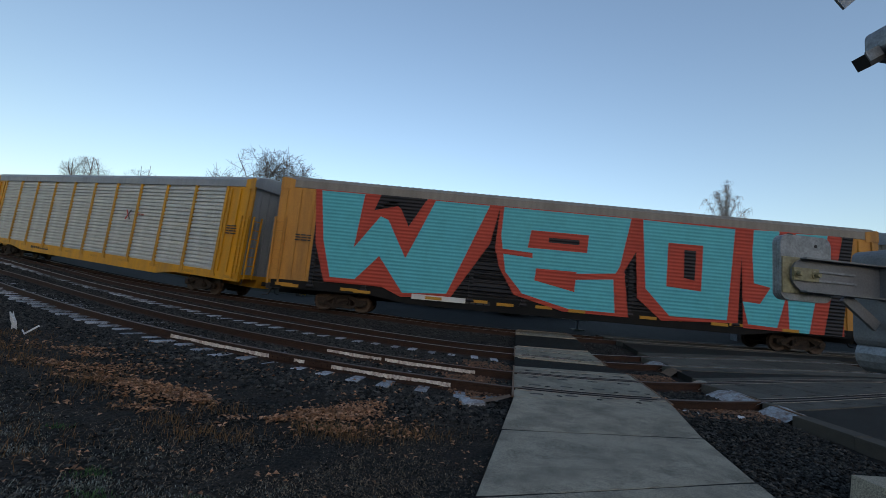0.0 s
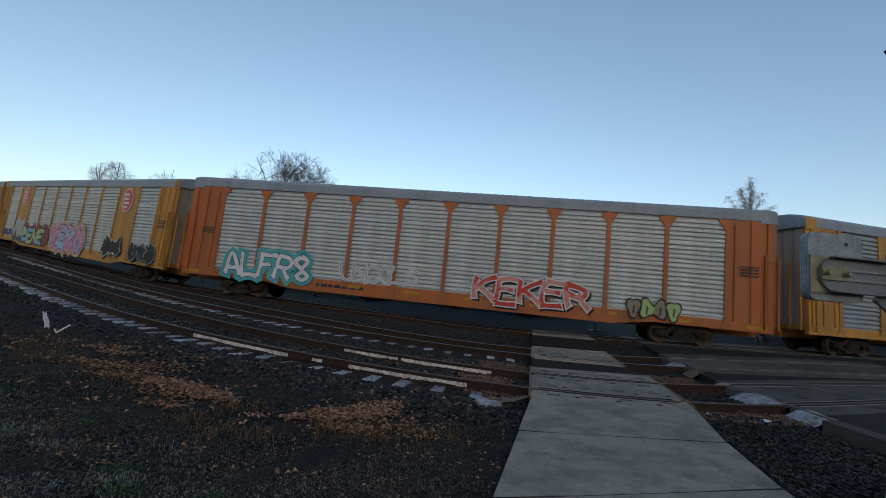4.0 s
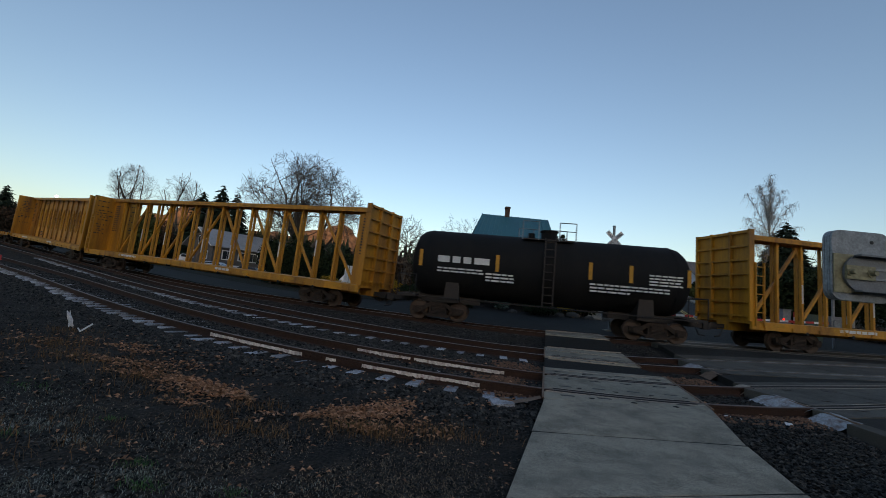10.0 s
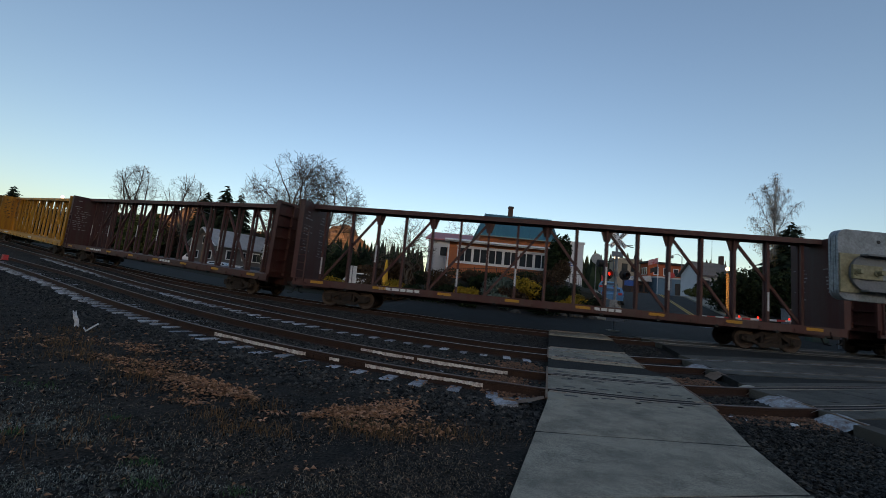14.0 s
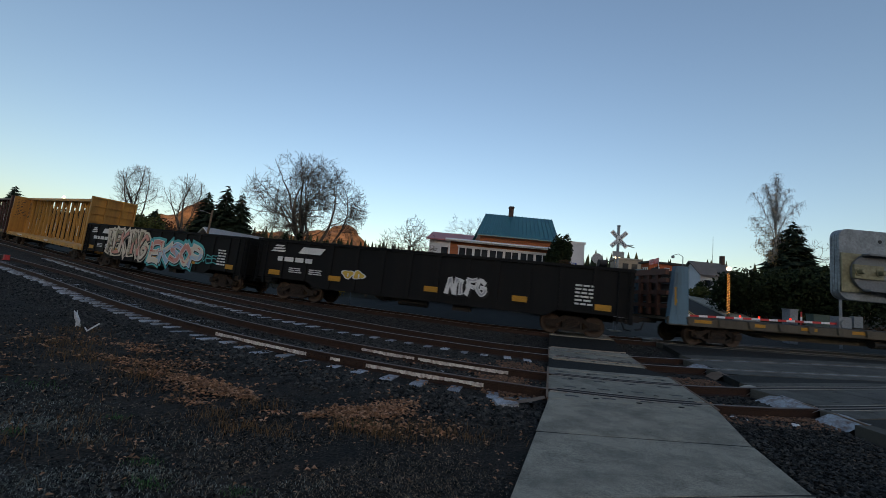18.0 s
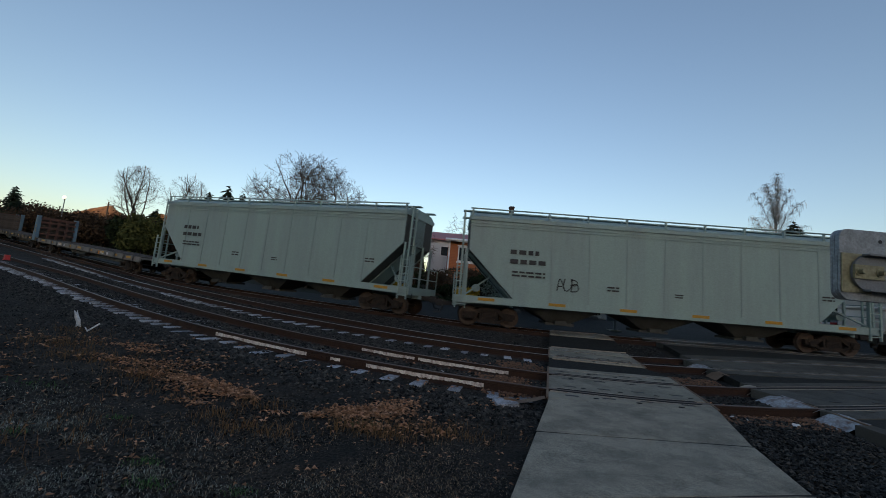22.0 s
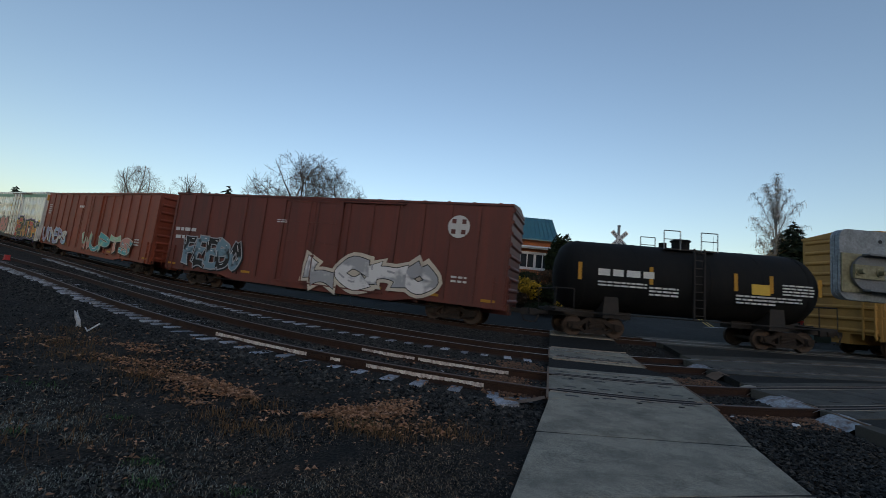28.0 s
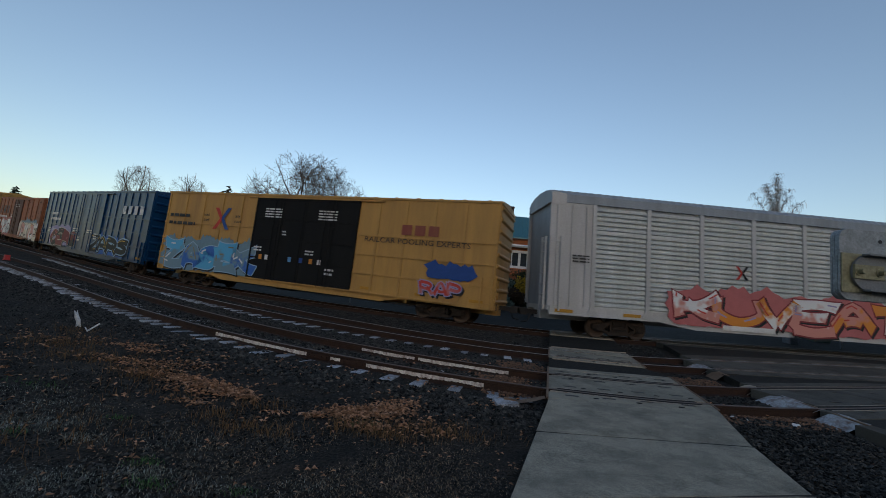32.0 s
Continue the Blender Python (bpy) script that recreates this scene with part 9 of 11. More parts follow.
# iron fence in front of the house
fence = thing("fence", "black iron garden fence of thin pickets", "fence", "", (0, 0, 0))
post = Shape().box(-0.03, 0.03, -0.03, 0.03, 0, 1.15).mesh("post", M_BLACKIRON)
bar = Shape().box(-0.011, 0.011, -0.011, 0.011, 0.1, 1.1).mesh("picket", M_BLACKIRON)
fx = -4.4
while fx < 11.5:
    z = gz(fx, 32.5) + 0.1
    part("post", post, None, fence, "", (fx, 32.5, z))
    for k in range(1, 10):
        part("picket", bar, None, fence, "", (fx + k * 0.18, 32.5, gz(fx + k * 0.18, 32.5) + 0.1))
    z2 = gz(fx + 1.8, 32.5) + 0.1
    for dz in (0.2, 1.05):
        part("rail", Shape().bar((fx, 32.5, z + dz), (fx + 1.8, 32.5, z2 + dz), 0.04, 0.03), M_BLACKIRON, fence)
    fx += 1.8

# garden
bush("columnar_evergreen", 9.9, 33.0, 2.1, 1.9, 4.3, "tall dark columnar evergreen beside the house", M_IVY, 5, 0.12, 6500, 0.0, 14)
for k, (x, y, w, h, m, lab) in enumerate((
        (6.0, 28.2, 2.7, 1.9, M_GOLDLEAF, "golden-leaved shrub in the garden"), (9.3, 27.2, 2.3, 1.5, M_GOLDLEAF, "golden-leaved shrub at the corner"),
        (-3.4, 30.0, 2.2, 1.6, M_GOLDLEAF, "golden-leaved shrub by the fence"), (-8.2, 31.0, 2.0, 1.7, M_GOLDLEAF, "yellow-green shrub by the tracks"), (2.0, 27.8, 1.6, 1.3, M_GOLDLEAF, "small yellowing shrub in the garden"),
        (3.9, 28.4, 2.6, 1.8, M_GREYLEAF, "grey-green round shrub in the garden"), (4.3, 26.9, 1.7, 1.2, M_GREYLEAF, "low grey-green shrub in the garden"), (0.0, 29.2, 3.0, 1.7, M_RUSSET, "russet shrub in the garden"),
        (8.0, 30.3, 3.0, 1.7, M_RUSSET, "russet shrub by the fence"), (-5.7, 31.5, 2.8, 2.2, M_RUSSET, "brown shrub with few leaves"), (9.6, 30.9, 1.6, 2.4, M_RUSSET, "brown hedge at the pavement corner"),
        (2.4, 35.2, 4.4, 1.0, M_IVY, "low hedge below the windows"), (7.4, 35.2, 4.4, 1.0, M_IVY, "low hedge below the windows"), (9.4, 28.6, 1.5, 1.3, M_IVY, "dark low shrub at the corner"), (7.6, 26.2, 3.6, 0.9, M_IVY, "dark evergreen ground cover plants"), (-1.0, 27.0, 4.6, 0.9, M_IVY, "dark evergreen ground cover plants"))):
    bush("shrub", x, y, w, w * 0.8, h, lab, m, 100 + k, 0.085, 1500)
for k in range(16):
    q = random.Random(700 + k)
    bush("shrub", -3.0 + k * 0.92 + q.uniform(-0.3, 0.3), q.uniform(26.6, 31.6), q.uniform(1.6, 2.6), q.uniform(1.3, 2.0), q.uniform(0.8, 1.6), "dark evergreen shrub in the garden bed" if k % 3 else "dull brown shrub in the garden bed", M_IVY if k % 3 else M_RUSSET, 720 + k, 0.085, 1500)
for k, (x, y, w) in enumerate(((9.2, 26.3, 0.45), (8.4, 26.4, 0.3), (5.2, 26.2, 0.35), (10.2, 26.0, 0.3))):
    rock = Shape().sphere((0, 0, 0), w, 9, 6, 0.7)
    rg = random.Random(k)
    rock.v = [(a * rg.uniform(0.85, 1.15), b * rg.uniform(0.85, 1.15), c * rg.uniform(0.85, 1.1)) for a, b, c in rock.v]
    tagged(part("rock", rock, M_KERB, None, "", (x, y, gz(x, y) + w * 0.3)), "pale rounded rock in the garden", "rock")

# ---- far side crossing signal
M_LENS_ON = glow("lit_red_lens", (1.0, 0.03, 0.012), 1.3)
M_LENS_OFF = material("dark_red_lens", (0.06, 0.008, 0.008), 0.2)


def signal_head(parent, x, y, z, lit, r=0.30):
    part("light_hood", Shape().rings([[(x + q * math.cos(2 * math.pi * j / 20), y + dy, z + q * math.sin(2 * math.pi * j / 20)) for j in range(20)] for q, dy in ((r * 0.5, 0.12), (r, 0.06), (r, 0.0), (r * 0.46, -0.02), (r * 0.48, -0.34), (r * 0.43, -0.34), (r * 0.42, 0.0))], True, False), M_BLACK, parent, "black round signal background with hood")
    part("lens", Shape().tube((x, y - 0.03, z), (x, y + 0.0, z), r * 0.41, n=18), M_LENS_ON if lit else M_LENS_OFF, parent, "glowing red signal lens" if lit else "")


mast = thing("crossing_signal", "white level crossing mast with crossed boards and red flashing lights", "crossing signal", "", (9.62, 21.6, 0))
part("mast", Shape().tube((0, 0, gz(9.62, 21.6)), (0, 0, 6.15), 0.075, n=12), M_GALV, mast)
part("base", Shape().box(-0.3, 0.3, -0.3, 0.3, gz(9.62, 21.6) - 0.1, gz(9.62, 21.6) + 0.25), M_CONCRETE, mast)
for a, words in ((-45, "CROSSING"), (45, "RAIL  ROAD")):
    m = Matrix.Translation((0, -0.10 - (0.02 if a > 0 else 0), 5.42)) @ Matrix.Rotation(radians(a), 4, "Y")
    bd = part("crossbuck_board", Shape().box(-0.60, 0.60, -0.008, 0.008, -0.115, 0.115), M_WHITE, mast, "white crossed board with black lettering", m)
    me = glyphs(words, 0.2, M_BLACK, 0.004)
    xs = [v.co.x for v in me.vertices]
    for v in me.vertices:
        v.co.x = (v.co.x - (max(xs) + min(xs)) / 2) * 1.06 / (max(xs) - min(xs))
        v.co.y -= 0.07
    part("lettering", me, M_BLACK, bd, "", pose(0, -0.012, 0, 90, 0, 0))
part("rear_board", Shape().bar((0.05, 0.15, 5.25), (1.0, 0.25, 5.10), 0.02, 0.16).bar((0.05, 0.15, 5.15), (0.95, 0.25, 5.22), 0.02, 0.16), M_GALV, mast)
part("track_sign", Shape().box(-0.32, 0.32, -0.10, -0.08, 4.45, 4.75), M_GALV, mast)
part("cross_arm", Shape().tube((-0.55, 0, 3.50), (0.55, 0, 3.50), 0.035, n=8).box(-0.10, 0.10, -0.10, 0.10, 3.38, 3.62).tube((-0.15, 0, 3.6), (-0.15, 0, 4.4), 0.03, n=8), M_GALV_DARK, mast)
signal_head(mast, -0.47, -0.08, 3.48, True)
signal_head(mast, 0.47, -0.08, 3.50, False)
part("side_light", Shape().tube((-0.75, 0.1, 4.05), (-0.75, 0.45, 4.05), 0.12, n=12).tube((-0.95, 0.2, 4.05), (-0.55, 0.2, 4.05), 0.20, n=14).tube((-0.75, 0.2, 4.1), (-0.1, 0.2, 4.25), 0.03, n=6), M_BLACK, mast)
part("bell", Shape().tube((0, 0, 6.15), (0, 0, 6.22), 0.09, n=10), M_GALV, mast)
part("gate_drive", Shape().box(-0.38, 0.06, -0.22, 0.25, 1.15, 2.1).box(-0.55, 0.40, -0.30, -0.22, 0.95, 1.35).bar((-0.1, -0.3, 1.9), (0.55, -0.3, 1.05), 0.16, 0.06), M_GALV, mast, "galvanised gate drive housing")


def gate(x0, y0, z0, x1, y1, z1, lights):
    """A lowered barrier: striped arm from the pivot (x1) to its tip (x0), drive box, counterweight, post."""
    g = thing("crossing_gate", "lowered red and white striped crossing gate arm", "crossing gate", "", (0, 0, 0))
    a, b = Vector((x0, y0, z0)), Vector((x1, y1, z1))
    n = 24
    for k in range(n):
        p, q = a.lerp(b, k / n), a.lerp(b, (k + 1) / n)
        part("arm_stripe", Shape().bar(p, q, 0.11, 0.03), M_REDPAINT if k % 2 else M_WHITE, g)
    for q in lights:
        c = a.lerp(b, q)
        part("arm_light", Shape().tube((c.x, c.y, c.z + 0.05), (c.x, c.y, c.z + 0.15), 0.045, n=10), M_LENS_ON, g, "small glowing red lamp on the arm")
    gzz = gz(x1 + 0.2, y1)
    part("post", Shape().tube((x1 + 0.25, y1 + 0.1, gzz), (x1 + 0.25, y1 + 0.1, z1 + 1.35), 0.07, n=10), M_GALV, g)
    part("drive_box", Shape().box(x1 - 0.1, x1 + 0.6, y1 - 0.15, y1 + 0.35, z1 - 0.25, z1 + 0.40).tube((x1 + 0.25, y1 - 0.2, z1), (x1 + 0.25, y1 + 0.4, z1), 0.28, n=14), M_GALV, g)
    part("counterweight", Shape().box(x1 + 0.75, x1 + 1.25, y1 - 0.12, y1 + 0.1, z1 - 0.12, z1 + 0.48).bar((x1 + 0.2, y1, z1), (x1 + 0.85, y1, z1 + 0.15), 0.12, 0.05), M_GALV, g)
    return g


gate(10.15, 21.3, 1.50, 21.9, 21.7, 1.95, (0.18, 0.53, 0.62, 0.77))

for k, (x, y, w, h, mat, lab) in enumerate(((19.7, 22.2, 0.45, 0.75, M_GALV, "small grey trackside utility cabinet"), (23.0, 24.0, 1.0, 0.7, material("green_box", (0.06, 0.09, 0.075), 0.6), "low dark green utility box"))):
    c = thing("utility_cabinet", lab, "utility box", "", (x, y, max(gz(x, y), 1.75 if k == 0 else 1.7) - 0.02))
    part("body", Shape().box(-w / 2, w / 2, -0.25, 0.25, -1.5, h), mat, c)
    part("lid", Shape().box(-w / 2 - 0.03, w / 2 + 0.03, -0.28, 0.28, h, h + 0.05), mat, c)
mk = thing("marker_post", "short red and white striped marker post", "post", "", (20.15, 22.0, 1.2))
for k in range(4):
    part("band", Shape().tube((0, 0, 0.1 + k * 0.28), (0, 0, 0.38 + k * 0.28), 0.045, n=8), M_REDPAINT if k % 2 else M_WHITE, mk)

# ---- street lamps wound with warm string lights
M_WARM = glow("warm_lamp", (1.0, 0.72, 0.42), 2.5)
M_FAIRY = glow("string_light", (1.0, 0.36, 0.07), 1.8)


def street_lamp(x, y, h, label, lights=True):
    ob = thing("street_lamp", label, "street lamp", "lamps along the street", (x, y, gz(x, y)))
    part("pole", Shape().tube((0, 0, 0), (0, 0, h), 0.06, 0.045, 10).tube((0, 0, 0), (0, 0, 0.5), 0.16, 0.09, 10), material("dark_green_iron", (0.02, 0.04, 0.03), 0.5), ob)
    part("globe", Shape().sphere((0, 0, h + 0.18), 0.17, 12, 8), M_WARM, ob, "lit round lamp globe")
    if lights:
        sh = Shape()
        for k in range(90):
            a = k * 1.1
            z = 0.4 + (h - 0.6) * k / 90
            sh.box(0.085 * math.cos(a) - 0.014, 0.085 * math.cos(a) + 0.014, 0.085 * math.sin(a) - 0.014, 0.085 * math.sin(a) + 0.014, z, z + 0.028)
        tagged(part("string_lights", sh, M_FAIRY, ob, "amber string lights wound round the pole"), kind="stuff")
    return ob


street_lamp(23.1, 31.6, 3.9, "lit globe street lamp wound with amber string lights")
street_lamp(14.9, 33.5, 4.0, "street lamp wound with amber string lights beside parked cars")
street_lamp(19.0, 58.0, 3.6, "lit street lamp far down the street")
tall = thing("street_lamp", "tall grey curved-arm street lamp", "street lamp", "lamps along the street", (38.0, 62.0, gz(38, 62)))
part("pole", Shape().tube((0, 0, 0), (0, 0, 6.5), 0.09, 0.06, 8).tube((0, 0, 6.5), (-0.7, 0, 6.9), 0.04, n=6).tube((-0.7, 0, 6.9), (-1.6, 0, 6.6), 0.04, n=6), M_GALV_DARK, tall)
part("head", Shape().sphere((-1.6, 0, 6.35), 0.25, 10, 6), M_CURTAIN, tall)

# ---- the buildings up the hill
M_BLUE_WALL = material("slate_blue_wall", (0.10, 0.165, 0.23), 0.8, 0, (0.08, 0.13, 0.18), 0.8, 0.5)
M_ORANGE_WALL = material("orange_stucco", (0.34, 0.085, 0.035), 0.8, 0, (0.26, 0.07, 0.03), 0.8, 0.5)
M_AWNING = material("pale_awning", (0.42, 0.43, 0.45), 0.7)
shop = thing("shop_building", "orange two-storey shop building with a blue lower wing", "building", "", (0, 0, 0))
gzs = gz(41, 76)
part("wall", Shape().box(40.1, 47.0, 76.0, 79.0, gzs - 1.5, 11.2), M_ORANGE_WALL, shop)
part("cornice", Shape().box(39.6, 47.4, 75.6, 79.3, 11.1, 11.45), M_BLACKIRON, shop)
part("lower_wing", Shape().box(40.2, 45.3, 73.0, 75.9, gzs - 1.5, 8.1), M_BLUE_WALL, shop, "blue single-storey wing")
part("wing_cap", Shape().box(40.0, 45.5, 72.8, 75.95, 8.1, 8.4), M_AWNING, shop, "pale roof edge of the blue wing")
part("wing_door", Shape().box(43.6, 44.6, 72.9, 73.0, gzs - 0.5, 7.3), M_BLACKIRON, shop)
for x in (41.2, 43.1, 45.0):
    w_ = part("window", Shape().box(x - 0.1, x + 0.9, 75.90, 75.99, 8.9, 10.4), M_TRIM, shop)
    part("pane", Shape().box(x, x + 0.8, 75.86, 75.90, 9.0, 10.3), M_PANE, w_)
for y in (76.5, 77.3, 78.1):
    w_ = part("window", Shape().box(40.0, 40.09, y - 0.05, y + 0.5, 8.9, 10.3), M_TRIM, shop)
    part("pane", Shape().box(39.96, 40.0, y, y + 0.45, 9.0, 10.2), M_PANE, w_)
row = thing("shop", "low brick shop with a pale flat awning and a blue sign", "building", "", (0, 0, 0))
gzr = gz(37, 76)
part("wall", Shape().box(36.6, 39.9, 75.5, 79.0, gzr - 1.0, 7.5), M_BRICK, row, "dark brick shop front")
part("awning", Shape().prism([(35.2, 7.35), (39.8, 7.35), (39.6, 8.5), (36.4, 8.1)], 74.0, 75.49), M_AWNING, row, "pale flat awning")
for x in (36.9, 38.0, 39.1):
    part("awning_post", Shape().box(x, x + 0.12, 74.1, 74.22, gzr - 0.5, 7.35), M_BLACKIRON, row)
    part("shop_window", Shape().box(x + 0.2, x + 0.9, 75.42, 75.5, gzr + 0.6, 6.6), M_PANE, row)
part("shop_sign", Shape().box(34.5, 36.3, 73.6, 73.75, 6.2, 7.2), material("blue_sign", (0.03, 0.09, 0.30), 0.5), row, "blue shop sign with no readable words")
far_shop = thing("building", "tan flat-roofed building up the street", "building", "", (0, 0, 0))
part("wall", Shape().box(42.8, 48.6, 96.0, 100.0, 3.0, 14.0), material("tan_wall", (0.30, 0.26, 0.21), 0.8), far_shop)
part("parapet", Shape().box(42.6, 48.8, 95.8, 100.2, 13.9, 14.2), M_CURTAIN, far_shop)
for x in (44.2, 46.4):
    w_ = part("window", Shape().box(x - 0.1, x + 1.3, 95.9, 95.99, 11.0, 12.9), M_BLACK, far_shop)
    part("pane", Shape().box(x, x + 1.2, 95.86, 95.9, 11.1, 12.8), M_PANE, w_)

cottage = thing("house", "white cottage with a grey shingle roof", "house", "", (0, 0, 0))
gzc = gz(37.5, 57)
part("wall", Shape().box(36.9, 41.6, 56.0, 60.4, gzc - 1.5, 7.75), M_WHITE_WALL, cottage)
g = Shape()
g.v += [(36.9, 56.0, 7.75), (36.9, 60.4, 7.75), (36.9, 58.2, 9.5), (37.05, 56.0, 7.75), (37.05, 60.4, 7.75), (37.05, 58.2, 9.5)]
g.f += [(0, 2, 1), (3, 4, 5), (0, 1, 4, 3), (1, 2, 5, 4), (2, 0, 3, 5)]
part("gable", g, M_WHITE_WALL, cottage)
part("roof", Shape().rings([[(36.5, 55.5, 7.45), (42.0, 55.5, 7.45), (42.0, 55.5, 7.6), (36.5, 55.5, 7.6)], [(36.5, 58.2, 9.6), (42.0, 58.2, 9.6), (42.0, 58.2, 9.75), (36.5, 58.2, 9.75)], [(36.5, 60.9, 7.45), (42.0, 60.9, 7.45), (42.0, 60.9, 7.6), (36.5, 60.9, 7.6)]], True, True), M_GREY_ROOF, cottage)
part("chimney", Shape().box(41.3, 41.8, 58.0, 58.5, 9.2, 10.9), M_BRICK, cottage)
part("shed", Shape().box(39.4, 43.2, 54.4, 55.9, gzc - 1.5, 6.9), M_WHITE_WALL, cottage, "white lean-to in front of the wall")
part("shed_roof", Shape().box(39.2, 43.4, 54.2, 56.0, 6.9, 7.1), M_GREY_ROOF, cottage)
w_ = part("window", Shape().box(37.4, 38.4, 55.92, 55.99, 5.9, 7.0), M_TRIM, cottage)
part("pane", Shape().box(37.5, 38.3, 55.88, 55.92, 6.0, 6.9), M_PANE, w_)
part("antenna", Shape().tube((41.0, 59.5, 8.8), (41.0, 59.5, 14.0), 0.04, 0.02, 6), M_GALV_DARK, cottage)
bush("shrub", 35.9, 54.8, 2.0, 1.8, 2.6, "dark ivy climbing the cottage wall", M_IVY, 801, 0.12, 2200)
bush("shrub", 33.6, 50.0, 4.0, 2.4, 1.6, "olive hedge along the street pavement", M_OLIVE, 802, 0.12, 2600)

pole = thing("flagpole", "white flagpole with a red, white and blue flag", "flagpole", "", (36.4, 66.0, gz(36.4, 66)))
part("pole", Shape().tube((0, 0, 0), (0, 0, 6.6), 0.06, 0.03, 8), M_TRIM, pole)
fl = Shape()
fl.rings([[(0 - 0.16 * k, 0.12 * math.sin(k * 0.9), 6.4 - 0.05 * k - dz) for dz in (0.9, 0.0)] for k in range(11)], False)
part("flag", fl, material("flag_cloth", (0.40, 0.10, 0.11), 0.8, 0, (0.5, 0.5, 0.52), 3.0, 0.9), pole, "limp striped flag")
fl = Shape()
fl.rings([[(0 - 0.15 * k, 0.12 * math.sin(k * 0.9), 5.0 - 0.06 * k - dz) for dz in (0.8, 0.0)] for k in range(9)], False)
part("second_flag", fl, M_BLACK, pole, "limp dark flag")


def road_sign(x, y, h, label, board, mat, name="road_sign"):
    s = thing(name, label, "road sign", "", (x, y, gz(x, y)))
    part("post", Shape().tube((0, 0, 0), (0, 0, h), 0.03, n=6), M_GALV_DARK, s)
    part("board", board, mat, s)
    return s


def disc(r, z, n=8):
    return Shape().prism([(r * math.cos(2 * math.pi * (k + 0.5) / n), z + r * math.sin(2 * math.pi * (k + 0.5) / n)) for k in range(n)], -0.05, -0.035)


road_sign(12.2, 31.0, 2.95, "round white sign seen from behind on a post", disc(0.42, 2.62, 20), M_GALV)
road_sign(33.8, 57.5, 3.4, "red stop sign on a steel post", disc(0.45, 3.1), M_REDPAINT)
road_sign(30.6, 74.0, 3.0, "red and white street sign on post", Shape().box(-0.35, 0.35, -0.05, -0.03, 1.4, 2.9), M_REDPAINT)
blue_sign = thing("street_name_sign", "small blue street name sign on a green post", "road sign", "", (10.5, 32.0, gz(10.5, 32)))
part("post", Shape().tube((0, 0, 0), (0, 0, 2.2), 0.03, n=6), M_GALV_DARK, blue_sign)
bd = part("board", Shape().box(-0.45, 0.45, -0.02, 0.02, 1.85, 2.10), material("street_sign_blue", (0.02, 0.06, 0.30), 0.5), blue_sign)
part("name_bar", Shape().box(-0.32, 0.32, -0.026, -0.022, 1.92, 2.03), M_WHITE, bd)


def parked_car(x, y, turn, colour, label, van=False):
    c = thing("car", label, "car", "", Matrix.Translation((x, y, gz(x, y) + 0.06)) @ Matrix.Rotation(radians(turn), 4, "Z"))
    h = 1.85 if van else 1.42
    side = [(-2.1, 0.30), (2.1, 0.30), (2.15, 0.75), (1.9, 0.92), (1.0, 0.98), (0.45, h), (-1.35, h), (-2.0, 1.0), (-2.15, 0.8)]
    body = Shape()
    loops = []
    for yy, k in ((-0.86, 0.0), (-0.80, 0.06), (0.80, 0.06), (0.86, 0.0)):
        loops.append([(px * (1 - 0.02 * (abs(yy) > 0.82)), yy * (0.80 if pz > 1.1 else 1.0), pz) for px, pz in side])
    body.rings(loops, True, True)
    part("body", body, material("car_paint_" + label[:6].strip(), colour, 0.25, 0.2, tuple(q * 0.8 for q in colour), 1.5, 0.4), c)
    gl = Shape()
    gl.prism([(0.42, 1.02), (0.95, 1.02), (0.42, h - 0.1)][::1], -0.83, -0.80)
    gl.box(-1.3, 0.30, -0.78, -0.74, 1.05, h - 0.10)
    part("side_window", gl, M_PANE, c)
    part("rear_window", Shape().rings([[(-2.03, -0.6, 1.05), (-2.03, 0.6, 1.05)], [(-1.45, -0.55, h - 0.08), (-1.45, 0.55, h - 0.08)]], False), M_PANE, c)
    part("windscreen", Shape().rings([[(1.02, 0.6, 1.03), (1.02, -0.6, 1.03)], [(0.50, 0.55, h - 0.08), (0.50, -0.55, h - 0.08)]], False), M_PANE, c)
    for xx in (-1.35, 1.35):
        for yy in (-0.80, 0.80):
            part("wheel", Shape().tube((xx, yy - 0.1, 0.31), (xx, yy + 0.1, 0.31), 0.31, n=16), M_BLACK, c)
    for yy in (-0.62, 0.62):
        part("tail_light", Shape().box(-2.19, -2.12, yy - 0.15, yy + 0.15, 0.75, 0.95), M_REDPAINT, c)
        part("headlight", Shape().box(2.08, 2.17, yy - 0.17, yy + 0.17, 0.62, 0.78), M_CURTAIN, c)
    return c


parked_car(15.2, 34.5, 64, (0.10, 0.24, 0.42), "blue hatchback parked along the street")
parked_car(17.6, 41.0, 64, (0.14, 0.30, 0.40), "teal car parked further up the street")
parked_car(-6.9, 37.0, 5, (0.55, 0.56, 0.58), "white van parked behind the fence", True)
parked_car(-23.5, 51.0, 0, (0.03, 0.03, 0.035), "black car parked before the grey house")
parked_car(-28.5, 52.0, 0, (0.5, 0.5, 0.52), "white car parked before the grey house")
parked_car(-38.0, 62.0, 10, (0.5, 0.52, 0.55), "white pickup parked by the grey house", True)

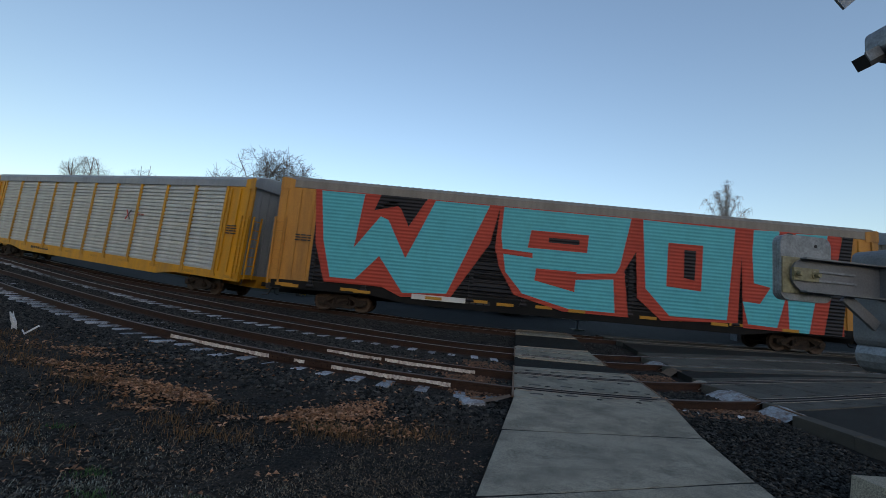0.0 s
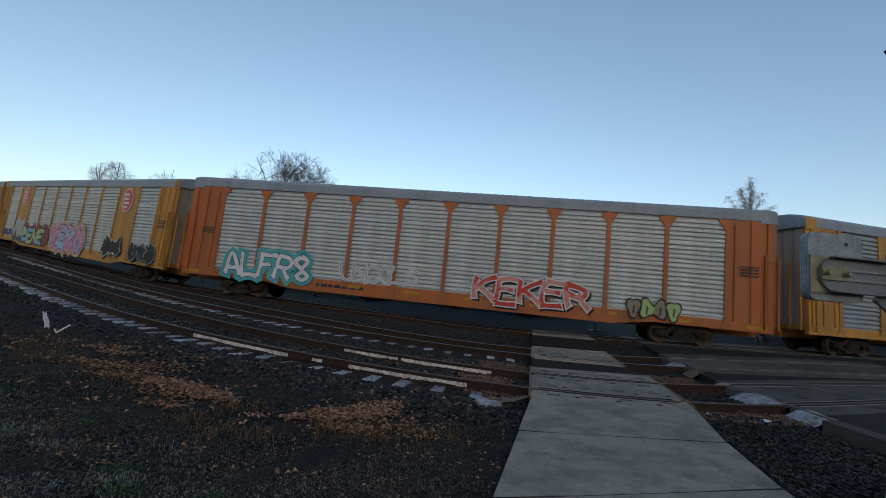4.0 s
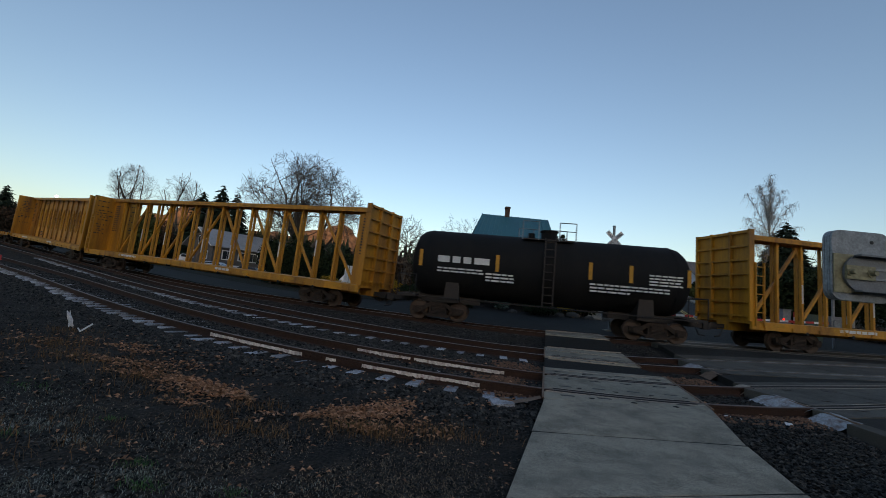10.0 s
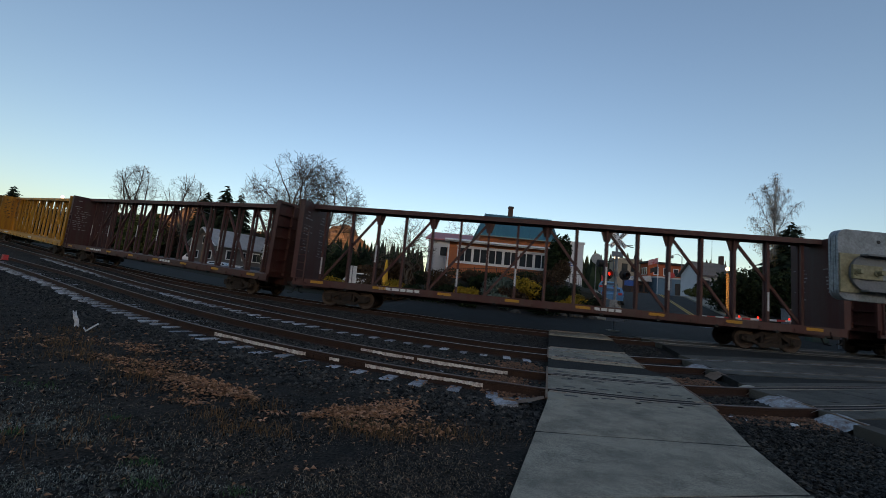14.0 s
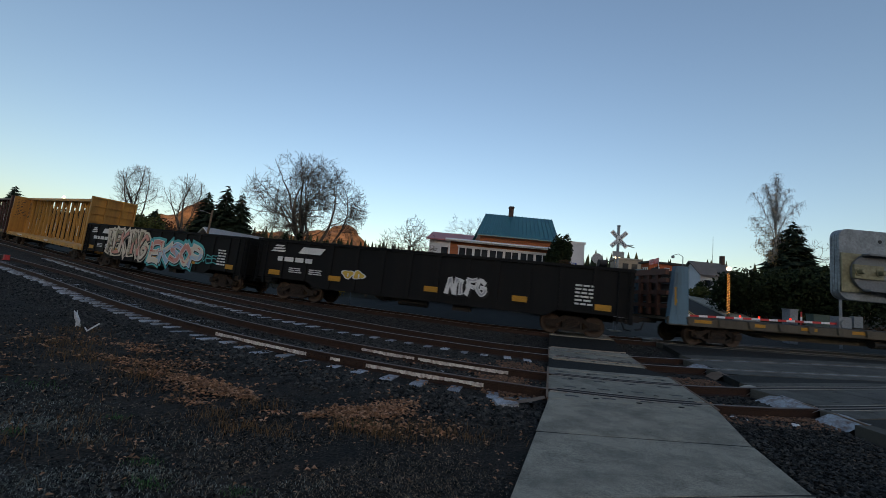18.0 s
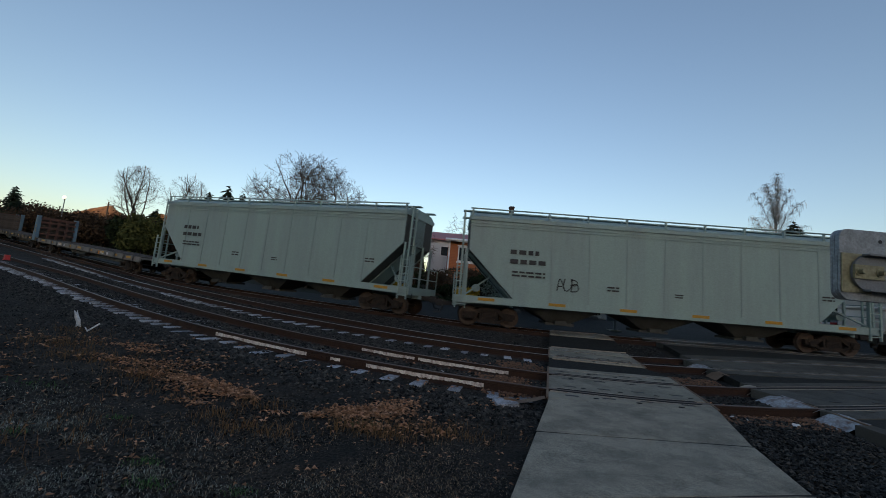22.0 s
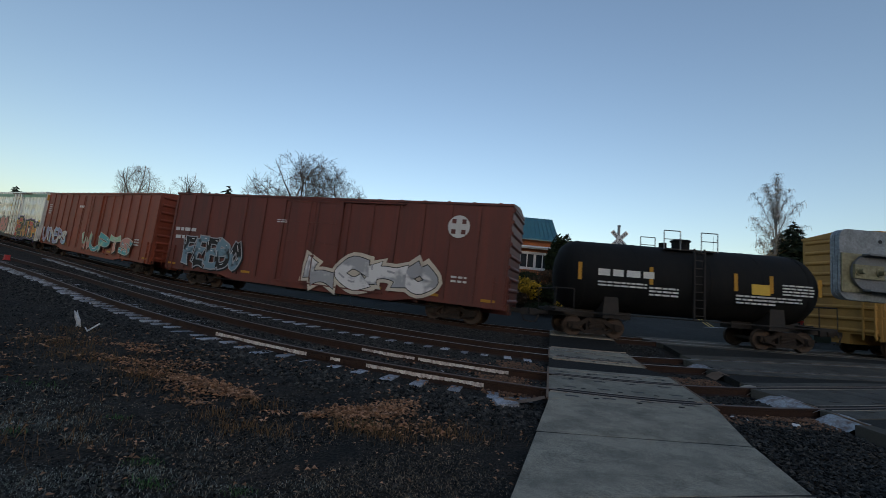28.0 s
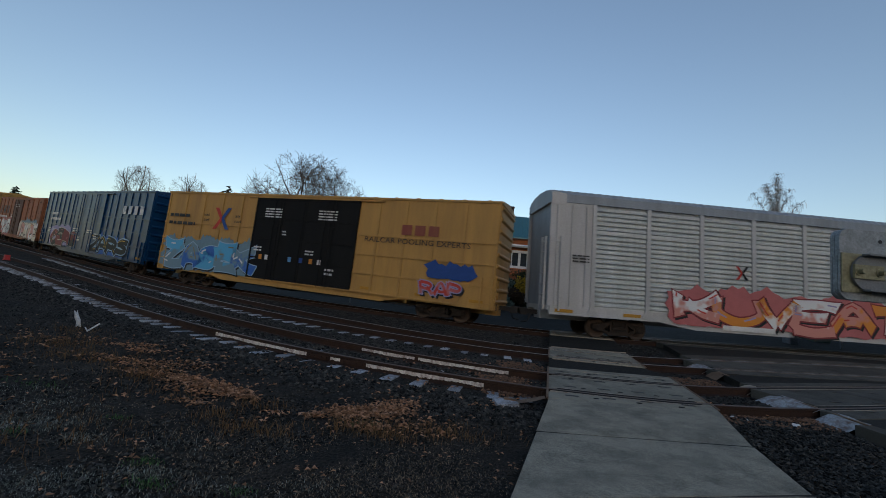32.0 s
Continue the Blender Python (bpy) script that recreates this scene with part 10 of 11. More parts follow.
kayak = thing("parasol", "closed yellow parasol in the garden", "parasol", "", (-4.9, 36.0, gz(-4.9, 36)))
part("cover", Shape().tube((0, 0, 1.0), (0, 0, 3.2), 0.30, 0.10, 10), material("yellow_canvas", (0.60, 0.33, 0.03), 0.7), kayak)
part("pole", Shape().tube((0, 0, 0), (0, 0, 3.3), 0.03, n=6), M_GALV_DARK, kayak)
marker = thing("white_marker", "white split panel on a post beside the tracks", "trackside sign", "", (-5.28, 24.0, gz(-5.28, 24)))
part("panel", Shape().box(-0.26, -0.02, -0.02, 0.02, 0.9, 2.4).box(0.03, 0.26, -0.02, 0.02, 0.9, 2.4), M_WHITE, marker)
part("post", Shape().tube((0, 0.05, 0), (0, 0.05, 2.3), 0.035, n=8), M_GALV, marker)

# ---- the grey gabled house and its surroundings
barn = thing("house", "grey shingled gabled house with a frosted roof and white windows", "house", "", Matrix.Translation((-32.3, 57.0, 0)) @ Matrix.Rotation(radians(58), 4, "Z"))
M_SHINGLE = material("grey_shingle_wall", (0.115, 0.105, 0.10), 0.9, 0, (0.08, 0.073, 0.07), 1.0, 0.6, 0.004, 25.0, 0.2, ribs=0.012, rib_pitch=0.2)
part("wall", Shape().box(0, 13.5, 0, 7.0, 0.5, 5.5), M_SHINGLE, barn)
part("foundation", Shape().box(-0.05, 13.55, -0.06, 0, 0.5, 2.75), M_WHITE_WALL, barn, "white-painted base of the wall")
g = Shape()
g.v += [(0.0, 0.0, 5.5), (0.0, 7.0, 5.5), (0.0, 3.5, 7.75), (0.15, 0.0, 5.5), (0.15, 7.0, 5.5), (0.15, 3.5, 7.75)]
g.f += [(0, 2, 1), (3, 4, 5), (0, 1, 4, 3), (1, 2, 5, 4), (2, 0, 3, 5)]
part("gable", g, M_SHINGLE, barn)
part("roof", Shape().rings([[(-0.6, -0.6, 5.15), (14.0, -0.6, 5.15), (14.0, -0.6, 5.32), (-0.6, -0.6, 5.32)], [(-0.6, 3.5, 7.8), (14.0, 3.5, 7.8), (14.0, 3.5, 7.98), (-0.6, 3.5, 7.98)], [(-0.6, 7.6, 5.15), (14.0, 7.6, 5.15), (14.0, 7.6, 5.32), (-0.6, 7.6, 5.32)]], True, True), M_FROST_ROOF, barn, "frost-whitened roof")
part("barge_board", Shape().bar((-0.64, -0.6, 5.2), (-0.64, 3.5, 7.85), 0.2, 0.06).bar((-0.64, 7.6, 5.2), (-0.64, 3.5, 7.85), 0.2, 0.06), M_TRIM, barn, "white barge boards of the gable")
for x, z, ww, hh in ((1.5, 3.55, 1.3, 1.15), (4.0, 3.6, 0.8, 1.1), (5.6, 3.6, 1.4, 1.15), (7.5, 2.1, 1.0, 1.9), (9.6, 3.6, 1.2, 1.1)):
    w_ = part("window", Shape().box(x - 0.14, x + ww + 0.14, -0.08, -0.01, z - 0.14, z + hh + 0.14), M_TRIM, barn)
    for q in range(2):
        part("pane", Shape().box(x + q * ww / 2 + 0.03, x + (q + 1) * ww / 2 - 0.03, -0.11, -0.08, z, z + hh), M_PANE, w_)
for y, z in ((3.1, 5.6), (1.2, 3.4), (4.9, 3.4)):
    w_ = part("window", Shape().box(-0.08, -0.01, y - 0.12, y + 0.92, z - 0.12, z + 1.12), M_TRIM, barn)
    part("pane", Shape().box(-0.11, -0.08, y, y + 0.8, z, z + 1.0), M_PANE, w_)
util = thing("utility_pole", "leaning brown wooden utility pole", "utility pole", "", (-32.0, 53.0, gz(-32, 53)))
part("pole", Shape().tube((0, 0, 0), (0.5, 0, 8.2), 0.17, 0.12, 8), material("pole_wood", (0.17, 0.12, 0.085), 0.9, 0, (0.10, 0.075, 0.055), 3.0, 0.6), util)
part("lamp_arm", Shape().tube((0.45, 0, 7.6), (-0.6, -0.4, 7.9), 0.03, n=6).box(-0.9, -0.5, -0.55, -0.35, 7.82, 7.95), M_GALV_DARK, util)
util2 = thing("utility_pole", "brown wooden utility pole far off", "utility pole", "", (-62.0, 72.0, gz(-62, 72)))
part("pole", Shape().tube((0, 0, 0), (0, 0, 9.0), 0.15, 0.11, 8), MATS["pole_wood"], util2)
lampl = thing("street_lamp", "lit street lamp far down the street", "street lamp", "lamps along the street", (-74.0, 76.0, gz(-74, 76)))
part("pole", Shape().tube((0, 0, 0), (0, 0, 9.2), 0.08, n=8), M_GALV_DARK, lampl)
part("globe", Shape().sphere((0, -0.2, 9.3), 0.28, 10, 6), M_WARM, lampl)

# ---- trees
limb_tree("oak", -23.3, 65.0, 21.0, 20.0, "huge bare spreading oak with a round crown", 11, 9, 0.70, 0.10, 1.5, 0.020, 0.21, 0.22, 5, 0.04)
limb_tree("bare_tree", -63.0, 80.0, 18.2, 10.0, "bare roadside tree with upright limbs", 12, 6, 0.35, 0.15, 1.0, 0.018, 0.14, 0.3, 4, 0.1)
limb_tree("bare_tree", -54.6, 82.0, 17.8, 9.0, "bare rounded tree beyond the house", 13, 6, 0.4, 0.25, 0.8, 0.016, 0.14, 0.35, 4, 0.1)
bare_tree("bare_tree", -6.6, 46.0, 6.6, 3.4, "bare weeping tree near the houses", 15, tips=300, stems=4, bole=0.2, thick=0.6, thin=0.013)
bare_tree("bare_tree", -3.2, 41.0, 7.6, 5.4, "bare bushy tree behind the garden", 14, tips=620, stems=8, bole=0.25, thick=0.65, thin=0.013)
bare_tree("bare_tree", 4.0, 60.0, 9.9, 8.0, "pale bare tree behind the house", 18, tips=420, stems=5, thick=0.5, thin=0.014)
weeping_birch("birch", 34.0, 40.0, 14.6, "slender bare birch with drooping twigs and a few yellow leaves", 16)
bare_tree("bare_tree", 39.5, 42.0, 8.8, 3.4, "thin bare tree behind the thicket", 17, tips=160, stems=3, thick=0.6, thin=0.013)
for k, (x, y, h, r) in enumerate(((-43.9, 72.0, 13.8, 3.9), (-40.6, 72.0, 15.4, 4.3), (-37.7, 72.0, 14.5, 4.0), (-42.2, 70.0, 12.0, 4.0), (-93.6, 85.0, 12.0, 3.6), (-8.6, 45.0, 5.2, 1.6), (-56.0, 76.0, 9.5, 3.6), (35.3, 39.5, 9.9, 3.6), (36.8, 40.5, 8.0, 3.4), (43.0, 50.0, 10.0, 2.6))):
    conifer("fir", x, y, h, r, "tall dark evergreen fir tree", 30 + k)
bush("hedge_bush", 27.2, 34.5, 5.6, 5.0, 4.4, "dark ivy-covered thicket beside the street", M_IVY, 201, 0.17, 8000, -0.2, 18, "hedge")
bush("hedge_bush", 31.6, 34.0, 6.0, 5.0, 5.4, "dark evergreen thicket under the birch", M_IVY, 202, 0.18, 8000, -0.4, 18, "hedge")
bush("hedge_bush", 37.5, 35.0, 9.0, 5.0, 6.2, "dark evergreen thicket under bare trees", M_IVY, 203, 0.18, 8000, -0.4, 18, "hedge")
bush("hedge_bush", 33.5, 26.5, 12.0, 3.0, 1.7, "low brown roadside scrub by the street", M_RUSSET, 204, 0.14, 6000, -0.3, 18, "hedge")
bush("hedge_bush", 37.4, 51.0, 3.0, 2.4, 1.8, "round garden shrubs before the cottage", M_IVY, 205, 0.13, 2500, -0.2, 8, "hedge")
for k in range(6):
    bush("arborvitae", -18.4 + k * 1.75, 44.5 + 0.4 * (k % 2), 2.7, 2.5, 5.3 - 0.20 * k + 0.5 * ((k * 5) % 3) / 2, "dense dark arborvitae in a hedge row", M_IVY, 60 + k, 0.15, 4200, -0.2, 12, "hedge")
for k in range(7):
    conifer("arborvitae", -18.6 + k * 1.6, 46.5, 6.4 - 0.25 * k + 0.5 * ((k * 3) % 2), 1.1, "pointed dark arborvitae behind the hedge", 80 + k, M_IVY, 22)
for k, (x, y, w, h, m) in enumerate(((-44, 58, 6.2, 7.0, M_OLIVE), (-39, 78, 9, 8.5, M_RUSSET), (-55, 74, 10, 8.0, M_RUSSET), (-66, 80, 12, 8.5, M_RUSSET), (-80, 86, 14, 8.5, M_IVY), (-50, 62, 6, 6.0, M_IVY), (-14, 60, 9, 6.5, M_RUSSET), (-4.5, 47, 5, 3.8, M_RUSSET), (-95, 90, 16, 10.0, M_RUSSET), (-72, 96, 16, 9.0, M_RUSSET), (-8, 42, 4, 3.2, M_RUSSET), (-60, 66, 9, 6.5, M_RUSSET), (-49, 68, 8, 6.5, M_RUSSET), (-84, 82, 12, 8.5, M_RUSSET), (-74, 80, 12, 8.0, M_RUSSET), (-34, 74, 8, 7.5, M_RUSSET), (-66, 72, 9, 7.0, M_RUSSET))):
    bush("thicket", x, y, w, w * 0.6, h, "round olive-green shrub beyond the tracks" if m is M_OLIVE else "tangled dark woodland edge", m, 300 + k, 0.26, 5200, -0.3, 16, "thicket")


def far_woods(name, pts, depth, h0, h1, mat, seed, label, n=260, spread=14):
    """A far belt of pointed trees as one object."""
    rg = random.Random(seed)
    sh = Shape()
    for k in range(n):
        q = rg.random()
        x, y = np.interp(q, [p[0] for p in pts], [p[1] for p in pts]), np.interp(q, [p[0] for p in pts], [p[2] for p in pts])
        x, y = x + rg.uniform(-2, 2), y + rg.uniform(0, spread)
        h = rg.uniform(h0, h1)
        z = gz(x, y) - 1
        r = h * rg.uniform(0.16, 0.26)
        last = None
        for j in range(4):
            f = j / 4
            ring = [(x + r * (1 - f) * rg.uniform(0.7, 1.25) * math.cos(a), y + r * (1 - f) * math.sin(a), z + h * f + rg.uniform(-0.3, 0.3)) for a in (i * 2 * math.pi / 7 for i in range(7))]
            if last:
                sh.rings([last, ring], True)
            last = ring
        sh.rings([last, [(x, y, z + h)] * 7], True)
    return tagged(part(name, sh, mat), label, "woods", "", "stuff")


far_woods("far_woods", [(0, -160, 150), (0.5, -60, 130), (1, -5, 110)], 0, 9, 15, M_NEEDLE, 3, "far dark woodland below the mountains", 380)
far_woods("far_woods", [(0, 22, 130), (0.4, 60, 120), (1, 150, 110)], 0, 7, 15, M_NEEDLE, 4, "far dark fir woods on the hill", 320)
far_woods("far_woods", [(0, 14, 78), (1, 25, 100)], 0, 4, 8, M_RUSSET, 5, "brown trees at the end of the street", 40, 8)

# ---- mountains
M_ROCK = material("mountain_forest_and_rock", (0.15, 0.10, 0.062), 0.95, 0, (0.035, 0.036, 0.028), 0.010, 1.0, 6.0, 0.03, 0.35)


def ridge(name, peaks, y, depth, label, seed):
    """A rugged mountain ridge: a height field under a skyline of peaks (x, height)."""
    noise_rows, xs, ys = [], np.linspace(peaks[0][0], peaks[-1][0], 150), np.linspace(0, 1, 26)
    rg = np.random.RandomState(seed)
    V = []
    sky = np.interp(xs, [p[0] for p in peaks], [p[1] for p in peaks])
    for j, q in enumerate(ys):
        fall = 1 - abs(q - 0.62) / 0.62 if q < 0.62 else 1 - (q - 0.62) / 0.8
        for i, x in enumerate(xs):
            n1 = noise.noise(Vector((x * 0.006, q * 3.0, seed))) + 0.5 * noise.noise(Vector((x * 0.016, q * 7.0, seed + 3))) + 0.25 * noise.noise(Vector((x * 0.045, q * 15.0, seed)))
            z = sky[i] * max(0.0, fall) ** 0.9 + n1 * sky[i] * 0.16 * (0.3 + min(1, fall))
            V.append((x + n1 * 20, y + q * depth, max(-5.0, z - 4)))
    F = [(j * 150 + i, j * 150 + i + 1, (j + 1) * 150 + i + 1, (j + 1) * 150 + i) for j in range(25) for i in range(149)]
    me = bpy.data.meshes.new(name)
    me.from_pydata(V, [], F)
    me.materials.append(M_ROCK)
    return tagged(new(name, me), label, "mountain", "", "structure")


ridge("backdrop_mountain", [(-2600, 30), (-2150, 200), (-1900, 235), (-1760, 232), (-1640, 262), (-1560, 240), (-1440, 235), (-1330, 270), (-1200, 330), (-1100, 250), (-980, 190), (-870, 225), (-700, 220), (-620, 255), (-520, 290), (-440, 250), (-300, 160), (-150, 60)], 1500, 700, "sunlit distant mountain ridge", 2)
# ---------------------------------------------------------------- foreground
M_LEAF = material("fallen_leaves", (0.27, 0.135, 0.075), 0.85, 0, (0.46, 0.29, 0.20), 9.0, 0.65, 0.0, 40.0, 0.3, vary=0.55)
M_DRYGRASS = material("dry_grass", (0.165, 0.092, 0.042), 0.9, 0, (0.09, 0.06, 0.03), 5.0, 0.6, vary=0.4)
M_FROSTGRASS = material("frosted_grass", (0.20, 0.215, 0.20), 0.9, 0, (0.045, 0.062, 0.038), 3.0, 0.75, vary=0.6)
M_STRAW = material("pale_dead_stalks", (0.24, 0.18, 0.125), 0.9, 0, (0.11, 0.085, 0.065), 6.0, 0.6, vary=0.5)
M_WEED = material("green_weed_leaves", (0.045, 0.11, 0.035), 0.8, 0, (0.035, 0.07, 0.03), 6.0, 0.6, vary=0.4)
M_PAPER = material("crumpled_white_paper", (0.55, 0.56, 0.58), 0.8, 0, (0.4, 0.4, 0.42), 6.0, 0.5)
M_CLAY = material("reddish_grit", (0.19, 0.108, 0.072), 0.95, 0, (0.09, 0.058, 0.042), 8.0, 0.6, 0.01, 60.0, 0.3)


def on_paving(x, y):
    """True on the footpath, on the road and on the rails, where no loose stones lie."""
    if y < 19.5 and edge(WALK_L, y)[0] - 0.02 < x < edge(WALK_R, y)[0] + 0.02 and y > 2.0:
        return True
    if x > edge(ROAD_L, y)[0] - 0.35:
        return True
    return False


def near_rail(x, y):
    for i in (1, 2, 3):
        c = LINE[i]
        k = int(np.argmin((c[:, 1] - x) ** 2 + (c[:, 2] - y) ** 2))
        d = -(x - c[k, 1]) * math.sin(c[k, 3]) + (y - c[k, 2]) * math.cos(c[k, 3])
        if abs(abs(d) - 0.755) < 0.10:
            return True, d, i
        if abs(d) < 2.2:
            return False, d, i
    return False, 99, 0


def scatter(name, spots, size, mat, seed, label, category, flat_k=0.65):
    """Many irregular stones as one object: spots are (x, y, z, scale)."""
    rg = np.random.RandomState(seed)
    P = np.array(spots)
    n = len(P)
    base = np.array([(1, 0, 0), (0, 1, 0), (-1, 0, 0), (0, -1, 0), (0, 0, 1), (0, 0, -1)], float)
    V = base[None] * rg.uniform(0.55, 1.25, (n, 6, 3)) + rg.uniform(-0.28, 0.28, (n, 6, 3))
    a = rg.uniform(0, 6.28, n)
    c, s = np.cos(a), np.sin(a)
    X = V[:, :, 0] * c[:, None] - V[:, :, 1] * s[:, None]
    Y = V[:, :, 0] * s[:, None] + V[:, :, 1] * c[:, None]
    V = np.stack([X, Y, V[:, :, 2] * flat_k], -1) * (size * P[:, 3])[:, None, None] + P[:, None, :3]
    f = np.array([(0, 1, 4), (1, 2, 4), (2, 3, 4), (3, 0, 4), (1, 0, 5), (2, 1, 5), (3, 2, 5), (0, 3, 5)])
    F = (f[None] + (np.arange(n) * 6)[:, None, None]).reshape(-1, 3)
    me = bpy.data.meshes.new(name)
    me.from_pydata(V.reshape(-1, 3).tolist(), [], F.tolist())
    me.materials.append(mat)
    return tagged(new(name, me), label, category, "", "stuff")


rg = random.Random(11)
fine, coarse = [], []
tries = 0
while len(fine) + len(coarse) < 78000 and tries < 210000:
    tries += 1
    y = 1.4 + 17.0 * rg.random() ** 1.7
    x = rg.uniform(-1.05 * y - 1.0, 0.95 * y + 1.0)
    if x > 9.5 or on_paving(x, y):
        continue
    on, d, i = near_rail(x, y)
    if on:
        continue
    z = gz(x, y) - 0.03
    if abs(d) < 2.0:
        if abs(d) < 1.3 and rg.random() < (0.30 if abs(d) < 0.66 else 0.72 if d < 0 and i < 3 else 0.2):
            continue
        coarse.append((x, y, z + 0.008 + rg.uniform(-0.01, 0.015) - (0.022 if -1.35 < d < -0.66 else 0.004), rg.uniform(0.6, 1.4)))
    elif x > 3.2:
        coarse.append((x, y, z + 0.012, rg.uniform(0.45, 1.1)))
    else:
        if x < -0.6 and y < 6.5 and math.sin(x * 1.9 + 1.3 * math.sin(y * 1.7)) + math.sin(y * 2.6 + x) > 0.1 and rg.random() < 0.65:
            continue
        fine.append((x, y, z + rg.uniform(0.0, 0.012), rg.uniform(0.4, 1.25) * (0.6 if y < 5 and x > -1.2 else 1.0)))
scatter("gravel", fine, 0.020, M_STONE, 21, "loose dark gravel and grit", "gravel")
scatter("ballast", coarse, 0.036, M_STONE, 22, "dark crushed ballast stones", "ballast")
between = []
while len(between) < 52000:
    i = rg.choice((1, 1, 2, 2, 3))
    x, y, z, t = on_track(i, -1.0 - 33.0 * rg.random() ** 1.5, rg.uniform(-2.6, 2.4) if i < 3 else rg.uniform(-3.2, -0.85))
    if on_paving(x, y):
        continue
    on, d, q = near_rail(x, y)
    if not on:
        between.append((x, y, gz(x, y) - 0.03 + rg.uniform(-0.012, 0.018) - (0.022 if -1.35 < d < -0.66 else 0.0), rg.uniform(0.6, 1.45)))
scatter("ballast", between, 0.038, M_STONE, 26, "dark crushed ballast between the tracks", "ballast")
near_left = []
while len(near_left) < 11000:
    y = rg.uniform(1.5, 6.0)
    x = edge(WALK_L, max(y, 2.2))[0] - 2.4 * rg.random() ** 1.3
    if not on_paving(x, y):
        near_left.append((x, y, gz(x, y) - 0.028 + rg.uniform(-0.004, 0.010), rg.uniform(0.5, 1.5)))
scatter("gravel", near_left, 0.010, M_STONE, 24, "fine dark gravel beside the footpath", "gravel")
near_right = []
while len(near_right) < 13000:
    x, y = rg.uniform(3.4, 7.2), rg.uniform(2.6, 6.75)
    if not on_paving(x, y):
        near_right.append((x, y, gz(x, y) + rg.uniform(-0.03, 0.03), rg.uniform(0.6, 1.4)))
scatter("ballast", near_right, 0.024, M_STONE, 23, "dark crushed stone beside the footpath", "ballast")

# reddish grit in the pockets beside the crossing's ends
for x0, x1, y0, y1, n in ((4.7, 6.75, 6.35, 7.15, 1300), (0.9, 1.9, 6.8, 8.4, 900), (5.75, 7.3, 9.4, 10.3, 700), (1.6, 2.7, 9.3, 10.4, 500)):
    grit = []
    for k in range(n):
        x, y = rg.uniform(x0, x1), rg.uniform(y0, y1)
        if not on_paving(x, y) and not near_rail(x, y)[0]:
            grit.append((x, y, gz(x, y) + rg.uniform(-0.025, 0.03), rg.uniform(0.5, 1.3)))
    scatter("grit", grit, 0.030, M_CLAY, 25 + n, "reddish-brown grit packed between the rails", "gravel")

# fallen leaves: drifts and strays
spots = []
for cx, cy, sx, sy, n in ((-5.5, 7.5, 0.22, 0.12, 110), (-4.95, 7.15, 0.2, 0.1, 100), (-4.0, 5.85, 0.22, 0.10, 150), (-3.35, 5.70, 0.20, 0.11, 260), (-2.95, 5.50, 0.22, 0.12, 380), (-2.62, 5.32, 0.20, 0.09, 280), (-2.3, 5.2, 0.10, 0.06, 70),
                          (-1.32, 4.80, 0.08, 0.04, 70), (-1.02, 5.0, 0.14, 0.11, 260), (-0.75, 5.15, 0.17, 0.16, 400), (-0.45, 5.35, 0.17, 0.16, 340), (-0.3, 5.75, 0.10, 0.08, 80), (-0.66, 4.62, 0.14, 0.06, 90), (-0.1, 4.8, 0.22, 0.16, 90), (-1.75, 4.75, 0.08, 0.04, 25), (-2.75, 4.85, 0.16, 0.08, 60), (-3.9, 6.5, 0.3, 0.15, 90), (-5.0, 6.4, 0.3, 0.12, 90), (-4.3, 6.25, 0.2, 0.1, 90),
                          (1.45, 7.65, 0.35, 0.5, 200), (0.7, 9.6, 0.7, 0.3, 120), (5.6, 7.3, 0.4, 0.2, 90), (6.2, 7.0, 0.4, 0.25, 50), (-6.6, 7.4, 0.5, 0.3, 80)):
    for k in range(n):
        spots.append((rg.gauss(cx, sx), rg.gauss(cy, sy)))
for k in range(90):
    y = rg.uniform(3.3, 8.0)
    x, r = rg.uniform(-1.1 * y, 1.0), rg.uniform(0.04, 0.22)
    for j in range(rg.randrange(2, 9)):
        spots.append((rg.gauss(x, r), rg.gauss(y, r * 0.6)))
for k in range(420):
    y = rg.uniform(2.6, 9.5)
    spots.append((rg.uniform(-1.1 * y, 2.0), y))
V, F = [], []
for x, y in spots:
    if on_paving(x, y):
        continue
    a, s, curl = rg.uniform(0, 6.28), rg.uniform(0.016, 0.042) * (1.0 if y > 4.4 else 0.7), rg.uniform(0.2, 0.9)
    z = gz(x, y) - 0.012 + rg.uniform(0, 0.03)
    u, v = Vector((math.cos(a), math.sin(a), rg.uniform(-0.3, 0.3))), Vector((-math.sin(a), math.cos(a), 0))
    c = Vector((x, y, z))
    b = len(V)
    V += [tuple(c - u * s), tuple(c + v * s * 0.6 + Vector((0, 0, s * curl))), tuple(c + u * s * 1.1), tuple(c - v * s * 0.6 + Vector((0, 0, s * curl * 0.7)))]
    F += [(b, b + 1, b + 2), (b, b + 2, b + 3)]
me = bpy.data.meshes.new("leaf_litter")
me.from_pydata(V, [], F)
me.materials.append(M_LEAF)
tagged(new("leaf_litter", me), "drifts of dry brown fallen leaves", "leaves", "", "stuff")


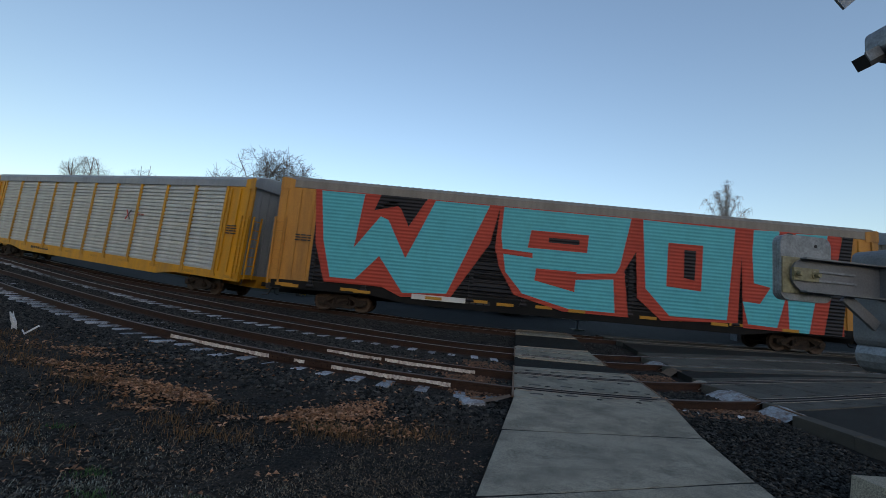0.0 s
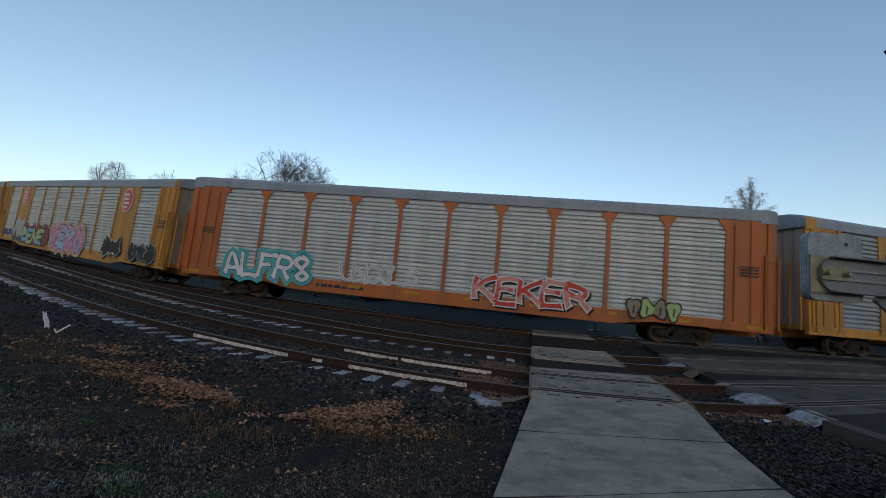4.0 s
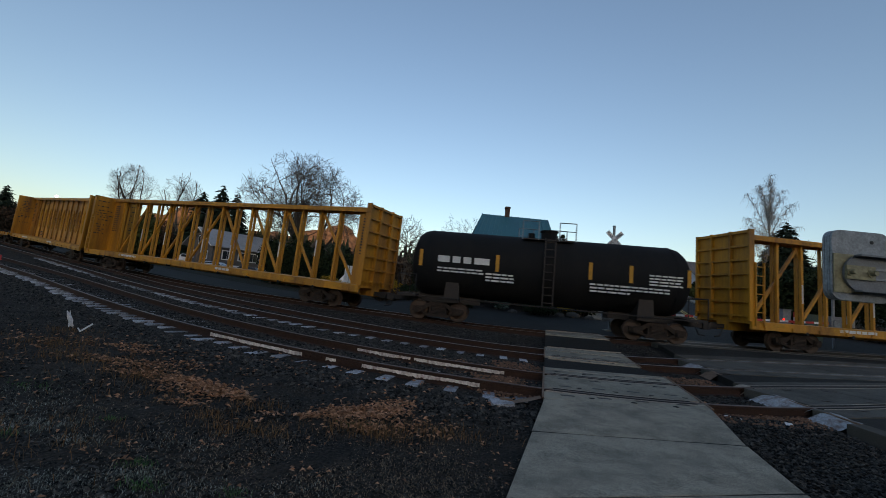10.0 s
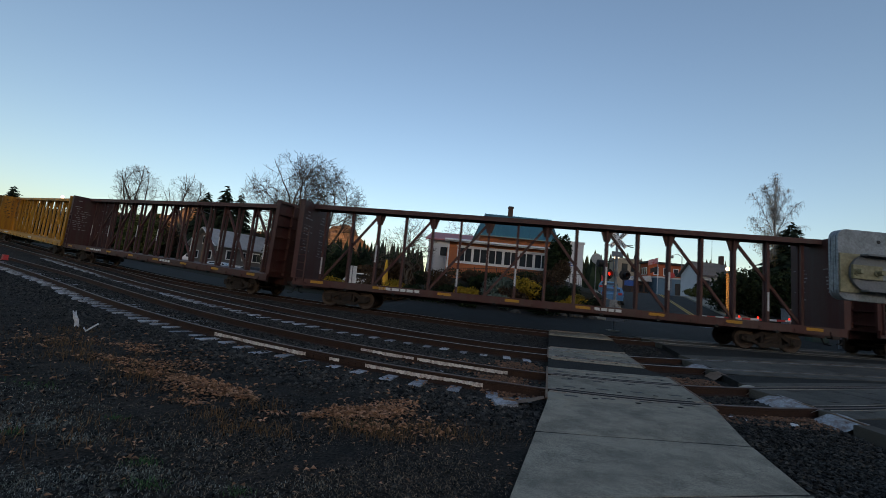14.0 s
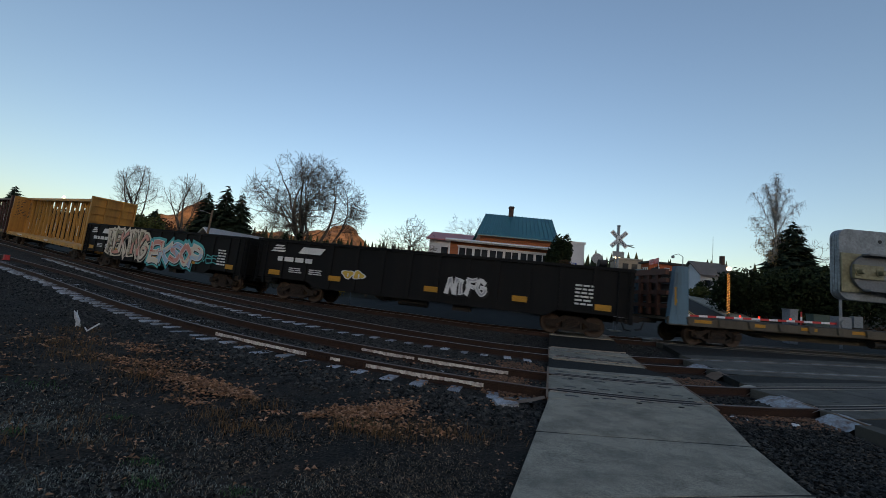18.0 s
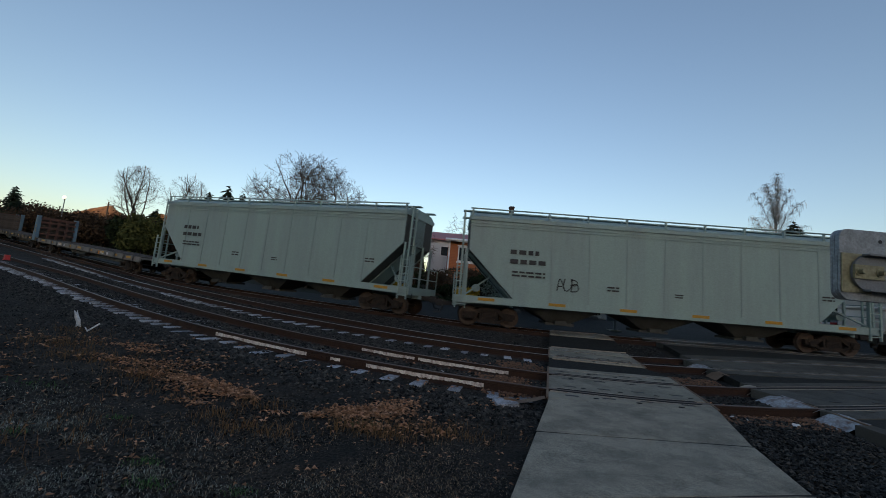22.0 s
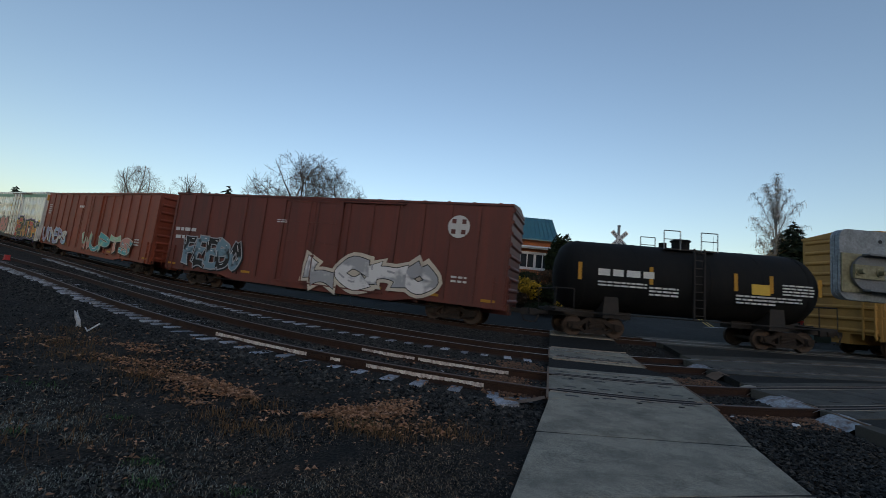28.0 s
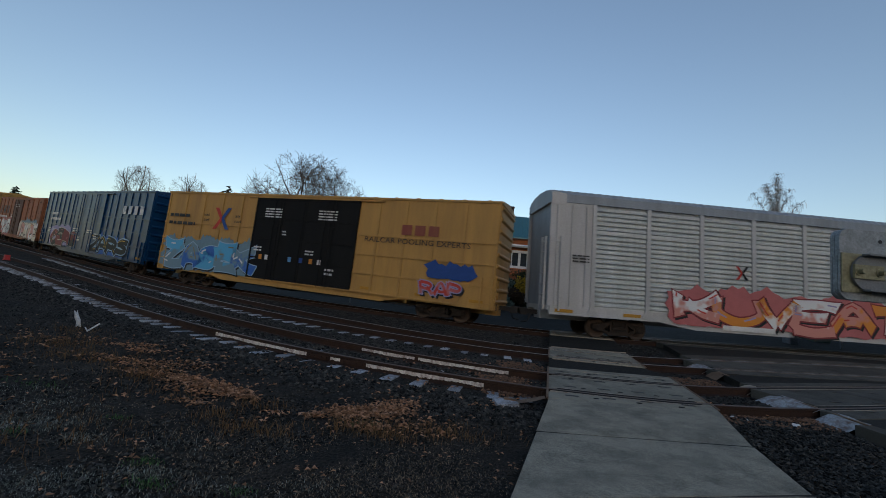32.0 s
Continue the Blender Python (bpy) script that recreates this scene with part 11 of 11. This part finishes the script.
def blades(name, patches, mat, label, seed, tall, sprawl=1.0):
    rg = random.Random(seed)
    V, F = [], []
    for cx, cy, sx, sy, n in patches:
        for k in range(n):
            x, y = rg.gauss(cx, sx), rg.gauss(cy, sy)
            if on_paving(x, y):
                continue
            z, h, a = gz(x, y) - 0.03, rg.uniform(0.4, 1.0) * tall, rg.uniform(0, 6.28)
            lean = rg.uniform(0.2, 1.3) * h * sprawl
            w = 0.0028
            b = len(V)
            c, s = math.cos(a), math.sin(a)
            V += [(x - s * w, y + c * w, z), (x + s * w, y - c * w, z), (x + c * lean * 0.4 - s * w * 0.7, y + s * lean * 0.4 + c * w * 0.7, z + h * 0.65), (x + c * lean * 0.4 + s * w * 0.7, y + s * lean * 0.4 - c * w * 0.7, z + h * 0.65), (x + c * lean, y + s * lean, z + h * 0.8)]
            F += [(b, b + 1, b + 3, b + 2), (b + 2, b + 3, b + 4)]
    me = bpy.data.meshes.new(name)
    me.from_pydata(V, [], F)
    me.materials.append(mat)
    return tagged(new(name, me), label, "grass", "", "stuff")


blades("dry_grass", [(-5.6, 6.4, 0.3, 0.2, 200), (-6.4, 7.1, 0.3, 0.2, 200), (-3.9, 5.7, 0.25, 0.15, 200), (-2.3, 4.5, 0.15, 0.1, 90), (-1.5, 4.2, 0.12, 0.08, 80), (-0.35, 4.45, 0.2, 0.1, 140), (-0.75, 4.6, 0.25, 0.14, 300), (-2.0, 4.95, 0.2, 0.12, 90), (0.15, 4.75, 0.35, 0.15, 260), (-3.1, 5.0, 0.6, 0.25, 140), (-4.6, 6.2, 0.6, 0.3, 300), (-1.9, 4.2, 0.15, 0.1, 120), (-3.3, 3.6, 0.5, 0.3, 260), (-6.5, 7.2, 0.8, 0.4, 260), (-7.2, 8.3, 0.3, 0.2, 160)], M_DRYGRASS, "tufts of dry russet grass", 31, 0.15)
blades("frosted_grass", [(-3.7, 3.8, 0.25, 0.10, 1400), (-3.0, 3.65, 0.16, 0.08, 420), (-2.75, 2.95, 0.2, 0.10, 1500), (-2.1, 3.2, 0.14, 0.07, 420), (-2.35, 2.95, 0.3, 0.15, 500), (-1.45, 3.1, 0.2, 0.08, 330), (-4.6, 4.7, 0.4, 0.12, 380), (-3.9, 4.35, 0.3, 0.12, 320), (-3.3, 3.95, 0.14, 0.06, 240), (-2.2, 3.75, 0.3, 0.12, 260), (-0.8, 3.25, 0.2, 0.1, 180), (-2.4, 2.6, 0.4, 0.15, 1100), (-1.7, 2.8, 0.2, 0.08, 260), (-4.2, 4.0, 0.3, 0.15, 320)], M_FROSTGRASS, "short frosted grass and moss", 32, 0.030)
blades("straw_litter", [(-0.2, 3.5, 0.5, 0.35, 1700), (-1.0, 3.4, 0.6, 0.4, 1500), (0.3, 4.2, 0.35, 0.4, 900), (-2.0, 3.5, 0.7, 0.4, 1200), (-3.2, 4.4, 0.8, 0.4, 1000), (-1.5, 4.3, 0.7, 0.3, 500), (-4.8, 5.6, 0.9, 0.5, 700)], M_STRAW, "pale broken stalks strewn over the gravel", 33, 0.022, 2.4)
blades("green_weeds", [(-3.55, 3.6, 0.06, 0.04, 70), (-2.2, 3.35, 0.07, 0.04, 80), (-1.95, 3.05, 0.08, 0.04, 90), (-3.1, 4.15, 0.06, 0.04, 60), (-0.72, 4.72, 0.09, 0.05, 110), (-4.7, 4.9, 0.2, 0.1, 120), (-1.3, 3.05, 0.06, 0.03, 60)], M_WEED, "small green weeds in the gravel", 34, 0.055)

# litter, boards and deflector plates
paper = Shape()
rows = []
for k in range(5):
    rows.append([((-0.045 + 0.024 * k) * (1.25 - 0.16 * j) + 0.012 * math.sin(j * 2.1 + k), -0.03 + 0.03 * math.sin(j + k), 0.02 + 0.085 * j + 0.035 * math.sin(k * 2.3 + j)) for j in range(5)])
paper.rings(rows, False)
tagged(part("paper_scrap", paper, M_PAPER, None, "", pose(-7.65, 8.75, gz(-7.65, 8.75) - 0.03, 0, -18, 20)), "crumpled white paper scrap standing in the gravel", "litter")
tagged(part("paper_scrap", Shape().bar((0, 0, 0), (0.20, 0.05, 0.17), 0.03, 0.01).bar((0.02, 0, 0.0), (-0.07, 0.03, 0.07), 0.022, 0.01), M_PAPER, None, "", (-7.1, 8.3, gz(-7.1, 8.3) - 0.01)), "thin pale litter strip in the gravel", "litter")
tagged(part("board", Shape().box(-0.17, 0.17, -0.14, 0.14, 0, 0.05, pose(0, 0, 0, 4, -3, 10)), M_TIE, None, "", (1.18, 6.28, gz(1.18, 6.28) - 0.01)), "short frosted board lying beside the rail", "board")
tagged(part("chip", Shape().box(-0.10, 0.10, -0.03, 0.03, 0, 0.025, pose(0, 0, 0, 0, 0, -15)), M_RUST_LIGHT, None, "", (1.26, 6.33, gz(1.26, 6.33) + 0.045)), "small rusty chip lying on the board", "debris")
for k, (x, y, r) in enumerate(((5.05, 6.75, 0.06), (5.2, 6.65, 0.05), (5.9, 6.55, 0.08), (5.15, 6.9, 0.045), (1.05, 8.9, 0.05))):
    rock = Shape().sphere((0, 0, 0), r, 8, 5, 0.7)
    q = random.Random(k + 40)
    rock.v = [(a * q.uniform(0.8, 1.2), b * q.uniform(0.8, 1.2), c * q.uniform(0.8, 1.2)) for a, b, c in rock.v]
    tagged(part("broken_concrete", rock, M_PAPER if k != 3 else M_KERB, None, "", (x, y, gz(x, y))), "pale lump of broken concrete beside the track", "rubble")


def deflector(p, q, out, z0, mat, label):
    """A bent steel plate that slopes from the crossing's end (p to q) down to the ballast."""
    p, q, o = Vector((*p, 0)), Vector((*q, 0)), Vector((*out, 0))
    rows = []
    for f, dz in ((0.0, 0.15), (0.25, 0.135), (0.6, 0.06), (1.0, -0.03)):
        a, b = p + o * f, q + o * f * 0.92
        za = gz(a.x, a.y)
        rows.append([(a.x, a.y, za + dz), (a.lerp(b, 0.35).x, a.lerp(b, 0.35).y, za + dz + 0.01), (a.lerp(b, 0.7).x, a.lerp(b, 0.7).y, za + dz - 0.008), (b.x, b.y, za + dz)])
    sh = Shape().rings(rows, False)
    sh.f = [w[::-1] for w in sh.f]
    part("deflector_plate", sh, mat, road, label)


M_BLUEPLATE = material("pale_blue_rusting_plate", (0.34, 0.365, 0.39), 0.75, 0.0, (0.12, 0.052, 0.028), 5.5, 1.0, 0.004, 40.0, 0.3)
deflector((7.12, 7.10), (7.02, 6.45), (-0.40, 0.06), 0, M_BLUEPLATE, "rust-stained pale deflector plate")
deflector((7.20, 8.40), (7.08, 7.25), (-0.42, 0.08), 0, M_BLUEPLATE, "pale blue deflector plate with rust streaks")
deflector((7.28, 9.25), (7.22, 8.75), (-0.40, 0.10), 0, M_EDGE_STEEL, "rust-stained deflector plate")
deflector((7.85, 11.15), (7.72, 10.55), (-0.3, 0.04), 0, M_RUST_LIGHT, "rust-stained deflector plate of the middle track")
deflector((8.20, 12.45), (7.95, 11.35), (-0.42, 0.05), 0, M_BLUEPLATE, "pale deflector plate of the middle track")
sh = Shape().rings([[(1.80, 6.32, 0.13), (1.83, 6.50, 0.13)], [(1.60, 6.33, 0.06), (1.62, 6.55, 0.06)], [(1.30, 6.36, -0.01), (1.32, 6.52, -0.01)]], False)
part("deflector_plate", sh, M_RUST_LIGHT, pavement, "rusty deflector plate at the footpath's edge")
# rusty steel edging at the crossing's ends
for a, b in (((4.66, 6.55), (5.56, 9.45)), ((1.82, 6.30), (2.65, 9.26)), ((5.62, 10.62), (6.35, 13.2)), ((3.13, 10.95), (3.8, 13.3))):
    part("steel_edging", Shape().bar((a[0], a[1], 0.148), (b[0], b[1], 0.148), 0.035, 0.02, (0, 0, 1)), M_RUST_LIGHT, pavement, "rusty steel edging")
for a, b in (((6.93, 6.36), (7.03, 7.08)), ((7.06, 7.32), (7.17, 8.55)), ((7.70, 10.5), (7.84, 11.1)), ((7.93, 11.35), (8.2, 12.5))):
    part("steel_edging", Shape().bar((a[0], a[1], 0.158), (b[0], b[1], 0.158), 0.05, 0.02, (0, 0, 1)), M_RUST_LIGHT, road, "pale rusty steel edging")
# lifting slots in the crossing panels
slot = Shape().box(-0.11, 0.11, -0.028, 0.028, 0.0, 0.004).mesh("lifting_slot", M_BLACK)
for y in (6.55, 7.25, 7.95, 8.75, 11.5, 12.2):
    xl, xr = edge(WALK_L, y)[0], edge(WALK_R, y)[0]
    for k in range(4):
        x = xl + (k + 0.5 + 0.12 * math.sin(y * 9 + k)) * (xr - xl) / 4
        part("lifting_slot", slot, None, pavement, "", (x, y + 0.02 * (x - xl) + 0.1 * (x - xl) / 3, gz(x, y) + 0.1505))
for y, n in ((7.35, 5), (8.0, 5), (8.9, 5), (10.7, 4)):
    for k in range(n):
        x = 8.0 + k * 1.1
        part("lifting_slot", slot, None, road, "", (x, y + 0.4 * (k * 0.55), gz(x, y) + 0.158))
# joint bars with bolts on the siding rail
for s in (-1.75, -5.37, -6.15):
    x, y, z, t = on_track(1, s, -0.785)
    jb = part("joint_bar", Shape().box(-0.28, 0.28, -0.012, 0.012, 0.03, 0.12), M_RUST, TRACKS[1], "", Matrix.Translation((x, y, z - 0.02)) @ Matrix.Rotation(t, 4, "Z"))
    for k in (-0.2, -0.08, 0.08, 0.2):
        part("bolt", Shape().tube((k, -0.035, 0.075), (k, -0.01, 0.075), 0.018, n=8), M_PAPER if s == -1.75 and k > 0.05 else M_RUST, jb, "pale bolt head" if s == -1.75 and k > 0.05 else "")
x, y, z, t = on_track(1, -37.5, 0.4)
tagged(part("track_marker", Shape().box(-0.18, 0.18, -0.12, 0.12, 0.0, 0.34).box(-0.22, 0.22, -0.15, 0.15, 0.0, 0.05), M_REDPAINT, None, "", Matrix.Translation((x, y, z)) @ Matrix.Rotation(t, 4, "Z")), "small red marker block beside the rail", "track marker")

# road paint
part("stop_line", Shape().box(-1.6, 1.6, -0.16, 0.16, 0.052, 0.056), M_LINE, road, "worn white stop line", Matrix.Translation((17.5, 26.6, gz(17.5, 26.6))) @ Matrix.Rotation(radians(-4), 4, "Z") @ Matrix.Rotation(radians(-3), 4, "Y"))
part("lane_arrow", Shape().box(-0.9, 0.9, -0.12, 0.12, 0.05, 0.054), M_LINE, road, "white road marking", (4.4, 22.6, gz(4.4, 22.6)))
part("lane_arrow", Shape().box(-1.4, 1.4, -0.10, 0.10, 0.05, 0.054), M_LINE, road, "white road marking", Matrix.Translation((12.8, 23.0, gz(12.8, 23.0))) @ Matrix.Rotation(radians(8), 4, "Z"))
for off in (-0.14, 0.14):
    rows = []
    for k in range(30):
        y = 25.0 + k * 2.0
        x = 16.6 + off + 0.40 * (y - 22.0)
        rows.append([(x - 0.06, y, gz(x, y) + 0.062), (x + 0.06, y, gz(x, y) + 0.062)])
    sh = Shape().rings(rows, False)
    sh.f = [q[::-1] for q in sh.f]
    part("centre_line", sh, M_LINE_Y, road, "double yellow centre line")
for side, x0, k1, w in (("hill_pavement", 8.4, 0.42, 2.2), ("hill_pavement", 19.7, 0.40, 2.0)):
    rows = []
    for k in range(32):
        y = 26.0 + k * 1.9
        x = x0 + k1 * (y - 22.0)
        rows.append([(x, y, gz(x, y) + 0.17), (x + w, y, gz(x + w, y) + 0.17), (x + w, y, gz(x + w, y) - 0.1), (x, y, gz(x, y) - 0.1)])
    sh = Shape().rings(rows, True, True)
    sh.f = [q[::-1] for q in sh.f]
    part(side, sh, M_CONCRETE, road, "concrete pavement beside the hill street")

# ---- near crossing gate: counterweight, arm and drive housing, mast with signal lights seen from behind
near = thing("crossing_gate", "galvanised gate drive with a stacked counterweight beside the footpath", "crossing gate", "", (0, 0, 0))


def rounded(x0, x1, z0, z1, r, n=5):
    pts = []
    for cx, cz, a0 in ((x1 - r, z0 + r, -90), (x1 - r, z1 - r, 0), (x0 + r, z1 - r, 90), (x0 + r, z0 + r, 180)):
        for k in range(n + 1):
            a = radians(a0 + 90 * k / n)
            pts.append((cx + r * math.cos(a), cz + r * math.sin(a)))
    return pts


GX, GY = 3.45, 3.40
for k in range(4):
    part("weight_plate", Shape().prism(rounded(GX, GX + 0.52, 1.87, 2.49, 0.08), GY + 0.022 * k, GY + 0.022 * k + 0.018), M_GALV, near, "thick galvanised weight plate")
part("zinc_plate", Shape().box(GX + 0.008, GX + 0.26, GY - 0.012, GY - 0.002, 1.935, 2.275), M_YELLOW_ZINC, near, "yellowish zinc plate")
arm = [(GX + 1.0, 1.95), (GX + 1.0, 2.27)] + [(GX + 0.236 + 0.16 * math.cos(radians(a)), 2.11 + 0.16 * math.sin(radians(a))) for a in range(90, 271, 15)]
part("weight_arm", Shape().prism(arm, GY - 0.035, GY - 0.014), M_GALV_DARK, near, "round-ended steel arm")
part("arm_flange", Shape().box(GX + 0.16, GX + 1.0, GY - 0.10, GY - 0.035, 2.255, 2.27).box(GX + 0.16, GX + 1.0, GY - 0.10, GY - 0.035, 1.95, 1.965), M_GALV_DARK, near)
part("clamp_plate", Shape().box(GX + 0.076, GX + 0.33, GY - 0.055, GY - 0.036, 2.055, 2.175), M_YELLOW_ZINC, near, "zinc-plated clamp plate")
part("clamp_channel", Shape().box(GX + 0.33, GX + 0.72, GY - 0.05, GY - 0.036, 2.145, 2.165).box(GX + 0.33, GX + 0.72, GY - 0.05, GY - 0.036, 2.06, 2.08), M_GALV, near)
for x in (GX + 0.112, GX + 0.292):
    part("bolt", Shape().tube((x, GY - 0.10, 2.115), (x, GY - 0.05, 2.115), 0.022, n=6).tube((x, GY - 0.062, 2.115), (x, GY - 0.054, 2.115), 0.036, n=14), M_YELLOW_ZINC, near, "large bolt with washer")
part("hole", Shape().tube((GX + 0.36, GY - 0.004, 2.40), (GX + 0.36, GY + 0.0, 2.40), 0.016, n=10), M_BLACK, near)
part("drive_housing", Shape().prism(rounded(GX + 0.98, GX + 1.6, 1.50, 2.44, 0.09), GY - 0.28, GY + 0.2), M_GALV_DARK, near, "grey drive housing")
part("maker_plate", Shape().box(GX + 1.06, GX + 1.24, GY - 0.286, GY - 0.282, 1.82, 1.94), M_WHITE, near, "white maker's plate")
part("plate_bar", Shape().box(GX + 1.08, GX + 1.20, GY - 0.29, GY - 0.287, 1.87, 1.90), MATS["blue_sign"], near)
part("lower_hub", Shape().tube((GX + 1.15, GY - 0.25, 1.42), (GX + 1.15, GY + 0.2, 1.42), 0.16, n=14), M_GALV, near)
part("brace", Shape().bar((GX + 0.62, GY - 0.02, 1.95), (GX + 0.95, GY - 0.02, 1.70), 0.10, 0.03), M_GALV_DARK, near)
MX, MY = 4.90, 3.40
part("mast", Shape().tube((MX, MY, gz(MX, MY)), (MX, MY, 7.0), 0.10, n=16), M_GALV, near, "pale steel signal mast")
part("base", Shape().prism([(MX - 0.46, 0.0), (MX + 0.30, 0.0), (MX + 0.27, 0.26), (MX - 0.43, 0.26)], MY - 0.28, MY + 0.28), M_CONCRETE, near, "pale concrete footing")
part("light_housing", Shape().prism(rounded(4.32, 4.80, 4.34, 4.64, 0.10), MY - 0.30, MY - 0.06), M_GALV, near, "rounded back of a signal light")
part("light_bracket", Shape().bar((4.20, 3.28, 4.25), (4.42, 3.28, 4.40), 0.13, 0.12), M_BLACK, near, "black hood bracket")
part("bracket_plate", Shape().bar((4.17, 3.205, 4.27), (4.32, 3.205, 4.37), 0.10, 0.01), M_GALV, near)
for a in (-45, 45):
    part("crossbuck_board", Shape().box(-1.1, 1.1, -0.01, 0.01, -0.10, 0.10), M_GALV, near, "back of a crossed board", Matrix.Translation((4.72, MY - 0.13 - (0.025 if a > 0 else 0), 5.64)) @ Matrix.Rotation(radians(a), 4, "Y"))


def motions():
    """The train runs to the left; every car sits with both its trucks on the curve of the third track."""
    for car, centre, half in TRAIN:
        rows = []
        for k in range(65):
            t = k * 0.5
            s = centre - travel(t)
            x0, y0, z0, _ = on_track(3, s - half)
            x1, y1, z1, _ = on_track(3, s + half)
            turn = math.atan2(y1 - y0, x1 - x0)
            climb = -math.atan2(z1 - z0, math.hypot(x1 - x0, y1 - y0))
            rows.append((t, Matrix.Translation(((x0 + x1) / 2, (y0 + y1) / 2, (z0 + z1) / 2 + 0.155)) @ Matrix.Rotation(turn, 4, "Z") @ Matrix.Rotation(climb, 4, "Y")))
        walk(car, rows)


motions()
